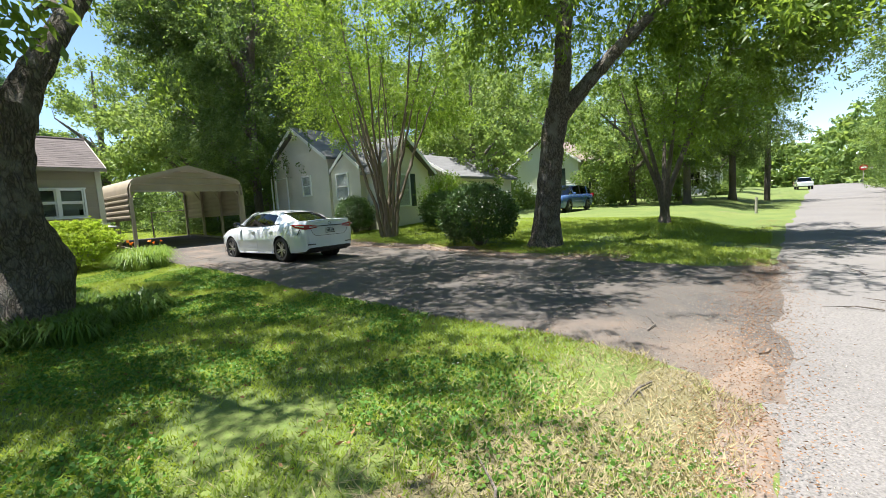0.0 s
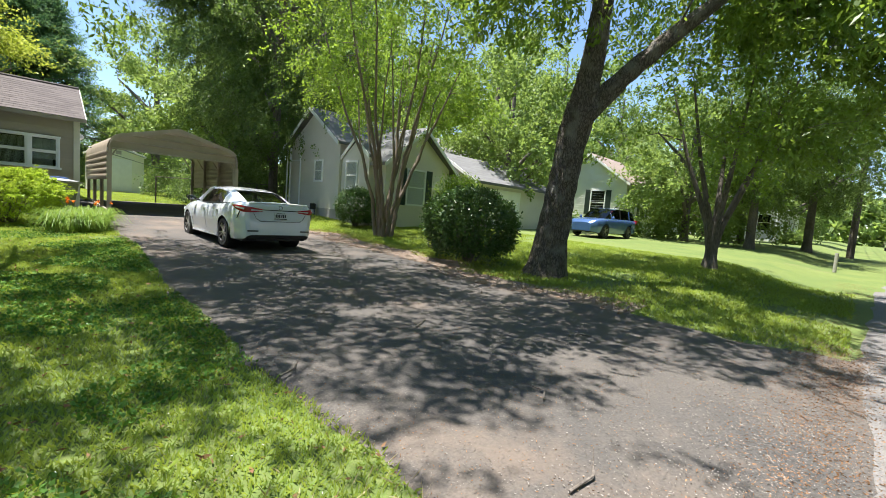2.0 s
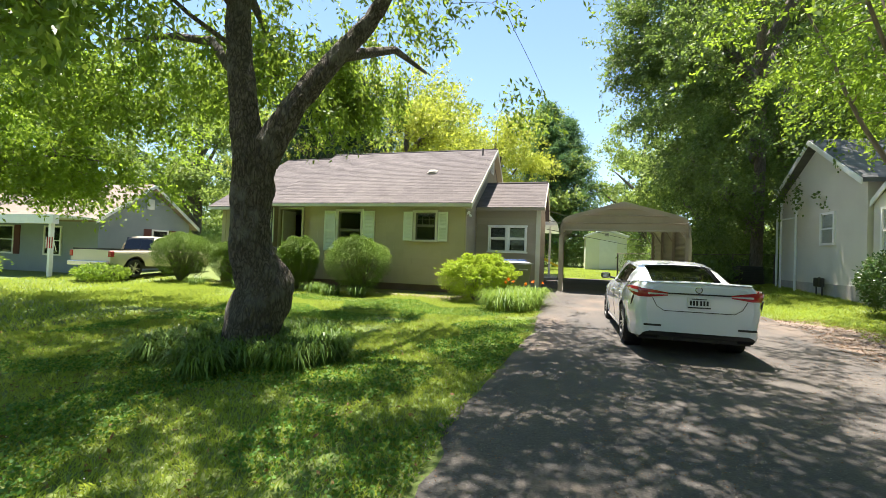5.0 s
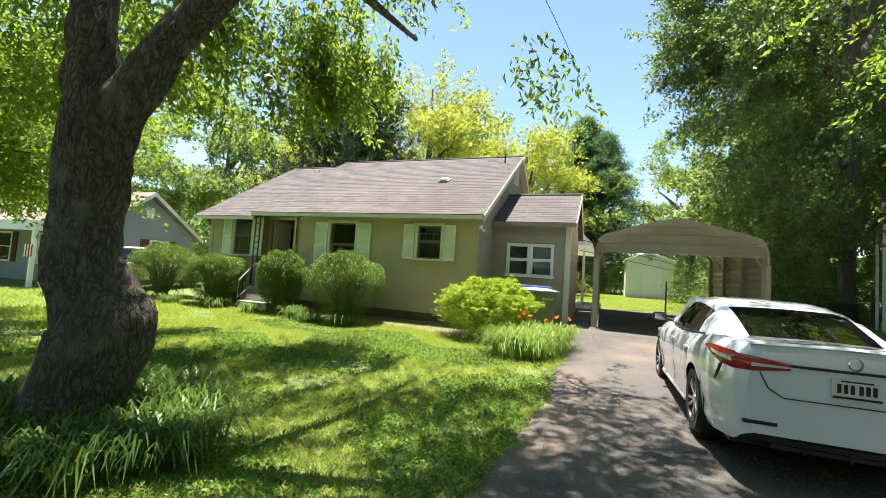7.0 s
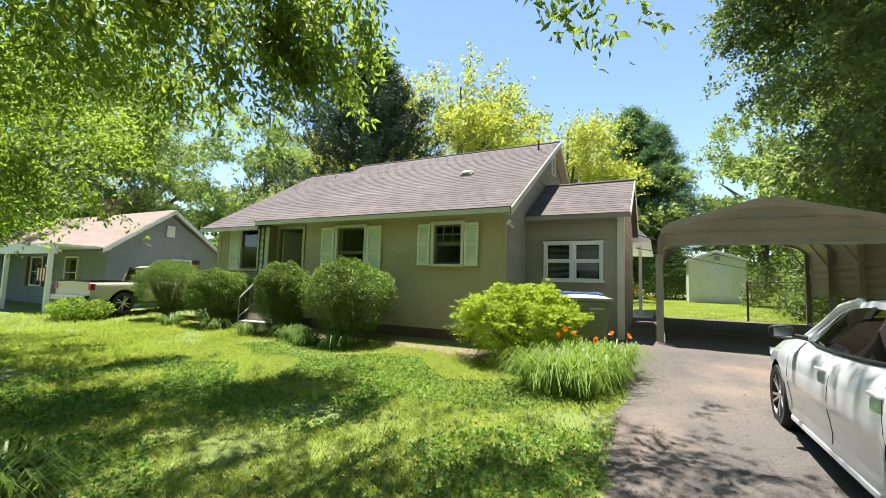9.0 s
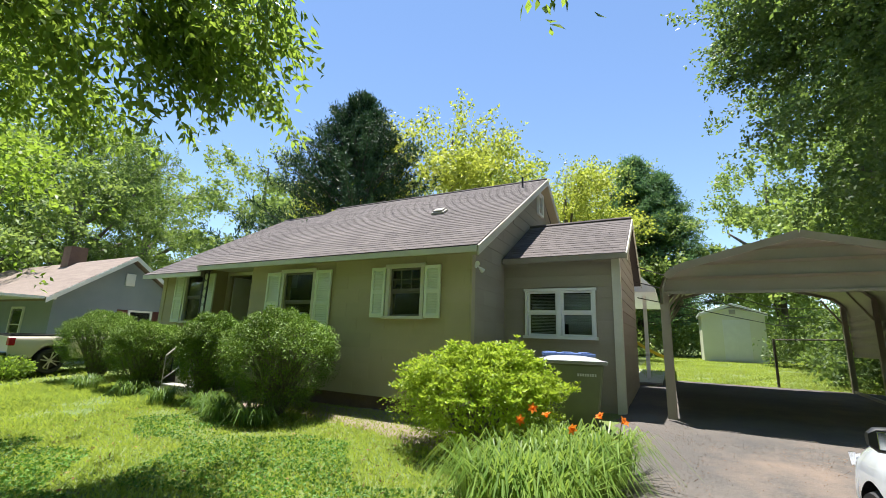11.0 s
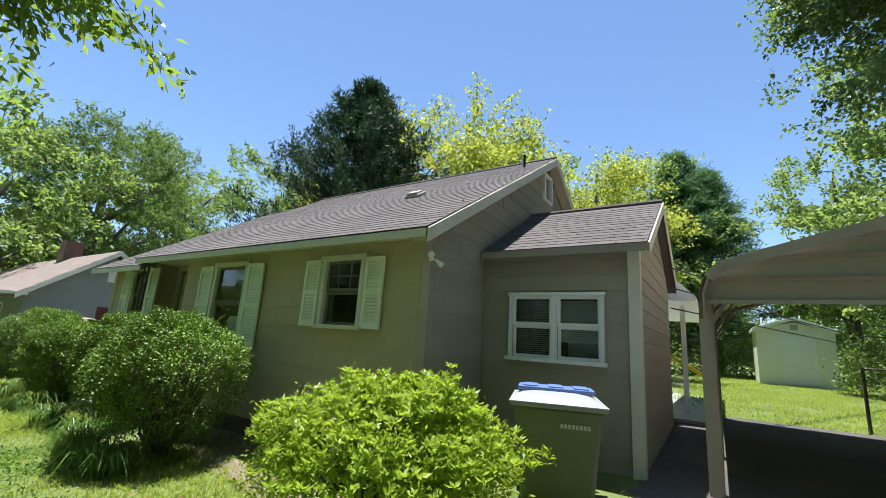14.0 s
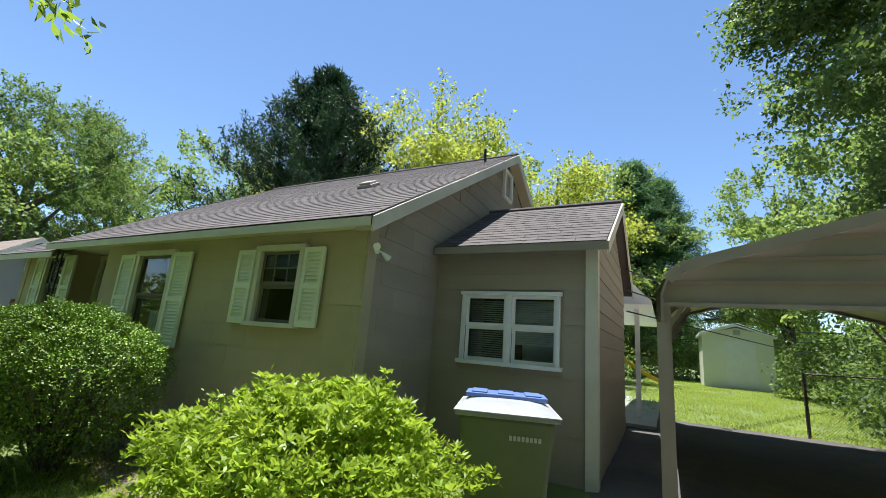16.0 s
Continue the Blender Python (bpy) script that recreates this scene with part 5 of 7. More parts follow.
def block(home, x0, x1, y0, y1, zb, eave, peak, axis, wall_mat, roof_mat, over=0.3, name="wall", course=0.0):
    """A wing: walls with gable ends and a pitched roof; axis: the ridge's way."""
    s = Shape()
    cx, cy = (x0 + x1) / 2, (y0 + y1) / 2
    if axis == "x":
        s.prism([(y0, zb), (y1, zb), (y1, eave), (cy, peak - 0.12), (y0, eave)], x0, x1, "x")
        half, a0, a1, c = (y1 - y0) / 2, x0, x1, cy
    else:
        s.prism([(x0, zb), (x1, zb), (x1, eave), (cx, peak - 0.12), (x0, eave)], y0, y1, "y")
        half, a0, a1, c = (x1 - x0) / 2, y0, y1, cx
    w = part(name, s, wall_mat, home, here=True)
    if course:
        b = Shape()
        z = zb + course
        while z < peak - 0.2:
            t = 1.0 if z < eave else (peak - 0.12 - z) / (peak - 0.12 - eave)
            if axis == "x":
                b.box(x0 - 0.018, x1 + 0.018, cy - half * t - 0.018 * (t > 0.99), cy + half * t + 0.018 * (t > 0.99), z - 0.02, z)
            else:
                b.box(cx - half * t - 0.018 * (t > 0.99), cx + half * t + 0.018 * (t > 0.99), y0 - 0.018, y1 + 0.018, z - 0.02, z)
            z += course
        o = part("siding_edges", b, wall_mat, home, here=True)
        o["kind"] = "stuff"
    sl = (peak - eave) / half
    e = eave - over * sl
    prof = [(c - half - over, e), (c, peak), (c + half + over, e), (c + half + over, e + 0.12), (c, peak + 0.12), (c - half - over, e + 0.12)]
    s = Shape()
    s.prism(prof, a0 - over, a1 + over, axis)
    part("roof", s, roof_mat, home, here=True)
    s = Shape()
    for sgn in (-1, 1):
        p, q = (c + sgn * (half + over), e), (c, peak)
        for a in (a0 - over - 0.03, a1 + over):
            s = Shape()
            s.prism([(p[0], p[1] - 0.06), (q[0], q[1] - 0.06), (q[0], q[1] + 0.10), (p[0], p[1] + 0.10)], a, a + 0.03, axis)
            part("rake_board", s, M_WHITE, home, here=True)
    return w


def simple_window(home, axis, plane, out, u0, u1, z0, z1, shutters=None, shade=None):
    def bx(s, a, b, d0, d1, c, e):
        d0, d1 = sorted((plane + out * d0, plane + out * d1))
        return s.box(a, b, d0, d1, c, e) if axis == "y" else s.box(d0, d1, a, b, c, e)
    s = Shape()
    f = 0.07
    bx(s, u0 - f, u0, 0, 0.05, z0 - f, z1 + f)
    bx(s, u1, u1 + f, 0, 0.05, z0 - f, z1 + f)
    bx(s, u0, u1, 0, 0.05, z1, z1 + f)
    bx(s, u0, u1, 0, 0.06, z0 - f, z0)
    bx(s, u0, u1, 0, 0.035, (z0 + z1) / 2 - 0.02, (z0 + z1) / 2 + 0.02)
    w = part("window", s, M_WHITE, home, here=True)
    # backing sheet: dark colour stands for the unlit room; a blind where given
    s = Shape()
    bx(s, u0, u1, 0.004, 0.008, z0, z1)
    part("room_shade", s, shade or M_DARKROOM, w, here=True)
    s = Shape()
    bx(s, u0, u1, 0.014, 0.018, z0, z1)
    part("pane", s, M_CLEARPANE if shade else M_GLASS, w, here=True)
    if shutters:
        for a in (u0 - f - 0.36, u1 + f + 0.02):
            s = Shape()
            bx(s, a, a + 0.34, 0, 0.04, z0 - f, z1 + f)
            sh = part("shutter", s, shutters, home, here=True)
            for k in range(14):
                z = z0 + (z1 - z0) * k / 14
                s = Shape()
                bx(s, a + 0.05, a + 0.29, 0.04, 0.05, z, z + (z1 - z0) / 28)
                part("slat", s, shutters, sh, here=True)
    return w


# the next house along the drive
n1 = thing("neighbour_house", (15, 15, gz(15, 15)), 0, "cream one-and-a-half-storey house with gables beyond the drive", "house")
block(n1, 11.8, 21.0, 15.2, 19.8, 0.5, 4.15, 5.65, "x", M_CREAM, M_ROOFG, 0.25)
block(n1, 11.9, 21.0, 13.2, 15.14, 0.5, 3.45, 4.2, "x", M_CREAM, M_ROOFG, 0.04)
block(n1, 12.24, 15.7, 12.55, 15.1, 0.5, 3.35, 4.75, "y", M_CREAM, M_ROOFG, 0.3)
block(n1, 16.5, 22.2, 11.6, 15.8, 0.5, 3.05, 4.2, "x", M_CREAM, M_ROOFG, 0.3)
s = Shape()
s.box(11.77, 12.0, 13.15, 19.83, 0.4, 1.28)
part("foundation", s, M_CONCRETE, n1, "grey painted foundation", here=True)
M_BLIND = surface("pale_window_blind", (0.62, 0.63, 0.63), (0.70, 0.71, 0.70), 2, 30, 0.8, bump=0.0, stretch=(1, 1, 8))
simple_window(n1, "x", 11.9, -1, 14.0, 14.75, 2.2, 3.25, shade=M_BLIND)
simple_window(n1, "x", 11.8, -1, 16.6, 17.2, 2.5, 3.35, shade=M_BLIND)
simple_window(n1, "y", 12.55, -1, 13.35, 14.25, 1.75, 3.1, M_GREENSH, M_BLIND)
simple_window(n1, "y", 13.2, -1, 16.0, 16.45, 1.9, 2.9)
s = Shape()
s.box(17.2, 19.9, 11.56, 11.6, 0.8, 2.75)
gdoor = part("garage_door", s, M_WHITE, n1, "white panelled garage door", here=True)
for k in range(5):
    s = Shape()
    s.box(17.25, 19.85, 11.53, 11.56, 0.86 + k * 0.39, 1.19 + k * 0.39)
    part("door_panel", s, M_WHITE, gdoor, here=True)
s = Shape()
for x, y in ((11.7, 19.85), (11.55, 19.2), (11.55, 18.2)):
    s.tube([(x, y, 0.6), (x, y, 4.0)], 0.035, 8)
s.tube([(11.55, 19.2, 3.4), (11.55, 18.2, 3.4)], 0.03, 8)
part("trellis_pipe", s, M_WHITE, n1, "pale upright pipes at the corner", here=True)
meter = thing("gas_meter", (11.6, 16.9, gz(11.6, 16.9)), 0, "dark gas meter with pipes against the wall", "meter")
s = Shape()
s.tube([(0, -0.15, 0), (0, -0.15, 0.5), (0, 0, 0.56), (0, 0.15, 0.5), (0, 0.15, 0)], 0.02, 8)
part("pipe", s, M_IRON, meter)
s = Shape()
s.box(-0.1, 0.08, -0.13, 0.13, 0.28, 0.55)
part("meter_case", s, M_IRON, meter, bevel=0.03)
ac = thing("air_conditioner", (11.0, 20.4, gz(11.0, 20.4)), 0, "black air conditioner unit at the rear corner", "air conditioner")
s = Shape()
s.box(-0.38, 0.38, -0.38, 0.38, 0, 0.72)
part("case", s, M_IRON, ac, bevel=0.03)
for k in range(9):
    s = Shape()
    s.box(-0.40, 0.40, -0.40, 0.40, 0.08 + k * 0.065, 0.10 + k * 0.065)
    part("grille_bar", s, M_BLACK, ac)

# white clapboard house behind the blue car
n2 = thing("neighbour_house", (34, 12.8, gz(34, 12.8)), 0, "white clapboard house with a brown roof", "house")
block(n2, 29.5, 41, 10.2, 15.4, 0.5, 4.3, 6.1, "x", M_WHITESIDE, M_ROOFB, 0.3, course=0.16)
simple_window(n2, "x", 29.5, -1, 11.6, 12.5, 2.2, 3.7, M_GREENSH)
simple_window(n2, "y", 10.2, -1, 32, 33, 2.2, 3.6, M_GREENSH)
# low white house with porch further on
n3 = thing("neighbour_house", (56, 7, gz(56, 7)), 0, "low white house with a grey roof and porch", "house")
block(n3, 50, 64, 4.5, 11, 0.8, 4.2, 5.9, "x", M_WHITESIDE, M_ROOFG, 0.5)
for k, y in enumerate((5.3, 7.2, 9.2)):
    simple_window(n3, "x", 50, -1, y, y + 0.9, 2.1, 3.5)
for k, x in enumerate((52, 55, 59)):
    simple_window(n3, "y", 4.5, -1, x, x + 1.1, 2.1, 3.5)
s = Shape()
s.box(47.6, 50, 4.4, 11, 4.0, 4.2)
for y in (4.5, 6.6, 8.8, 10.9):
    s.box(47.6, 47.75, y, y + 0.14, 1.2, 4.0)
s.box(47.5, 50, 4.4, 11, 1.0, 1.3)
part("porch", s, M_WHITE, n3, here=True)
# house closing the road's end
n4 = thing("neighbour_house", (150, -22, gz(150, -22)), 0, "long low blue-grey house across the end of the road", "house")
block(n4, 146, 155, -36, -9, 0.9, 3.7, 5.4, "y", M_BLUESIDE, M_ROOFG, 0.5)
for y in (-33, -29, -25, -21, -17, -12.5):
    simple_window(n4, "x", 146, -1, y, y + 1.8, 1.8, 3.2)
s = Shape()
s.box(149, 150.4, -20, -18.7, 4.6, 6.6)
part("chimney", s, M_BRICK, n4, here=True)
# blue house beyond the west lawn
n5 = thing("neighbour_house", (-19, 16, gz(-19, 16)), 0, "slate blue house with a brown roof beside the parked truck", "house")
block(n5, -25, -13.6, 13.9, 18.1, 0.1, 2.75, 4.3, "x", M_BLUESIDE, M_ROOFB, 0.3)
simple_window(n5, "x", -13.6, 1, 16.2, 16.9, 1.55, 2.35, M_MAROON)
simple_window(n5, "y", 13.9, -1, -16.6, -15.7, 1.2, 2.3)
simple_window(n5, "y", 13.9, -1, -19.6, -18.6, 1.2, 2.3, M_MAROON)
s = Shape()
s.box(-13.57, -13.5, 15.85, 16.15, 3.3, 3.75)
for k in range(6):
    s.box(-13.5, -13.48, 15.87, 16.13, 3.33 + k * 0.068, 3.365 + k * 0.068)
part("gable_vent", s, M_WHITE, n5, here=True)
s = Shape()
s.box(-24, -13.4, 12.2, 12.4, 2.35, 2.6)
s.box(-24, -13.4, 12.2, 13.9, 2.6, 2.68)
for x in (-13.6, -17, -20.5, -23.8):
    s.box(x - 0.06, x + 0.06, 12.24, 12.36, 0.2, 2.35)
part("porch", s, M_WHITE, n5, "white porch beam and posts", here=True)
s = Shape()
s.box(-18.8, -18.1, 15.7, 16.3, 4.0, 5.1)
part("chimney", s, M_BRICK, n5, here=True)
flag = thing("flag", (-13.3, 12.3, 1.35), 0, "small striped red and white flag on a porch", "flag")
s = Shape()
s.tube([(0, 0, 0), (0.25, -0.3, 0.6)], 0.012, 6)
part("staff", s, M_WHITE, flag)
for k in range(6):
    s = Shape()
    s.sheet([[(0.22 + 0.0 * i, -0.26 - 0.035 * k, 0.52 - i * 0.1), (0.22, -0.26 - 0.035 * (k + 1), 0.50 - i * 0.1)] for i in range(5)])
    part("stripe", s, M_RED if k % 2 == 0 else M_WHITE, flag)

# garden shed
shed = thing("garden_shed", (7.2, 37.5, gz(7.2, 37.5)), 0, "pale metal garden shed on the back lawn", "shed")
block(shed, 5.75, 8.7, 36.2, 39.2, 0.9, 3.68, 4.2, "y", M_SHED, M_WHITE, 0.12)
s = Shape()
s.box(6.75, 8.0, 36.16, 36.2, 1.2, 3.4)
s.box(6.75, 6.79, 36.14, 36.16, 1.2, 3.4)
s.box(7.355, 7.395, 36.14, 36.16, 1.2, 3.4)
part("shed_door", s, M_WHITE, shed, here=True)
s = Shape()
s.box(7.1, 7.4, 36.16, 36.2, 3.7, 3.95)
part("vent", s, M_CONCRETE, shed, here=True)


# ---- trees ----
def crown_points(n, rng, centre, radii, hollow=0.35, gap=0.42, scale=0.35, widest=0.75):
    """Places for twigs in an uneven crown with gaps."""
    out = []
    off = rng.uniform(0, 50, 3)
    R = np.array(radii, float)
    spray = np.clip(0.17 * R.mean(), 0.25, widest)
    while len(out) < n:
        p = rng.normal(size=3)
        p = p / np.linalg.norm(p) * rng.uniform(hollow ** 3, 1) ** (1 / 3)
        q = Vector(p * R * scale * 2 + off)
        edge = 1 + 0.35 * noise.noise(Vector(p * 2.1 + off))
        if noise.noise(q) * 0.5 + 0.5 < gap and rng.random() < 0.85:
            continue
        # a leafy spray: a flattish clump that leans outward
        c = np.array(centre) + p * R * edge
        m = int(rng.integers(11, 22))
        d = rng.normal(size=(m, 3)) * np.array([spray, spray, spray * 0.38])
        d[:, 2] -= 0.22 * np.linalg.norm(d[:, :2], axis=1) ** 2 / spray * 0.6
        out.extend(c + d)
    return np.array(out[:n])


def bend(a, b, rng, n=6, sag=0.12):
    """A crooked line from a to b."""
    a, b = np.array(a, float), np.array(b, float)
    L = np.linalg.norm(b - a)
    t = np.linspace(0, 1, n)[:, None]
    w = np.cumsum(rng.normal(scale=sag * L / n, size=(n, 3)), axis=0)
    w -= t * w[-1]
    w[0] = 0
    up = np.array([0, 0, 1.0]) * (np.sin(t * math.pi) * L * 0.10)
    return a + (b - a) * t + w + up


def gnarled(wood, line, n):
    """A trunk with furrowed bark: smooth line, plates and cracks along it."""
    line = np.array(line, float)
    s = np.concatenate([[0], np.cumsum(np.linalg.norm(np.diff(line[:, :3], axis=0), axis=1))])
    t = np.linspace(0, s[-1], max(6, int(s[-1] / 0.07)))
    fine = np.stack([np.interp(t, s, line[:, k]) for k in range(4)], axis=1)
    for _ in range(3):
        fine[1:-1] = (fine[:-2] + 2 * fine[1:-1] + fine[2:]) / 4
    start = len(wood.v)
    wood.tube([Vector(p[:3]) for p in fine], fine[:, 3], n)
    for i in range(len(fine)):
        c, r = Vector(fine[i][:3]), fine[i][3]
        for k in range(n):
            v = Vector(wood.v[start + i * n + k])
            d = (v - c).normalized()
            f = noise.noise(Vector((d.x * 3.0, d.y * 3.0, v.z * 1.1 + d.z * 4))) * 0.5 + 1.3 * abs(noise.noise(Vector((d.x * 8, d.y * 8, v.z * 2.6 + 7)))) - 0.3
            wood.v[start + i * n + k] = tuple(v + d * (f * 0.055 * min(1, r / 0.2)))


def tree(name, at, trunk, limbs, crowns, rng, bark, leaf_mat, label, n_twig=900, per=36, reach=0.5, leaf_len=0.13, leaf_wid=0.05, droop=0.55,
         twigs=260, gap=0.42, group="", flare=1.5, category="tree", sides=12, ridged=False, clump=0.35, widest=0.75):
    """trunk: points with radii; limbs: lists of points with radii; crowns: ellipsoids (centre, radii, share). All from the tree's foot."""
    root = thing(name, at, 0, label, category, group)
    wood = Shape()
    if ridged:
        gnarled(wood, trunk, 44)
    else:
        wood.tube([Vector(p[:3]) for p in trunk], [p[3] for p in trunk], sides)
    nodes = []
    for limb in limbs:
        if ridged and limb[0][3] > 0.14:
            gnarled(wood, limb, 30)
        else:
            wood.tube([Vector(p[:3]) for p in limb], [p[3] for p in limb], max(6, sides - 4))
        for (a, b) in zip(limb[:-1], limb[1:]):
            for f in (0.3, 0.65, 1.0):
                nodes.append([a[k] + (b[k] - a[k]) * f for k in range(4)])
    nodes.append(list(trunk[-1]))
    nodes = np.array(nodes)
    total = sum(c[2] for c in crowns)
    cen = np.concatenate([crown_points(int(n_twig * c[2] / total), rng, c[0], c[1], gap=gap, scale=clump, widest=widest) for c in crowns])
    # branches out to a share of the twigs
    pick = rng.permutation(len(cen))[:twigs]
    grown = nodes.copy()
    for i in sorted(pick, key=lambda j: np.min(np.linalg.norm(nodes[:, :3] - cen[j], axis=1))):
        d = np.linalg.norm(grown[:, :3] - cen[i], axis=1) + np.maximum(0, grown[:, 2] - cen[i][2]) * 0.6
        k = int(np.argmin(d))
        r0 = max(0.006, min(grown[k, 3] * 0.55, 0.012 + 0.011 * d[k]))
        line = bend(grown[k, :3], cen[i], rng, 5)
        rr = np.linspace(r0, 0.004, 5)
        wood.tube([Vector(p) for p in line], rr, 5, cap=False)
        grown = np.concatenate([grown, np.column_stack([line[1:], rr[1:]])])
    mid = np.average([c[0] for c in crowns], axis=0, weights=[c[2] for c in crowns])
    part("trunk", wood, bark, root, soft=60)
    q = sprigs(cen, unit(cen - mid), rng, per, reach, leaf_len, leaf_wid, droop)
    part("crown", quads_mesh("crown", q), leaf_mat, root)
    return root


rng = np.random.default_rng(21)
# pecan-like tree on the front lawn
oak_left = tree("shade_tree", (0.45, 6.1, gz(0.45, 6.1) - 0.05),
    [(0.03, 0, 0, 0.36), (0.03, 0, 0.2, 0.325), (0.08, 0.08, 0.55, 0.35), (0.12, 0.17, 0.85, 0.37), (0.06, 0.09, 1.1, 0.29), (-0.02, 0, 1.3, 0.25), (-0.03, 0, 1.8, 0.24), (-0.02, 0, 2.4, 0.245), (0.0, 0.02, 2.72, 0.24)],
    [[(-0.08, 0.0, 2.5, 0.2), (-0.25, 0, 3.4, 0.165), (-0.45, 0.1, 4.3, 0.15), (-0.6, 0.2, 6.0, 0.11), (-0.4, 0.4, 8.2, 0.05)],
     [(0.08, 0.04, 2.5, 0.19), (0.36, 0.2, 3.2, 0.15), (0.72, 0.45, 3.85, 0.13), (1.15, 0.8, 4.6, 0.11), (1.7, 1.3, 6.2, 0.07), (2.2, 1.9, 8.0, 0.035)],
     [(-0.3, 0, 3.6, 0.1), (-1.4, 0.6, 4.5, 0.075), (-2.8, 1.1, 5.0, 0.05), (-4.2, 1.2, 5.1, 0.025)],
     [(0.8, 0.5, 4.0, 0.09), (1.0, 2.0, 4.8, 0.06), (1.0, 3.6, 5.1, 0.03)],
     [(-0.5, 0.1, 4.6, 0.09), (-0.6, -1.6, 5.6, 0.06), (-0.4, -3.2, 6.2, 0.03)],
     [(-0.5, 0.2, 5.0, 0.09), (-1.8, 2.2, 5.6, 0.05), (-2.4, 3.6, 5.4, 0.025)]],
    [((1.2, 0.2, 8.6), (5.2, 4.6, 2.9), 1.0), ((-3.4, 1.2, 5.2), (2.8, 2.8, 1.6), 0.22), ((-2.6, 2.9, 4.6), (2.6, 1.9, 1.3), 0.11), ((2.95, 3.9, 4.35), (0.4, 0.35, 0.25), 0.005), ((-0.2, 3.4, 5.7), (1.7, 1.3, 0.9), 0.07), ((-0.4, 4.0, 4.6), (1.5, 1.1, 0.7), 0.05), ((-2.4, -2.4, 5.2), (2.2, 1.6, 1.3), 0.07), ((-0.4, -2.0, 3.5), (1.5, 1.0, 0.7), 0.05), ((3.4, -0.4, 7.0), (2.4, 2.2, 1.3), 0.1), ((-3.4, -3.4, 7.8), (3.0, 2.4, 1.6), 0.15), ((-4.4, -0.8, 7.6), (2.8, 3.0, 1.7), 0.2), ((0.1, -1.2, 7.4), (2.4, 1.9, 1.2), 0.13), ((4.7, -3.2, 7.6), (2.0, 1.7, 1.1), 0.11)],
    rng, M_TRUNK, M_OAKLEAF, "large leafy shade tree with forked rough trunk on the lawn", 3200, 38, 0.42, 0.14, 0.052, 0.5, 640, gap=0.49, group="shade trees", ridged=True)
# the same kind beyond the drive
oak_right = tree("shade_tree", (10.15, 4.0, gz(10.15, 4.0) - 0.05),
    [(0, 0, 0, 0.52), (0.0, -0.02, 0.2, 0.40), (0.0, -0.05, 0.7, 0.33), (0.02, -0.15, 1.8, 0.29), (0.0, -0.32, 3.0, 0.285), (-0.05, -0.48, 3.5, 0.30)],
    [[(-0.05, -0.45, 3.3, 0.25), (-0.05, -0.6, 4.4, 0.21), (-0.05, -0.75, 6.0, 0.17), (0.1, -0.8, 8.0, 0.11), (0.3, -0.6, 10.2, 0.05)],
     [(0.0, -0.5, 3.3, 0.20), (0.35, -1.0, 4.0, 0.165), (0.9, -1.7, 4.9, 0.15), (1.7, -2.5, 5.9, 0.11), (2.8, -3.3, 7.2, 0.06), (3.8, -3.9, 8.4, 0.03)],
     [(-0.05, -0.7, 5.4, 0.12), (-1.6, 0.2, 6.4, 0.08), (-3.2, 0.8, 6.7, 0.04)],
     [(0.0, -0.7, 5.8, 0.12), (0.8, 1.4, 7.0, 0.08), (1.2, 3.0, 7.6, 0.04)],
     [(0.0, -0.7, 6.4, 0.11), (-1.4, -2.2, 7.4, 0.07), (-2.4, -3.4, 7.6, 0.04)]],
    [((0.3, -0.6, 8.4), (5.2, 4.8, 3.4), 1.0), ((2.6, -3.4, 6.4), (3.0, 2.4, 1.5), 0.3), ((2.6, -4.6, 5.0), (2.8, 1.7, 0.7), 0.16), ((4.4, -4.4, 6.0), (2.6, 2.2, 1.4), 0.24), ((-2.8, -1.2, 6.2), (2.6, 3.0, 1.3), 0.13)],
    rng, M_TRUNK, M_OAKLEAF, "tall forked shade tree with grey bark beside the drive", 2100, 34, 0.45, 0.17, 0.06, 0.45, 560, gap=0.54, group="shade trees", ridged=True)
# many-stemmed myrtle
stems = []
for k in range(13):
    a = 2 * math.pi * k / 13 + rng.uniform(-0.2, 0.2)
    r = rng.uniform(0.12, 0.3)
    o = rng.uniform(0.9, 2.3)
    x, y = math.cos(a), math.sin(a)
    stems.append([(x * r, y * r, 0, 0.075), (x * r * 1.5, y * r * 1.5, 0.9, 0.062), (x * (r + 0.25 * o), y * (r + 0.25 * o), 2.2, 0.05), (x * (r + 0.6 * o), y * (r + 0.6 * o), 3.8, 0.035), (x * (r + 1.1 * o), y * (r + 1.1 * o), 6.6, 0.018)])
    t = np.linspace(0, 4, 17)
    line = np.stack([np.interp(t, range(5), [p[j] for p in stems[-1]]) for j in range(4)], axis=1)
    sway = np.cumsum(rng.normal(scale=0.035, size=(17, 2)), axis=0)
    line[:, :2] += sway - sway[0]
    stems[-1] = [tuple(p) for p in line]
    if k % 2:
        b = line[8]
        a += rng.uniform(-1.0, 1.0)
        stems.append([tuple(b), (b[0] + 0.35 * math.cos(a), b[1] + 0.35 * math.sin(a), b[2] + 0.9, 0.03), (b[0] + 0.6 * math.cos(a), b[1] + 0.5 * math.sin(a), b[2] + 2.2, 0.02), (b[0] + 1.2 * math.cos(a), b[1] + 1.1 * math.sin(a), b[2] + 3.6, 0.012)])
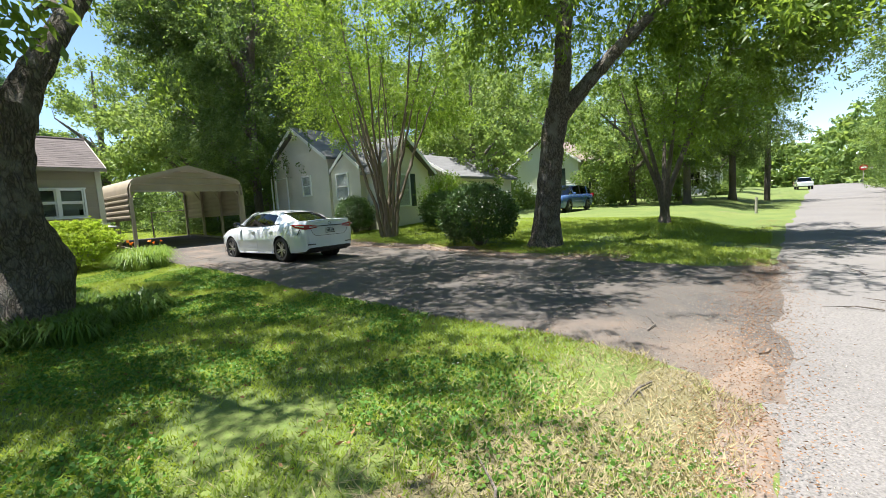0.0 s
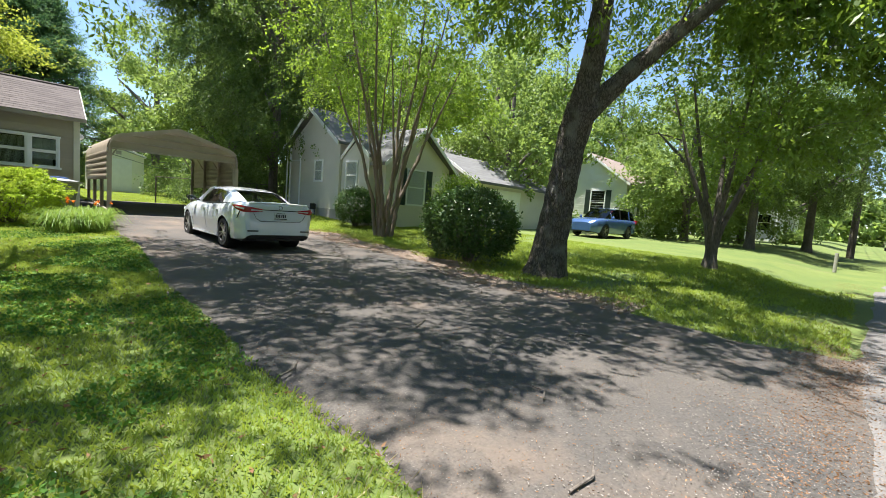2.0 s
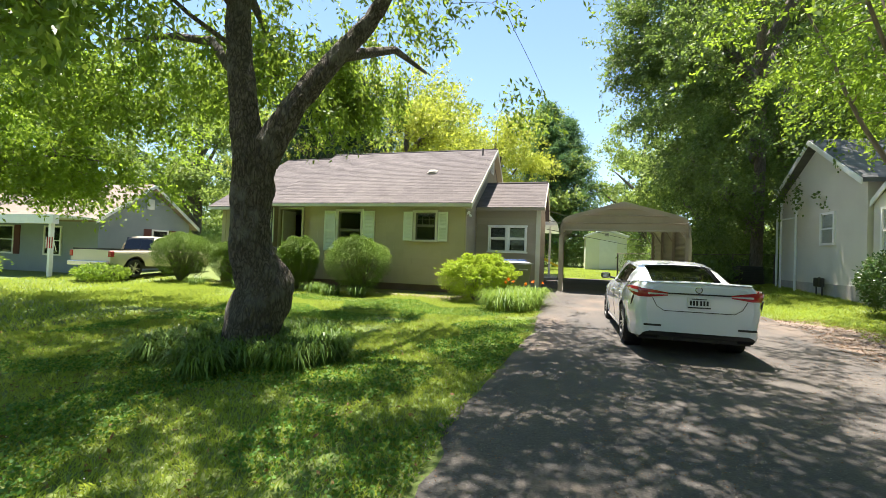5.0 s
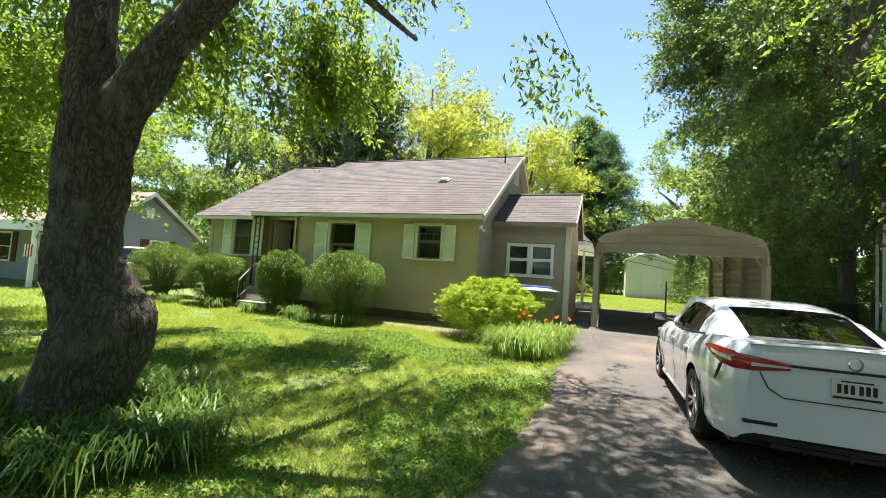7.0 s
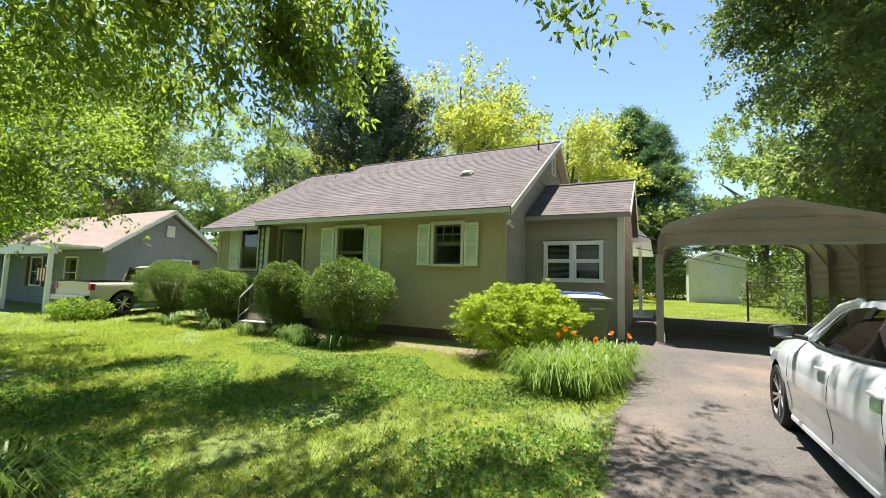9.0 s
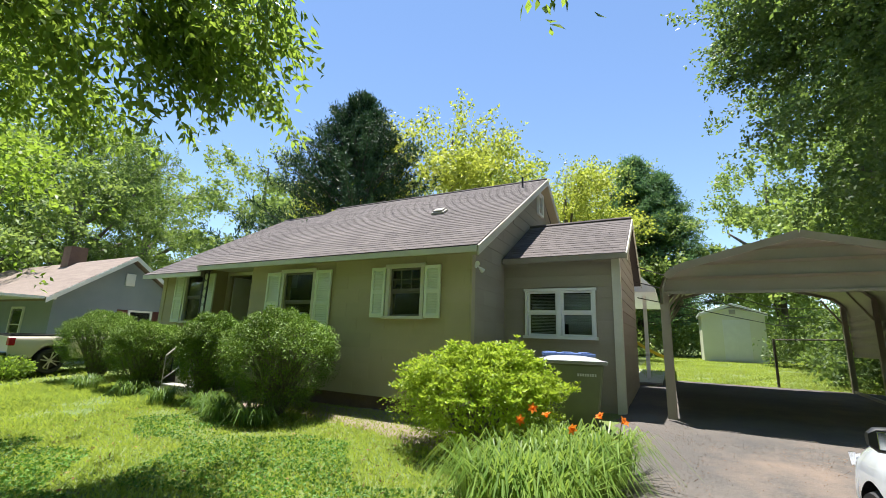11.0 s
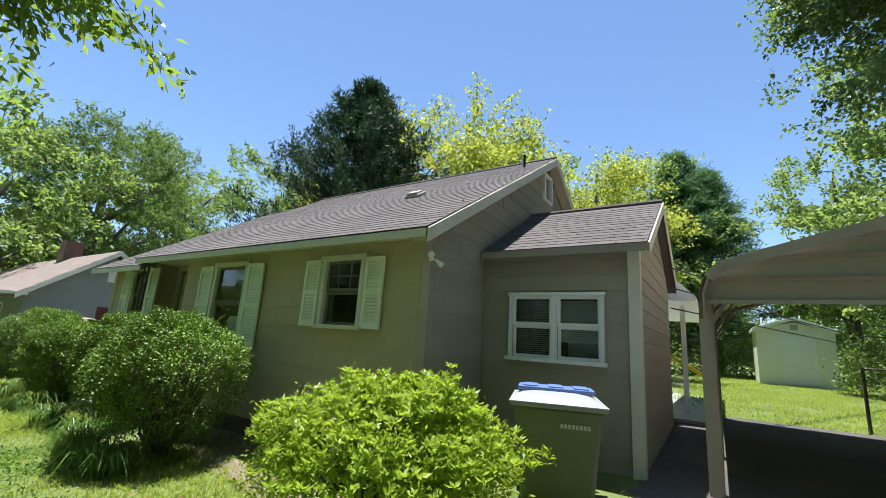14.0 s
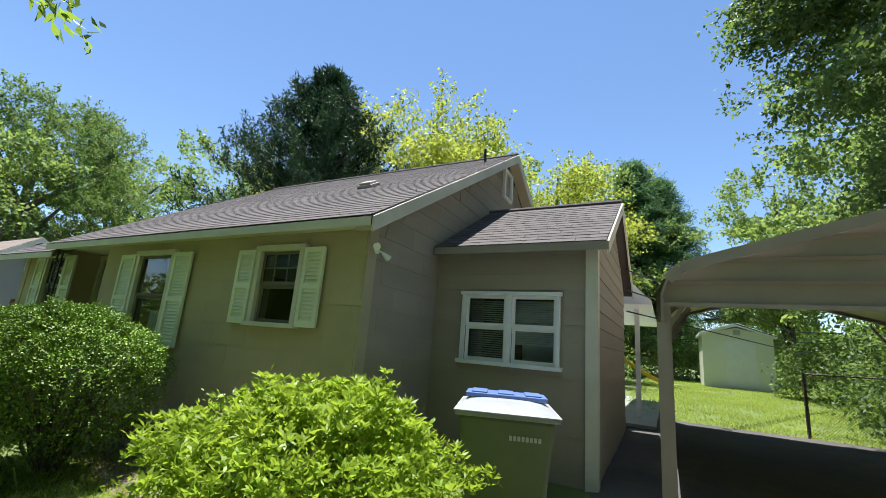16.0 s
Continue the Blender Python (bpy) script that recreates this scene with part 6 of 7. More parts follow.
myrtle = tree("crape_myrtle", (10.75, 10.4, gz(10.75, 10.4) - 0.03), [(0, 0, -0.02, 0.3), (0, 0, 0.12, 0.2)], stems,
    [((0, 0, 7.3), (3.6, 3.6, 2.9), 1.0), ((1.2, -1.6, 4.6), (2.4, 1.8, 0.6), 0.09), ((1.6, 1.8, 4.5), (2.2, 2.2, 0.8), 0.09)],
    rng, M_BARK_SMOOTH, M_MYRTLELEAF, "many-stemmed crape myrtle with smooth tan stems", 1250, 34, 0.4, 0.11, 0.05, 0.3, 420, gap=0.52)
# young tree on the mound
stems = [[(0, 0, 0.3, 0.10), (x * 0.15, y * 0.15, 1.1, 0.075), (x * 0.7, y * 0.7, 2.6, 0.045), (x * 1.2, y * 1.2, 4.4, 0.02)] for x, y in ((1, 0.2), (-0.8, 0.5), (0.1, -1), (-0.3, 1), (0.7, -0.8), (-0.9, -0.5))]
sapling = tree("small_tree", (14.3, 1.9, gz(14.3, 1.9) - 0.03), [(0, 0, 0, 0.2), (0, 0, 0.3, 0.14), (0.02, 0, 0.8, 0.12)], stems,
    [((0, 0, 4.2), (2.9, 2.9, 2.2), 1.0)], rng, M_BARK, M_OAKLEAF, "small airy tree on a grassy mound", 420, 36, 0.45, 0.12, 0.055, 0.5, 200)


# spreading tree on the west lawn, its boughs in layers
stems = []
for k in range(9):
    a = 2 * math.pi * k / 9 + rng.uniform(-0.2, 0.2)
    e, z = rng.uniform(2.6, 3.6), rng.uniform(1.7, 3.2)
    stems.append([(0, 0, z, 0.07), (math.cos(a) * e * 0.4, math.sin(a) * e * 0.4, z + 0.45, 0.05), (math.cos(a) * e * 0.75, math.sin(a) * e * 0.75, z + 0.7, 0.03), (math.cos(a) * e, math.sin(a) * e, z + 0.65, 0.012)])
west_tree = tree("small_tree", (-8.3, 6.7, gz(-8.3, 6.7) - 0.03), [(0, 0, 0, 0.2), (0, 0, 0.4, 0.14), (0.05, 0, 1.6, 0.12), (0, 0.05, 3.4, 0.09), (0, 0, 5.4, 0.04)], stems,
    [((0.3, 0.9, 4.6), (3.7, 3.5, 1.9), 1.0), ((1.4, 2.0, 3.0), (2.6, 2.2, 0.5), 0.2)], rng, M_BARK, M_MYRTLELEAF, "spreading light green tree on the west lawn", 1150, 36, 0.45, 0.12, 0.055, 0.2, 300, gap=0.5)


def broadleaf(name, rng, h, r, leaf_mat, label, lean=0.0, n=620, per=30, low=0.25, size=0.26, crown=None, gap=0.45, clump=0.22, reach=0.75, widest=0.75, thick=1.0):
    """A grown woodland tree, simple enough to stand far off."""
    limbs = []
    for k in range(7):
        a = 2 * math.pi * k / 7 + rng.uniform(-0.3, 0.3)
        z0 = h * rng.uniform(max(low, 0.12), 0.55)
        e = rng.uniform(0.5, 0.85) * r
        limbs.append([(0, 0, z0, 0.016 * h), (math.cos(a) * e * 0.5, math.sin(a) * e * 0.5, z0 + 0.12 * h, 0.010 * h), (math.cos(a) * e, math.sin(a) * e, z0 + 0.22 * h, 0.004 * h)])
    return tree(name, (0, 0, 0), [(0, 0, -0.1, 0.034 * h * thick), (0, 0, 0.05 * h, 0.024 * h * thick), (0.1, 0, 0.4 * h, 0.019 * h * thick), (0, 0.1, 0.75 * h, 0.010 * h), (0, 0, 0.93 * h, 0.004 * h)], limbs,
                crown or [((0, 0, h * (0.5 + low / 2)), (r, r, h * (0.5 - low / 2)), 1.0)], rng, M_BARK, leaf_mat, label, n, per, reach, size, size * 0.6, 0.22, 90, gap=gap, sides=8, clump=clump, widest=widest)


def conifer(name, rng, h, r, mat, label, n=900, dense=1.0, low=0.06, fan=0.55, lift=0.0):
    """Tiers of drooping boughs round one stem, thick with needles."""
    root = thing(name, (0, 0, 0), 0, label, "tree")
    wood = Shape()
    wood.tube([(0, 0, -0.1), (0, 0, h * 0.5), (0, 0, h)], [0.02 * h, 0.012 * h, 0.01], 8)
    cen, out = [], []
    boughs = n // 11
    for i in range(boughs):
        f = ((i + rng.random()) / boughs) ** 0.75
        z = h * (low + (1 - low) * f)
        reach = r * (1 - f) ** 0.8 * rng.uniform(0.72, 1.15) + 0.15
        a = i * 2.399 + rng.normal(scale=0.25)
        rise = rng.uniform(0.0, 0.22) + 0.45 * lift
        for k in range(11):
            u = (0.3 + 0.7 * (k + rng.random()) / 11)
            side = rng.normal(scale=0.16 * reach * (1.08 - u) + 0.04)
            p = np.array([math.cos(a) * reach * u - math.sin(a) * side, math.sin(a) * reach * u + math.cos(a) * side, z + reach * u * rise + rng.normal(scale=0.06)])
            cen.append(p)
            out.append([math.cos(a), math.sin(a), 0.25])
        wood.tube([(0, 0, z), (math.cos(a) * reach * 0.5, math.sin(a) * reach * 0.5, z + reach * 0.5 * rise), (math.cos(a) * reach * 0.95, math.sin(a) * reach * 0.95, z + reach * rise)], [0.05, 0.03, 0.008], 5, cap=False)
    part("trunk", wood, M_BARK, root, soft=60)
    q = sprigs(np.array(cen), np.array(out) + np.array([0, 0, lift]), rng, int(34 * dense), fan, 0.24, 0.05, 0.15 - lift)
    part("crown", quads_mesh("crown", q), mat, root)
    return root


def plant_at(ob, x, y, turn=0.0, size=1.0, first=[], sink=0.0):
    """Moves the pattern to its first place, then makes copies."""
    m = pose(x, y, gz(x, y) - sink, 0, 0, turn)
    if ob not in first:
        first.append(ob)
        ob.matrix_basis = m
        c = ob
    else:
        c = copy_thing(ob, m)
    c.scale = (size, size, size)
    return c


cedar = conifer("cedar_tree", rng, 13.2, 6.6, M_NEEDLE, "tall dark green cedar behind the house", 2500, 1.0, fan=0.34, lift=0.6)
plant_at(cedar, -8.6, 22.5, 0, 0.93)
pine = conifer("pine_tree", rng, 11.5, 4.3, M_PINE, "blue-green pine at the back of the yard", 1500, 0.9, fan=0.5)
plant_at(pine, 2.2, 44.0, 0, 1.36)
plant_at(pine, 4.1, 45.5, 80, 1.27)
yellow = broadleaf("yellow_green_tree", rng, 13.0, 4.2, M_YELLOWLEAF, "airy yellow-green tree behind the house", n=1050, per=28, low=0.25, size=0.2)
plant_at(yellow, -5.9, 27.0, 0, 1.0)
plant_at(yellow, -1.0, 33.0, 70, 0.9)
plant_at(yellow, -13.0, 27.0, 140, 0.8)
wood_a = broadleaf("broadleaf_tree", rng, 15.0, 5.0, M_FARLEAF, "tall leafy woodland tree", n=900, per=30, low=0.06)
wood_b = broadleaf("broadleaf_tree", rng, 12.0, 4.4, M_FARLEAF, "round leafy woodland tree", n=760, per=30, low=0.04)
side_tree = broadleaf("broadleaf_tree", rng, 15.5, 5.0, M_SIDELEAF, "large leafy tree beside the carport", n=4700, per=34, low=0.1, size=0.115, gap=0.43, clump=0.3, reach=0.4, widest=0.6, thick=0.55,
                      crown=[((0, 0, 8.5), (5.0, 5.0, 7.0), 1.0), ((-2.9, -0.6, 8.8), (2.4, 2.2, 3.0), 0.2)])
west_wood = broadleaf("broadleaf_tree", rng, 13.0, 5.2, M_SIDELEAF, "dense dark green tree beyond the blue house", n=2600, per=34, low=0.06, size=0.14, gap=0.42, clump=0.3, reach=0.42, widest=0.55)
plant_at(west_wood, -32.0, 20.5, 20, 1.26)
plant_at(side_tree, 11.4, 20.8, 0, 1.08)
plant_at(side_tree, 15.5, 27.0, 130, 1.0)
for x, y, t, k in ((13.5, 33, 0, 1.0), (11.5, 47, 50, 1.0), (0.5, 44, 90, 1.0), (-8, 40, 20, 1.1), (-18, 36, 60, 1.1), (19, 30, 200, 1.1), (25, 27, 10, 1.0), (33, 24, 60, 1.1), (41, 22, 100, 1.1), (18, 40, 100, 1.15), (30, 36, 140, 1.2), (-30, 34, 80, 1.2), (46, 30, 30, 1.3), (60, 24, 0, 1.2), (-42, 30, 10, 1.25)):
    plant_at(wood_a, x, y, t, k)
for x, y, t, k in ((-19, 30, 40, 0.85), (-26, 14, 70, 1.0), (-30, 6, 0, 1.0), (22, 14, 100, 0.8), (29, 6.5, 30, 0.75), (36, 5, 60, 0.7), (44, 9, 0, 0.9), (56, 5, 40, 0.9), (52, 14, 80, 1.0), (7, -14, 0, 1.1), (-2, -14, 70, 1.0), (-12, -14, 30, 1.0), (-22, -13, 0, 1.0), (75, 6, 0, 1.0), (90, -16, 0, 1.2), (110, 20, 0, 1.3), (70, 30, 0, 1.3), (90, 26, 20, 1.3)):
    plant_at(wood_b, x, y, t, k)


roadside = broadleaf("broadleaf_tree", rng, 15.0, 6.0, M_SIDELEAF, "tall dark leafy tree overhanging the road", n=1900, per=34, low=0.3, size=0.17, gap=0.44)
for x, y, t, k in ((29.0, 3.4, 30, 0.6), (36, 1.6, 150, 0.66), (13.5, -12.2, 0, 1.15), (20, -11.6, 70, 1.2), (27, -11.8, 200, 1.2), (35, -12.4, 20, 1.15), (44, -13.2, 120, 1.1), (54, -15, 60, 1.1), (66, -16.5, 0, 1.1), (82, -18, 40, 1.1)):
    plant_at(roadside, x, y, t, k)


for x, y, h in ((17.0, -11.2, 15), (18.6, -12.4, 16), (23.5, -12.0, 15), (30.5, -12.6, 16)):
    tall = thing("bare_pine", (x, y, gz(x, y) - 0.1), 0, "tall straight bare pine trunk across the road", "tree", "pines across the road")
    s = Shape()
    s.tube([(0, 0, 0), (0.05, 0, h * 0.3), (-0.05, 0.06, h * 0.7), (0, 0, h)], [0.24, 0.19, 0.16, 0.08], 12)
    part("trunk", s, M_TRUNK, tall, soft=60)


# ---- things round the house ----
# front steps, stoop, rails, porch post
steps = thing("front_steps", (-4.6, 13.4, 0.5), 0, "worn concrete front steps with a stoop", "steps")
for k, (y0, z1) in enumerate(((12.95, 0.70), (13.2, 0.88), (13.45, 1.05))):
    s = Shape()
    s.box(-5.1, -4.05, y0, 13.45 if k < 2 else 14.45, 0.40, z1)
    part("stoop" if k == 2 else "step", s, M_CONCRETE, steps, here=True, bevel=0.015)
s = Shape()
s.box(-5.6, -5.1, 13.5, 14.45, 0.40, 1.05)
part("stoop_side", s, M_CONCRETE, steps, here=True)
for x in (-5.12, -4.02):
    rail = thing("stair_rail", (x, 13.2, 0.6), 0, "thin pale iron stair rail", "railing", "rails at the steps")
    s = Shape()
    s.tube([(x, 12.95, 1.25), (x, 13.5, 1.75), (x, 14.0, 1.78)], 0.018, 6)
    part("handrail", s, M_CONCRETE, rail, here=True)
    s = Shape()
    s.tube([(x, 12.95, 0.78), (x, 13.5, 1.18), (x, 14.0, 1.2)], 0.012, 6)
    part("lower_rail", s, M_CONCRETE, rail, here=True)
    for k in range(8):
        y = 12.95 + k * 0.15
        zt = 1.25 + min(1, max(0, (y - 12.95) / 0.55)) * 0.5
        s = Shape()
        s.bar((x, y, zt - (0.75 if k in (0, 4, 7) else 0.5)), (x, y, zt), 0.014, 0.014)
        part("baluster", s, M_IRON if k % 2 else M_CONCRETE, rail, here=True)
post = thing("porch_post", (-5.42, 13.75, 0.95), 0, "black wrought iron scroll porch post", "post")
for dx in (-0.09, 0.09):
    s = Shape()
    s.bar((-5.42 + dx, 13.75, 0.95), (-5.42 + dx, 13.75, 3.17), 0.025, 0.025)
    part("upright", s, M_IRON, post, here=True)
for k in range(11):
    s = Shape()
    z = 1.05 + k * 0.19
    sg = 1 if k % 2 else -1
    s.tube([(-5.42 + sg * 0.08 * math.cos(a), 13.75, z + 0.095 + 0.095 * math.sin(a) * 0.95) for a in np.linspace(-1.5, 4.2, 12)], 0.009, 5)
    part("scroll", s, M_IRON, post, here=True)
s = Shape()
s.box(-5.6, -5.1, 13.6, 14.0, 0.42, 0.95)
part("pedestal", s, M_BRICK, steps, here=True)

# floodlight under the east eave
lamp = thing("floodlight", (1.43, 13.95, 3.0), 0, "twin white floodlights on the corner of the house", "light")
s = Shape()
s.lathe([(0.001, 0), (0.05, 0.0), (0.05, 0.025), (0.001, 0.03)], 14, "x", (0, 0, 0))
part("base", s, M_WHITE, lamp, soft=40)
for dy, dz in ((-0.10, 0.05), (0.12, -0.06)):
    s = Shape()
    s.tube([(0.03, 0, 0), (0.07, dy * 0.6, dz * 0.4)], 0.012, 6)
    s.tube([(0.06, dy * 0.6, dz * 0.4), (0.09, dy, dz), (0.11, dy * 1.4, dz - 0.03)], [0.022, 0.04, 0.055], 12)
    part("lamp_head", s, M_WHITE, lamp, soft=40)

# wheeled bin
M_BINGREEN = surface("faded_green_plastic", (0.13, 0.15, 0.085), (0.155, 0.175, 0.10), 3, 80, 0.5, bump=0.05, fine_mix=0.1)
M_BINGREY = surface("pale_grey_plastic", (0.30, 0.31, 0.32), (0.38, 0.39, 0.40), 3, 60, 0.45, bump=0.05)
M_BINBLUE = surface("blue_plastic", (0.10, 0.17, 0.42), (0.13, 0.21, 0.48), 3, 60, 0.4, bump=0.03)
M_LABEL = surface("white_stencil", (0.6, 0.6, 0.58), (0.65, 0.65, 0.62), 5, 60, 0.7, bump=0.0)
bin_ = thing("wheeled_bin", (2.86, 14.25, gz(2.86, 14.25)), 20, "faded green wheeled bin with grey and blue lid", "bin")
s = Shape()
s.add([(-0.25, -0.27, 0.05), (0.25, -0.27, 0.05), (0.25, 0.22, 0.05), (-0.25, 0.22, 0.05), (-0.31, -0.38, 0.86), (0.31, -0.38, 0.86), (0.31, 0.33, 0.86), (-0.31, 0.33, 0.86)],
      ((0, 3, 2, 1), (4, 5, 6, 7), (0, 1, 5, 4), (1, 2, 6, 5), (2, 3, 7, 6), (3, 0, 4, 7)))
part("tub", s, M_BINGREEN, bin_, bevel=0.03)
s = Shape()
s.box(-0.335, 0.335, -0.41, 0.35, 0.855, 0.89)
part("rim", s, M_BINGREY, bin_, bevel=0.012)
s = Shape()
s.sheet([[(x, y, 0.895 + 0.06 * (1 - (x / 0.34) ** 4) * (1 - ((y + 0.03) / 0.40) ** 4)) for x in np.linspace(-0.34, 0.34, 9)] for y in np.linspace(-0.43, 0.36, 9)])
s.box(-0.34, 0.34, -0.43, 0.36, 0.885, 0.9)
part("lid", s, M_BINGREY, bin_, "pale grey bin lid", soft=40)
s = Shape()
s.box(-0.30, 0.30, 0.02, 0.34, 0.945, 0.985)
for x in (-0.2, 0.0, 0.2):
    s.box(x - 0.06, x + 0.06, 0.05, 0.30, 0.985, 0.998)
part("lid_flap", s, M_BINBLUE, bin_, "blue folded-back lid flap", bevel=0.012)
s = Shape()
s.tube([(-0.28, 0.42, 0.93), (0.28, 0.42, 0.93)], 0.018, 8)
part("handle", s, M_BINBLUE, bin_)
for x in (-0.27, 0.27):
    s = Shape()
    s.lathe([(0.001, -0.03), (0.12, -0.03), (0.12, 0.03), (0.001, 0.03)], 18, "x", (x, 0.26, 0.12))
    part("wheel", s, M_BLACK, bin_, soft=40)
s = Shape()
for k in range(8):
    s.box(0.02 + k * 0.026, 0.038 + k * 0.026, -0.372, -0.366, 0.70, 0.735)
part("stencil_bars", s, M_LABEL, bin_)

lamp.scale = (0.75, 0.75, 0.75)
bin_.scale = (1.25, 1.25, 1.02)
# back porch: deck, post, sloping roof
deck = thing("back_porch", (2.9, 20.6, gz(2.9, 20.6)), 0, "grey deck with a white post and porch roof", "porch")
for k in range(14):
    s = Shape()
    s.box(1.5, 3.95, 19.1 + k * 0.56, 19.1 + k * 0.56 + 0.55, 0.92, 0.97)
    part("deck_board", s, M_BINGREY, deck, here=True)
s = Shape()
s.box(1.55, 3.9, 19.12, 26.8, 0.6, 0.92)
part("deck_frame", s, M_CONCRETE, deck, here=True)
for y in (20.2,):
    s = Shape()
    s.box(3.58, 3.67, y, y + 0.09, 0.97, 3.4)
    part("post", s, M_WHITE, deck, here=True)
s = Shape()
s.prism([(2.9, 3.15), (3.93, 3.12), (3.93, 3.2), (2.9, 4.25)], 19.3, 25.0, "y")
part("porch_roof", s, M_WHITE, deck, here=True)

# yellow slide in the back yard
slide = thing("slide", (3.0, 31.5, gz(3.0, 31.5)), 0, "yellow plastic slide on a play frame", "slide")
M_YELLOW = surface("yellow_plastic", (0.72, 0.45, 0.03), (0.78, 0.5, 0.05), 3, 60, 0.45, bump=0.02)
rows = []
for f in np.linspace(0, 1, 9):
    x, z = -0.9 + 2.0 * (1 - f), 0.12 + 1.1 * (1 - f) ** 1.3
    rows.append([(-x + 0.2, -0.25, z + 0.12), (-x + 0.2, -0.2, z), (-x + 0.2, 0.2, z), (-x + 0.2, 0.25, z + 0.12)])
s = Shape()
s.sheet(rows)
s.sheet([[(x, y, z - 0.03) for x, y, z in r] for r in rows])
part("chute", s, M_YELLOW, slide, soft=50)
for x, y in ((-1.0, -0.3), (-1.0, 0.3), (1.0, -0.35), (1.0, 0.35)):
    s = Shape()
    s.bar((x, y, 0), (x, y, 1.9 if x > 0 else 0.9), 0.07, 0.07)
    part("leg", s, M_BARK, slide)

# chain link fence with a few posts at the back
fence = thing("wire_fence", (8.5, 20.8, gz(8.5, 20.8)), 0, "rusty chain link fence overgrown with vines", "fence")
for k in range(5):
    x = 6.4 + k * 1.4
    s = Shape()
    s.tube([(x, 20.75, gz(x, 20.75)), (x, 20.75, gz(x, 20.75) + 1.15)], 0.03, 8)
    part("fence_post", s, M_BARK, fence, here=True)
s = Shape()
s.tube([(6.4, 20.75, gz(6.4, 20.75) + 1.13), (12.3, 20.75, gz(12.3, 20.75) + 1.13)], 0.018, 6)
part("top_rail", s, M_BARK, fence, here=True)
s = Shape()
for k in range(112):
    x = 6.4 + k * 0.05
    z = gz(x, 20.75)
    for d in (-1, 1):
        x2 = min(12.3, max(6.4, x + d * 1.1))
        s.bar((x, 20.75, z + 0.02), (x2, 20.75, z + 0.02 + abs(x2 - x)), 0.003, 0.003)
part("wire_mesh", s, M_IRON, fence, here=True)["kind"] = "stuff"

# road sign, posts, utility pole
sign = thing("stop_sign", (78, -9.8, gz(78, -9.8)), 0, "red eight-sided road sign on a post", "sign")
s = Shape()
s.tube([(0, 0, 0), (0, 0, 2.4)], 0.04, 8)
part("sign_post", s, M_CONCRETE, sign)
s = Shape()
s.prism([(0.42 * math.cos(math.pi / 8 + k * math.pi / 4), 2.3 + 0.42 * math.sin(math.pi / 8 + k * math.pi / 4)) for k in range(8)], -0.06, -0.04, "x")
part("sign_plate", s, M_RED, sign)
s = Shape()
s.box(-0.066, -0.062, -0.28, 0.28, 2.2, 2.4)
part("lettering_bar", s, M_WHITE, sign)
pole = thing("utility_pole", (40, -0.3, gz(40, -0.3)), 0, "weathered wooden utility pole", "pole")
s = Shape()
s.tube([(0, 0, -0.1), (0, 0, 10.5)], [0.2, 0.14], 12)
part("shaft", s, M_BARK, pole, soft=50)
s = Shape()
s.box(-0.06, 0.06, -1.1, 1.1, 9.6, 9.72)
part("cross_arm", s, M_BARK, pole)
for k, y in enumerate((-0.6, -0.15, 0.5)):
    cable = thing("overhead_cable", (40, -0.3 + y, gz(40, -0.3) + 9.7), 0, "thin black overhead cable", "cable", "overhead cables")
    s = Shape()
    s.tube([(x, 0, -0.5 + 0.0009 * (x - 25) ** 2) for x in np.linspace(0, 50, 12)], 0.02, 5)
    part("wire", s, M_BLACK, cable)
marker = thing("marker_post", (24.5, -0.1, gz(24.5, -0.1)), 0, "short pale marker post on the verge", "post")
s = Shape()
s.tube([(0, 0, 0), (0, 0, 0.75)], 0.06, 10)
part("shaft", s, M_CONCRETE, marker)
service = thing("overhead_cable", (3.6, 18.0, 3.15), 0, "thin black service cables behind the addition", "cable")
for k in range(3):
    s = Shape()
    s.tube([(0, 0, 0.35 * k - 0.3), (4, 9, 0.3 * k - 0.45), (9, 20, 0.5 * k)], 0.012, 5)
    part("wire", s, M_BLACK, service)


# ---- shrubs, flowers, grass ----
rng = np.random.default_rng(77)


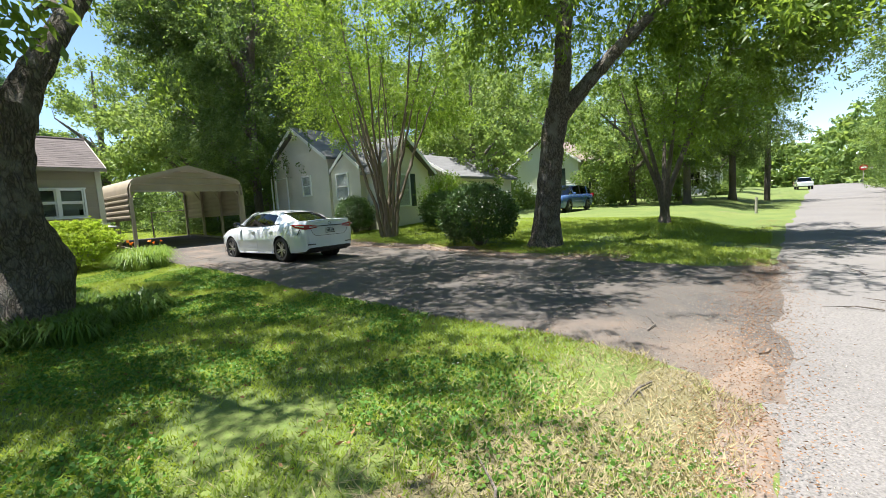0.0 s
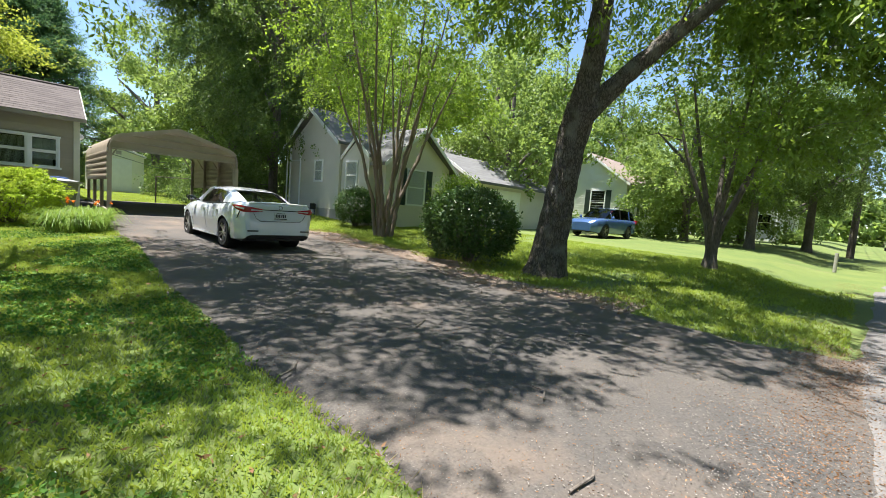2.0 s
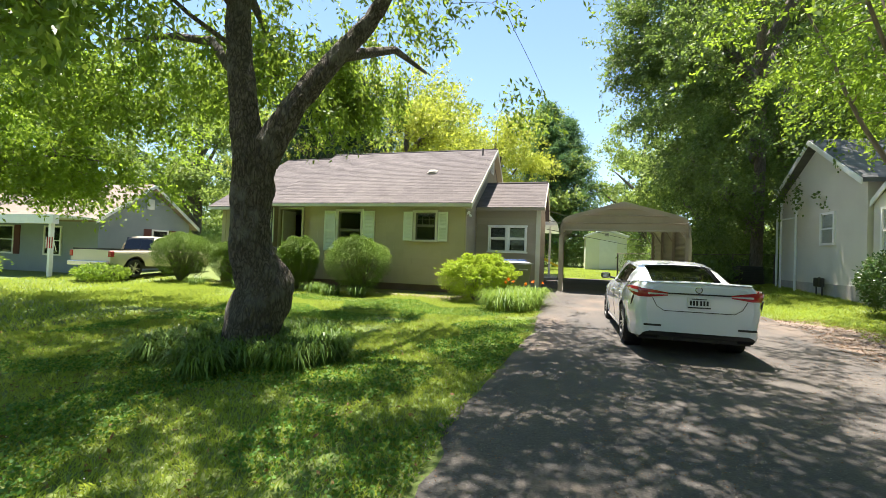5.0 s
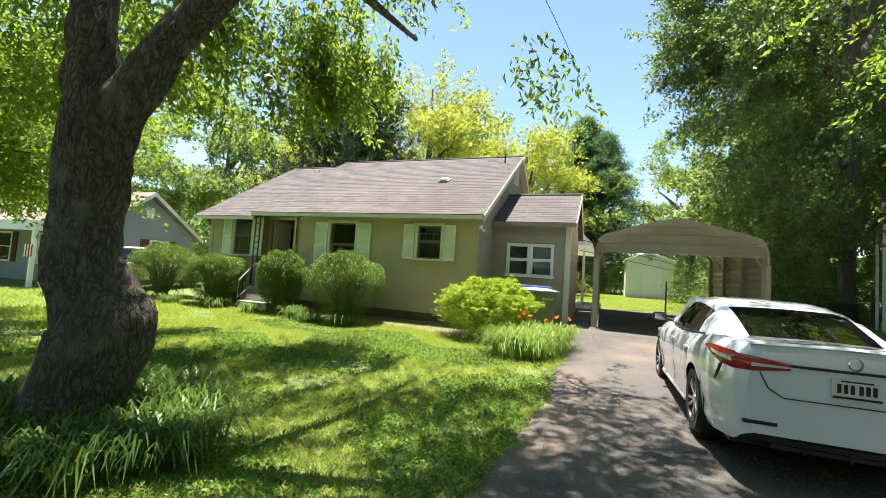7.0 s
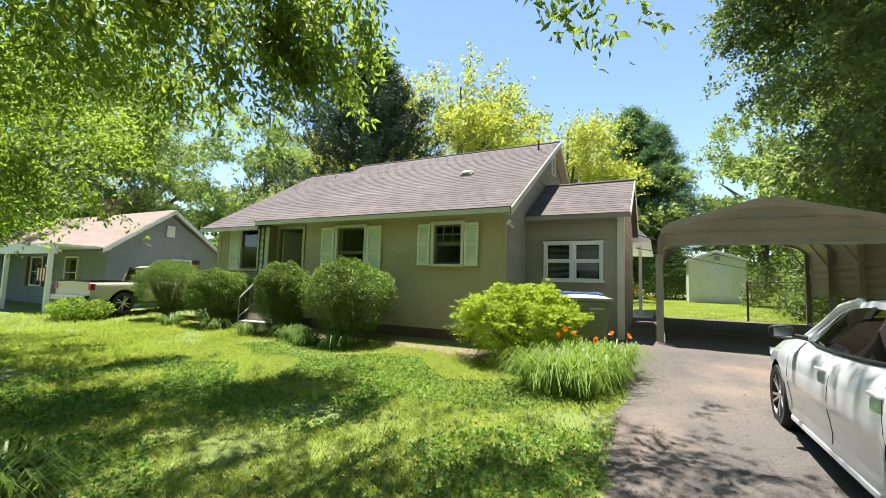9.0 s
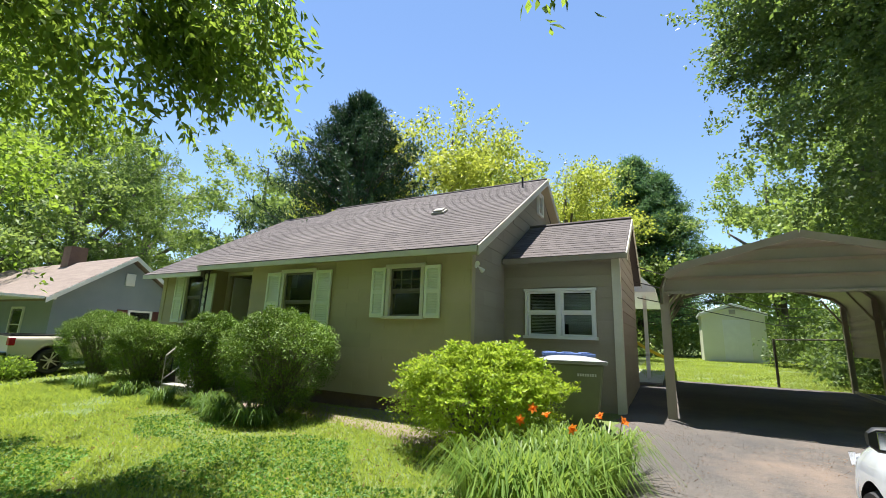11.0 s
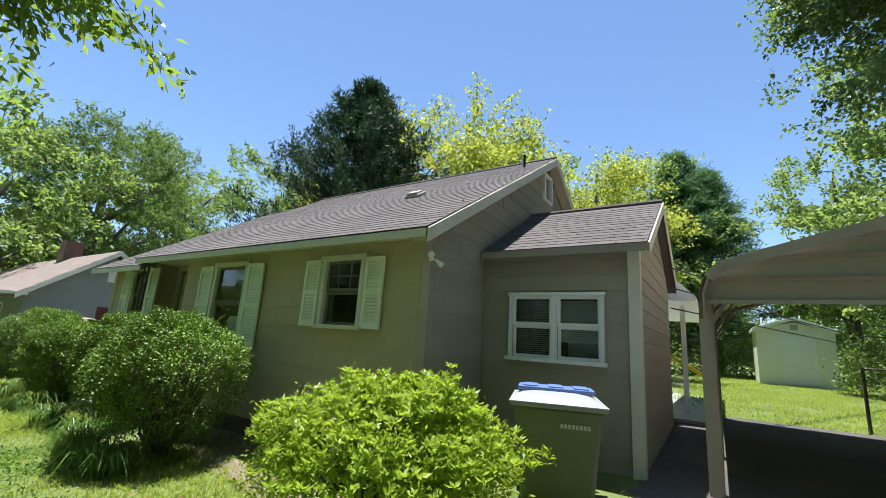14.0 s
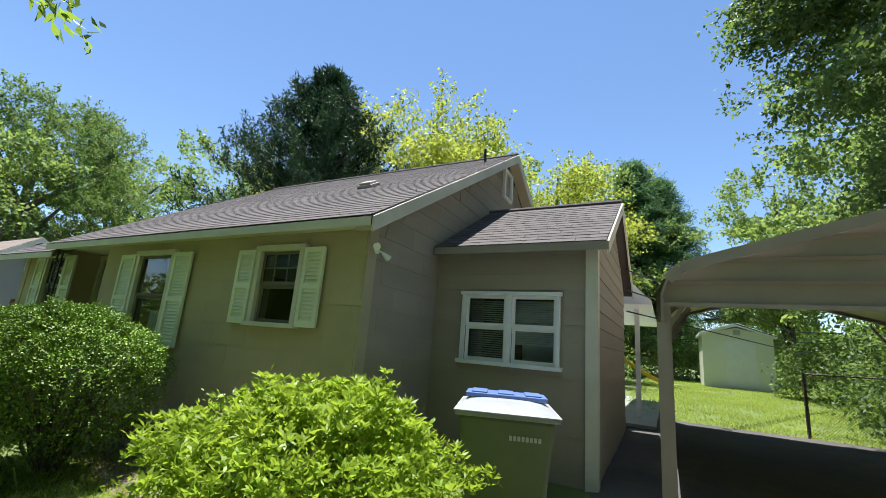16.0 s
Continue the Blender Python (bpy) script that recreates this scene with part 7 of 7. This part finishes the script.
def shrub(name, at, radii, leaf_mat, label, rng, n=9000, size=0.05, flat=0.0, bare=0.0, group="", shell_in=0.72, wid=0.5, boxy=2.0, tufts=0, rough=1.0):
    """A bush: stems inside, leaves crowded towards an uneven skin."""
    root = thing(name, at, 0, label, "bush", group)
    rx, ry, h = radii
    wood = Shape()
    for k in range(70 if flat else 16):
        a = rng.uniform(0, 2 * math.pi)
        e = rng.uniform(0.3, 0.85)
        p = np.array([math.cos(a) * rx * e, math.sin(a) * ry * e, h * rng.uniform(0.55, 0.85)])
        line = bend((p[0] * 0.12, p[1] * 0.12, -0.03), p, rng, 5)
        wood.tube([Vector(q) for q in line], np.linspace(0.022, 0.006, 5), 5, cap=False)
    part("stem_mass", wood, M_BARK, root, soft=60)["kind"] = "stuff"
    off = rng.uniform(0, 60, 3)
    d = unit(rng.normal(size=(n, 3)))
    d[:, 2] = np.where(d[:, 2] < -0.8, -d[:, 2], d[:, 2])
    if flat:
        d = d[rng.random(n) < 0.38 + 0.62 * sstep(0.0, 0.45, d[:, 2])]
        n = len(d)
    sup = (np.abs(d) ** boxy).sum(axis=1) ** (-1 / boxy)
    lump = np.array([noise.noise(Vector(v * 2.6 + off)) for v in d]) * 0.12 + np.array([noise.noise(Vector(v * 8.0 + off)) for v in d]) * 0.12
    r = sup * (1 + rough * lump) * rng.uniform(shell_in, 1.02, n)
    zc = h * 0.5
    p = d * r[:, None] * np.array([rx, ry, h * 0.5]) + np.array([0, 0, zc])
    if bare:
        keep = rng.random(n) > bare * 1.25 * np.clip(0.72 - p[:, 2] / h, 0, 1) / 0.72
        p, d = p[keep], d[keep]
    if bare:
        p[:, :2] *= (0.7 + 0.3 * sstep(0.0, 0.55 * h, p[:, 2]))[:, None]
    p[:, 2] = np.maximum(p[:, 2], 0.02)
    along = d * 0.45 + rng.normal(scale=0.7, size=p.shape) + np.array([0, 0, 0.15])
    k = len(p)
    face = d * (1 - 0.6 * flat) + rng.normal(scale=0.4, size=p.shape) + np.array([0, 0, 0.25 + 0.75 * flat])
    q = [blades(p, along, size * rng.uniform(0.7, 1.3, k), size * wid * rng.uniform(0.7, 1.2, k), rng, 0.2, face)]
    if tufts:
        top = p[(d[:, 2] > 0.05)]
        top = top[rng.permutation(len(top))[:tufts]]
        for c in range(7):
            a = rng.uniform(0, 2 * math.pi, len(top))
            al = np.stack([np.cos(a), np.sin(a), rng.uniform(0.2, 1.0, len(top))], axis=1)
            q.append(blades(top + np.array([0, 0, size * 0.3]), al, size * 1.5 * rng.uniform(0.8, 1.2, len(top)), size * wid * 1.3 * np.ones(len(top)), rng))
    part("foliage", quads_mesh("foliage", np.concatenate(q)), leaf_mat, root)
    return root


for x, y, rx, ry, h in ((-1.5, 12.72, 0.93, 0.88, 1.63), (-3.65, 12.95, 0.62, 0.6, 1.6), (-6.1, 13.1, 0.88, 0.75, 1.46), (-8.6, 13.3, 1.0, 0.9, 1.65)):
    shrub("boxwood", (x, y, gz(x, y)), (rx, ry, h), M_BOXLEAF, "rounded clipped boxwood with bare lower twigs", rng, 90000, 0.029, bare=0.5, group="boxwoods along the front", boxy=2.2, wid=0.65, rough=1.15, shell_in=0.76, flat=1.0)
shrub("azalea", (2.12, 12.6, gz(2.12, 12.6)), (0.98, 0.9, 1.1), M_AZALEALEAF, "bright yellow-green azalea beside the drive", rng, 20000, 0.043, wid=0.42, tufts=2300, rough=2.6)
shrub("camellia", (9.75, 5.85, gz(9.75, 5.85) - 0.03), (1.12, 1.1, 1.75), M_DARKLEAF, "big dark glossy rounded evergreen bush", rng, 17000, 0.08, wid=0.5, shell_in=0.8)
shrub("evergreen_bush", (11.3, 13.0, gz(11.3, 13.0)), (0.8, 0.8, 1.45), M_DARKLEAF, "dark rounded bush against the neighbouring house", rng, 9000, 0.07)
shrub("evergreen_bush", (12.9, 9.6, gz(12.9, 9.6)), (0.9, 0.9, 1.5), M_DARKLEAF, "dark loose bush on the neighbouring lawn", rng, 8000, 0.08)
shrub("light_shrub", (14.4, 10.6, gz(14.4, 10.6)), (1.3, 1.2, 2.2), M_MYRTLELEAF, "tall light green shrub before the neighbouring house", rng, 9000, 0.1, wid=0.4, rough=2.2, shell_in=0.3)
shrub("green_bush", (-10.6, 12.0, gz(-10.6, 12.0)), (0.9, 0.7, 0.6), M_MYRTLELEAF, "low light green bush near the parked truck", rng, 4000, 0.08)
shrub("light_shrub", (-11.8, 8.6, gz(-11.8, 8.6)), (1.3, 1.2, 1.5), M_MYRTLELEAF, "airy light green shrub on the west lawn", rng, 6000, 0.1, wid=0.4, rough=2.2, shell_in=0.2)


def strap_clump(name, at, radius, count, length, mat, label, rng, width=0.014, category="plant", flowers=0, group=""):
    """A clump of arching strap leaves, each bent in three."""
    root = thing(name, at, 0, label, category, group)
    a, e = rng.uniform(0, 2 * math.pi, count), radius * np.sqrt(rng.random(count))
    base = np.stack([np.cos(a) * e, np.sin(a) * e, -0.02 * np.ones(count)], axis=1)
    out = unit(np.stack([np.cos(a), np.sin(a), np.zeros(count)], axis=1) + rng.normal(scale=0.7, size=(count, 3)) * np.array([1, 1, 0]))
    L = length * rng.uniform(0.6, 1.15, count)[:, None]
    side = unit(np.cross(out, np.array([0, 0, 1.0]))) * (width * rng.uniform(0.7, 1.2, count)[:, None])
    bow = rng.uniform(0.3, 1.05, count)[:, None]
    p0, p1 = base, base + np.array([0, 0, 1.0]) * L * 0.5 + out * L * 0.16 * bow
    p2 = base + np.array([0, 0, 1.0]) * L * (0.78 - 0.15 * bow) + out * L * 0.5 * bow
    p3 = base + np.array([0, 0, 1.0]) * L * (0.72 - 0.5 * bow) + out * L * 0.9 * bow
    q = np.concatenate([np.stack([p0 - side * 0.6, p0 + side * 0.6, p1 + side, p1 - side], axis=1), np.stack([p1 - side, p1 + side, p2 + side * 0.8, p2 - side * 0.8], axis=1), np.stack([p2 - side * 0.8, p2 + side * 0.8, p3 + side * 0.1, p3 - side * 0.1], axis=1)])
    part("leaves", quads_mesh("leaves", q), mat, root)
    for i in range(flowers):
        an, rr = rng.uniform(0, 2 * math.pi), radius * rng.uniform(0.2, 1.15)
        x, y, z = math.cos(an) * rr, math.sin(an) * rr, length * rng.uniform(0.8, 1.02)
        s = Shape()
        s.tube([(x * 0.6, y * 0.6, 0), (x * 0.85, y * 0.85, z * 0.6), (x, y, z)], [0.005, 0.004, 0.004], 5)
        stem = part("flower_stem", s, M_STRAP, root)
        qs = []
        tilt = rng.normal(scale=0.5, size=3) + np.array([0, -0.4, 0.5])
        tilt /= np.linalg.norm(tilt)
        u = np.cross(tilt, [1, 0, 0])
        u /= np.linalg.norm(u)
        v = np.cross(tilt, u)
        for k in range(6):
            b = 2 * math.pi * k / 6
            d = (u * math.cos(b) + v * math.sin(b))
            w = np.cross(d, tilt) * 0.016
            c = np.array([x, y, z])
            m1, m2 = c + tilt * 0.04 + d * 0.022, c + tilt * 0.045 + d * 0.05
            qs.append([c - w * 0.3, c + w * 0.3, m1 + w, m1 - w])
            qs.append([m1 - w, m1 + w, m2 + w * 0.3, m2 - w * 0.3])
        part("petals", quads_mesh("petals", np.array(qs)), M_LILY, stem, "orange daylily petals")
    return root


for x, y, f in ((3.28, 11.15, 0), (3.42, 11.7, 1), (3.0, 11.45, 1), (3.5, 12.2, 2), (2.95, 11.05, 0), (3.2, 12.1, 2)):
    strap_clump("daylily", (x, y, gz(x, y)), 0.32, 300, 0.62, M_STRAP, "daylily clump with orange flowers beside the drive", rng, 0.008, flowers=f, group="daylilies by the drive")
for i in range(24):
    a = 2 * math.pi * i / 24 + rng.uniform(-0.2, 0.2)
    r = rng.uniform(0.5, 1.0)
    x, y = 0.5 + math.cos(a) * r * 1.1, 6.15 + math.sin(a) * r
    strap_clump("lilyturf", (x, y, gz(x, y)), 0.24, 180, 0.42, M_TURF, "green strap-leaved lilyturf round the tree", rng, 0.009, group="lilyturf round the tree")
for x, y in ((-4.0, 12.35), (-2.3, 12.2), (-1.9, 12.05), (-7.1, 12.5), (-5.4, 12.55), (-2.75, 12.4), (-1.1, 12.05)):
    strap_clump("lilyturf", (x, y, gz(x, y)), 0.2, 130, 0.42, M_TURF, "small strap-leaved clump under the boxwoods", rng, 0.009, group="clumps under the boxwoods")


# lawn: blades crowd where the walk passes
def lawn_mask(x, y):
    dl = np.interp(y, [p[0] for p in DRIVE_L], [p[1] for p in DRIVE_L])
    dr = np.interp(y, [p[0] for p in DRIVE_R], [p[1] for p in DRIVE_R])
    bank = 0.75 * sstep(1.5, 3.5, y) * sstep(12.5, 10.5, y) * (0.4 + 0.6 * np.sin(y * 1.7 + 1.0) ** 2)
    on_drive = (x > dl + 0.02) & (x < dr - 0.02 + bank) & (y > -1.5) & (y < 20.6)
    on_road = (y < -0.75) & (y > -7.5)
    in_house = (x > -7.8) & (x < 1.5) & (y > 13.75) & (y < 21) | (x > 1.3) & (x < 3.6) & (y > 15.5) & (y < 18.2)
    bare = np.array([noise.noise(Vector((a * 0.55, b * 0.55, 4.0))) + 0.6 * noise.noise(Vector((a * 1.9, b * 1.9, 1.0))) for a, b in zip(x, y)])
    verge = np.exp(-((y + 0.3) / 0.75) ** 2) * 0.25
    return ~on_drive & ~on_road & ~in_house & (bare + verge + np.random.default_rng(len(x)).normal(scale=0.22, size=len(x)) < 0.42)


def grass(name, n, x0, x1, y0, y1, rng, h=0.036, w=0.005, label="mown lawn grass"):
    x, y = rng.uniform(x0, x1, n), rng.uniform(y0, y1, n)
    k = lawn_mask(x, y)
    x, y = x[k], y[k]
    n = len(x)
    p = np.stack([x, y, ground_z(x, y) - 0.012], axis=1)
    a = rng.uniform(0, 2 * math.pi, n)
    H = h * rng.uniform(0.5, 1.4, n)[:, None]
    lean = np.stack([np.cos(a), np.sin(a), np.zeros(n)], axis=1) * rng.uniform(0.3, 1.2, n)[:, None]
    side = np.stack([-np.sin(a), np.cos(a), np.zeros(n)], axis=1) * w * rng.uniform(0.7, 1.4, n)[:, None]
    up = np.array([0, 0, 1.0])
    q = np.stack([p - side, p + side, p + (up * 0.75 + lean * 0.5) * H + side * 0.4, p + (up + lean) * H], axis=1)
    me = quads_mesh(name, q)
    return solo(name, me, M_GRASS, label, "grass", kind="stuff")


grass("grass", 210000, -3.5, 4.4, -1.2, 8.5, rng)
grass("grass", 130000, -9, 4.4, 8.5, 14.0, rng, 0.042, 0.006)
grass("grass", 120000, 7.6, 17, -0.9, 13, rng, 0.05, 0.009)
grass("grass", 30000, 7.9, 12, 13, 21, rng, 0.06, 0.01)
grass("grass", 40000, -14, -3.5, -1, 14, rng, 0.07, 0.01)
grass("grass", 50000, 3, 11, 20.4, 42, rng, 0.045, 0.014)
# dry grass along the verge
n = 60000
x, y = rng.uniform(-4, 4.0, n), -0.75 + np.abs(rng.normal(scale=0.7, size=n))
k = lawn_mask(x, y - 1.0 * (y > 0.6)) | (rng.random(n) < 0.35)
k &= ~((x > np.interp(y, [p[0] for p in DRIVE_L], [p[1] for p in DRIVE_L]) + 0.05))
x, y = x[k], y[k]
p = np.stack([x, y, ground_z(x, y) - 0.005], axis=1)
al = np.stack([rng.normal(size=len(x)), rng.normal(size=len(x)), rng.uniform(0.2, 1.3, len(x))], axis=1)
solo("dry_grass", quads_mesh("dry_grass", blades(p, al, rng.uniform(0.04, 0.12, len(x)), rng.uniform(0.004, 0.009, len(x)), rng, 0.05)), M_STRAW, "straw-coloured dry grass on the verge", "grass", kind="stuff")
# clover leaves among the grass
n = 130000
x, y = rng.uniform(-3, 4.3, n), rng.uniform(-0.9, 12, n)
k = lawn_mask(x, y)
k &= np.array([noise.noise(Vector((a * 0.8, b * 0.8, 9.0))) for a, b in zip(x, y)]) > -0.05
x, y = x[k], y[k]
p = np.stack([x, y, ground_z(x, y) + 0.02], axis=1)
al = np.stack([rng.normal(size=len(x)), rng.normal(size=len(x)), rng.uniform(0.0, 0.7, len(x))], axis=1)
solo("clover", quads_mesh("clover", blades(p, al, rng.uniform(0.02, 0.04, len(x)), rng.uniform(0.02, 0.032, len(x)), rng, 0.05)), M_CLOVER, "low clover leaves in the lawn", "clover", kind="stuff")


# ---- verge, litter, sticks, far woods ----
rng = np.random.default_rng(303)
verge = band("verge", np.arange(-14, 4.2, 0.1), [(-14, -0.95), (0, -0.9), (4.2, -0.8)], [(-14, -0.7), (0, -0.66), (1.6, -0.5), (2.6, -0.42), (3.3, -0.45), (4.2, -0.76)], 0.016, M_DIRT, 6, "sandy dirt edge with brown leaf litter", "verge", "x", 0.15)


dry_patch = band("bare_patch", np.arange(-1.6, 3.3, 0.2), [(-1.6, -0.5), (0.5, -0.7), (3.3, -0.5)], [(-1.6, -0.3), (-0.6, 0.25), (0.8, 0.75), (2.0, 0.55), (3.3, -0.1)], 0.010, M_DRYLAWN, 8, "sun-dried bare patch at the lawn edge", "bare ground", "x", 0.35)

bed = band("flower_bed", np.arange(-8.6, 1.9, 0.25), [(-8.6, 13.15), (-3, 13.05), (-0.4, 12.8), (1.9, 12.2)], [(-8.6, 14.0), (-3, 13.8), (1.9, 13.85)], 0.012, M_DIRT, 8, "bare dirt strip along the house front", "bed", "x", 0.3)


bank = band("dirt_bank", np.arange(1.6, 12.4, 0.2), [(p[0], p[1] - 0.25) for p in DRIVE_R], [(p[0], p[1] + 0.85) for p in DRIVE_R], 0.016, M_DIRT, 7, "bare dirt bank with leaf litter beside the drive", "bank", "y", 0.3)


def flecks(name, n, x0, x1, y0, y1, size, mat, label, lift, keep):
    x, y = rng.uniform(x0, x1, n), rng.uniform(y0, y1, n)
    k = keep(x, y)
    x, y = x[k], y[k]
    p = np.stack([x, y, ground_z(x, y) + lift], axis=1)
    al = np.stack([rng.normal(size=len(x)), rng.normal(size=len(x)), rng.normal(scale=0.18, size=len(x))], axis=1)
    q = blades(p, al, size * rng.uniform(0.5, 1.4, len(x)), size * 0.4 * rng.uniform(0.5, 1.3, len(x)), rng, 0.12)
    return solo(name, quads_mesh(name, q), mat, label, "litter", kind="stuff")


def on_drive(x, y):
    dl = np.interp(y, [p[0] for p in DRIVE_L], [p[1] for p in DRIVE_L])
    dr = np.interp(y, [p[0] for p in DRIVE_R], [p[1] for p in DRIVE_R])
    edge = np.minimum(x - dl, dr - x)
    patch = np.array([noise.noise(Vector((a * 0.9, b * 0.9, 2.0))) for a, b in zip(x, y)])
    return (edge > -0.1) & ((patch > 0.0) | (edge < 0.5) | (rng.random(len(x)) < 0.2))


M_DEADLEAF = leaf("dead_leaf", (0.16, 0.08, 0.04), (0.30, 0.17, 0.09), (0.25, 0.13, 0.05), 0.8, 0.1, 0.3)
M_GRIT = leaf("pale_grit", (0.20, 0.18, 0.16), (0.33, 0.30, 0.27), (0.2, 0.2, 0.2), 0.9, 0.02, 0.2)
flecks("leaf_litter", 36000, 3, 9.2, -0.8, 15, 0.015, M_DEADLEAF, "brown leaf scraps scattered on the drive", 0.028, on_drive)
flecks("leaf_litter", 14000, 7.8, 10.2, 1.6, 12.4, 0.03, M_DEADLEAF, "brown dry leaves on the dirt bank", 0.03, lambda x, y: np.abs(x - 0.3 - np.interp(y, [p[0] for p in DRIVE_R], [p[1] for p in DRIVE_R])) < 0.7)
flecks("grit", 60000, 3, 9.2, -0.8, 15, 0.013, M_GRIT, "pale loose grit on the drive", 0.027, on_drive)
flecks("leaf_litter", 34000, -3, 20, -1.7, 0.6, 0.015, M_DEADLEAF, "orange-brown leaf litter along the road edge", 0.03, lambda x, y: rng.random(len(x)) < np.exp(-((y + 0.65) / 0.45) ** 2))
flecks("leaf_litter", 5000, -4, 4, -0.6, 13, 0.05, M_DEADLEAF, "dry leaf scraps in the lawn", 0.01, lambda x, y: lawn_mask(x, y))
flecks("leaf_litter", 30000, 1.4, 9.6, -1.5, 0.3, 0.02, M_DEADLEAF, "orange-brown leaf litter drifted across the drive mouth", 0.034, lambda x, y: rng.random(len(x)) < np.exp(-((y + 0.72) / 0.30) ** 2))
flecks("grit", 26000, 1.4, 9.6, -1.4, 0.9, 0.016, M_GRIT, "pale chippings spilled over the drive mouth", 0.032, lambda x, y: rng.random(len(x)) < np.exp(-((y + 0.55) / 0.5) ** 2))
flecks("grit", 22000, -3, 16, -6, -0.8, 0.012, M_GRIT, "pale loose chippings on the road", 0.018, lambda x, y: x == x)

M_BLOOM = leaf("white_clover_bloom", (0.62, 0.62, 0.56), (0.75, 0.75, 0.70), (0.6, 0.6, 0.5), 0.8, 0.15, 0.1)
flecks("clover_blooms", 5200, -4, 4, 0.8, 13, 0.014, M_BLOOM, "tiny white clover blooms in the lawn", 0.045, lambda x, y: lawn_mask(x, y) & (rng.random(len(x)) < 0.5))

stick_rng = random.Random(8)
for x, y, a, L in ((3.62, 2.2, 40, 0.34), (4.3, 0.2, 10, 0.5), (5.9, -1.5, 95, 0.5), (6.4, -1.9, 70, 0.55), (4.2, -2.2, 120, 0.4), (5.3, 2.6, 30, 0.35), (6.6, 1.4, 150, 0.3), (4.5, 3.4, 20, 0.3), (7.4, 3.6, 60, 0.5), (7.7, 5.2, 110, 0.4), (2.6, -0.1, 170, 0.45), (1.2, 0.25, 40, 0.5), (4.9, 0.9, 60, 0.3), (8.6, -1.8, 15, 0.7)):
    st = thing("stick", (x, y, gz(x, y) + 0.026), a, "thin dry fallen twig on the paving", "twig", "fallen twigs")
    s = Shape()
    b = stick_rng.uniform(-0.08, 0.08)
    s.tube([(-L / 2, 0, 0.006), (-L * 0.1, b, 0.014), (L / 2, -b * 0.4, 0.006)], [0.009, 0.008, 0.003], 6)
    if stick_rng.random() < 0.6:
        s.tube([(-L * 0.1, b, 0.012), (L * 0.15, b + 0.09, 0.008)], [0.006, 0.002], 5)
    part("twig", s, M_BARK, st)

# low woodland growth behind the yards, and the far wood line
def thicket(name, spots, rng, mat, label, per=220, size=0.28):
    cen = []
    for x, y, r, h in spots:
        m = per
        p = rng.normal(size=(m, 3))
        p = unit(p) * rng.uniform(0.55, 1.0, (m, 1)) ** 0.6 * np.array([r, r, h])
        p[:, 2] = np.abs(p[:, 2])
        cen.append(p + np.array([x, y, gz(x, y)]))
    cen = np.concatenate(cen)
    q = sprigs(cen, rng.normal(size=cen.shape), rng, 12, 0.6, size, size * 0.45, 0.4)
    return solo(name, quads_mesh(name, q), mat, label, "undergrowth", kind="stuff")


spots = [(x, 36 + 3 * math.sin(x), 3.2, 3.4 + 1.2 * math.sin(x * 1.7)) for x in np.arange(-34, 62, 3.4) if not 0 < x < 11]
spots += [(x, 42.5 + math.sin(x), 2.6, 2.6) for x in np.arange(2, 15, 2.2)]
spots += [(-11.0, 20.5, 1.5, 1.8), (-9.8, 24, 2, 2.6), (-27, 20, 2.6, 2.6), (-29, 12, 2.6, 2.4), (-27.5, 4, 2.4, 2.2)]
thicket("undergrowth", [(9.9, 22.4, 1.5, 2.8), (11.5, 23.2, 1.6, 2.6), (8.9, 22.6, 1.1, 1.7), (13.5, 22.8, 1.8, 2.8), (9.4, 19.5, 0.7, 0.9), (10.2, 26, 2.0, 3.0), (10.8, 30, 2.2, 3.0), (9.6, 33, 1.6, 2.4)], rng, M_SIDELEAF, "dark leafy thicket beside the carport", 260, 0.16)
thicket("undergrowth", spots, rng, M_FARLEAF, "tangled leafy undergrowth behind the yards", 150, 0.22)
spots = [(x, -11.0 - 0.045 * max(0, x - 30) - 1.5 * math.sin(x * 0.7), 2.6, 4.0 + 1.5 * math.sin(x * 1.3)) for x in np.arange(-26, 76, 2.8)]
thicket("hedge", spots, rng, M_SIDELEAF, "dense dark leafy hedge across the road", 240, 0.2)
spots = []
for k in range(110):
    a = 2 * math.pi * k / 110
    r = 125 + 18 * math.sin(k * 2.3)
    spots.append((math.cos(a) * r, math.sin(a) * r + 10, 9, 13 + 4 * math.sin(k * 1.9)))
thicket("far_wood", spots, rng, M_FARLEAF, "distant wood line closing the view", 260, 1.3)
spots = [(22 + 4 * k, 19 + 2 * math.sin(k * 2), 2.8, 4.2) for k in range(12)] + [(44 + 4 * k, 13 + 1.5 * math.sin(k * 2), 2.0, 2.8) for k in range(3)] + [(26, 13, 1.2, 1.3), (27.5, 9.3, 1.0, 1.1), (47, 3.2, 0.8, 0.9)]
thicket("undergrowth", spots, rng, M_FARLEAF, "leafy shrubs round the neighbouring houses", 170, 0.24)


# ---- the plan brought to true metres ----
for ob in list(scene.collection.objects):
    if ob.parent is None and ob.type in {"MESH", "EMPTY"}:
        ob.matrix_basis = Matrix.Scale(PLAN, 4) @ ob.matrix_basis
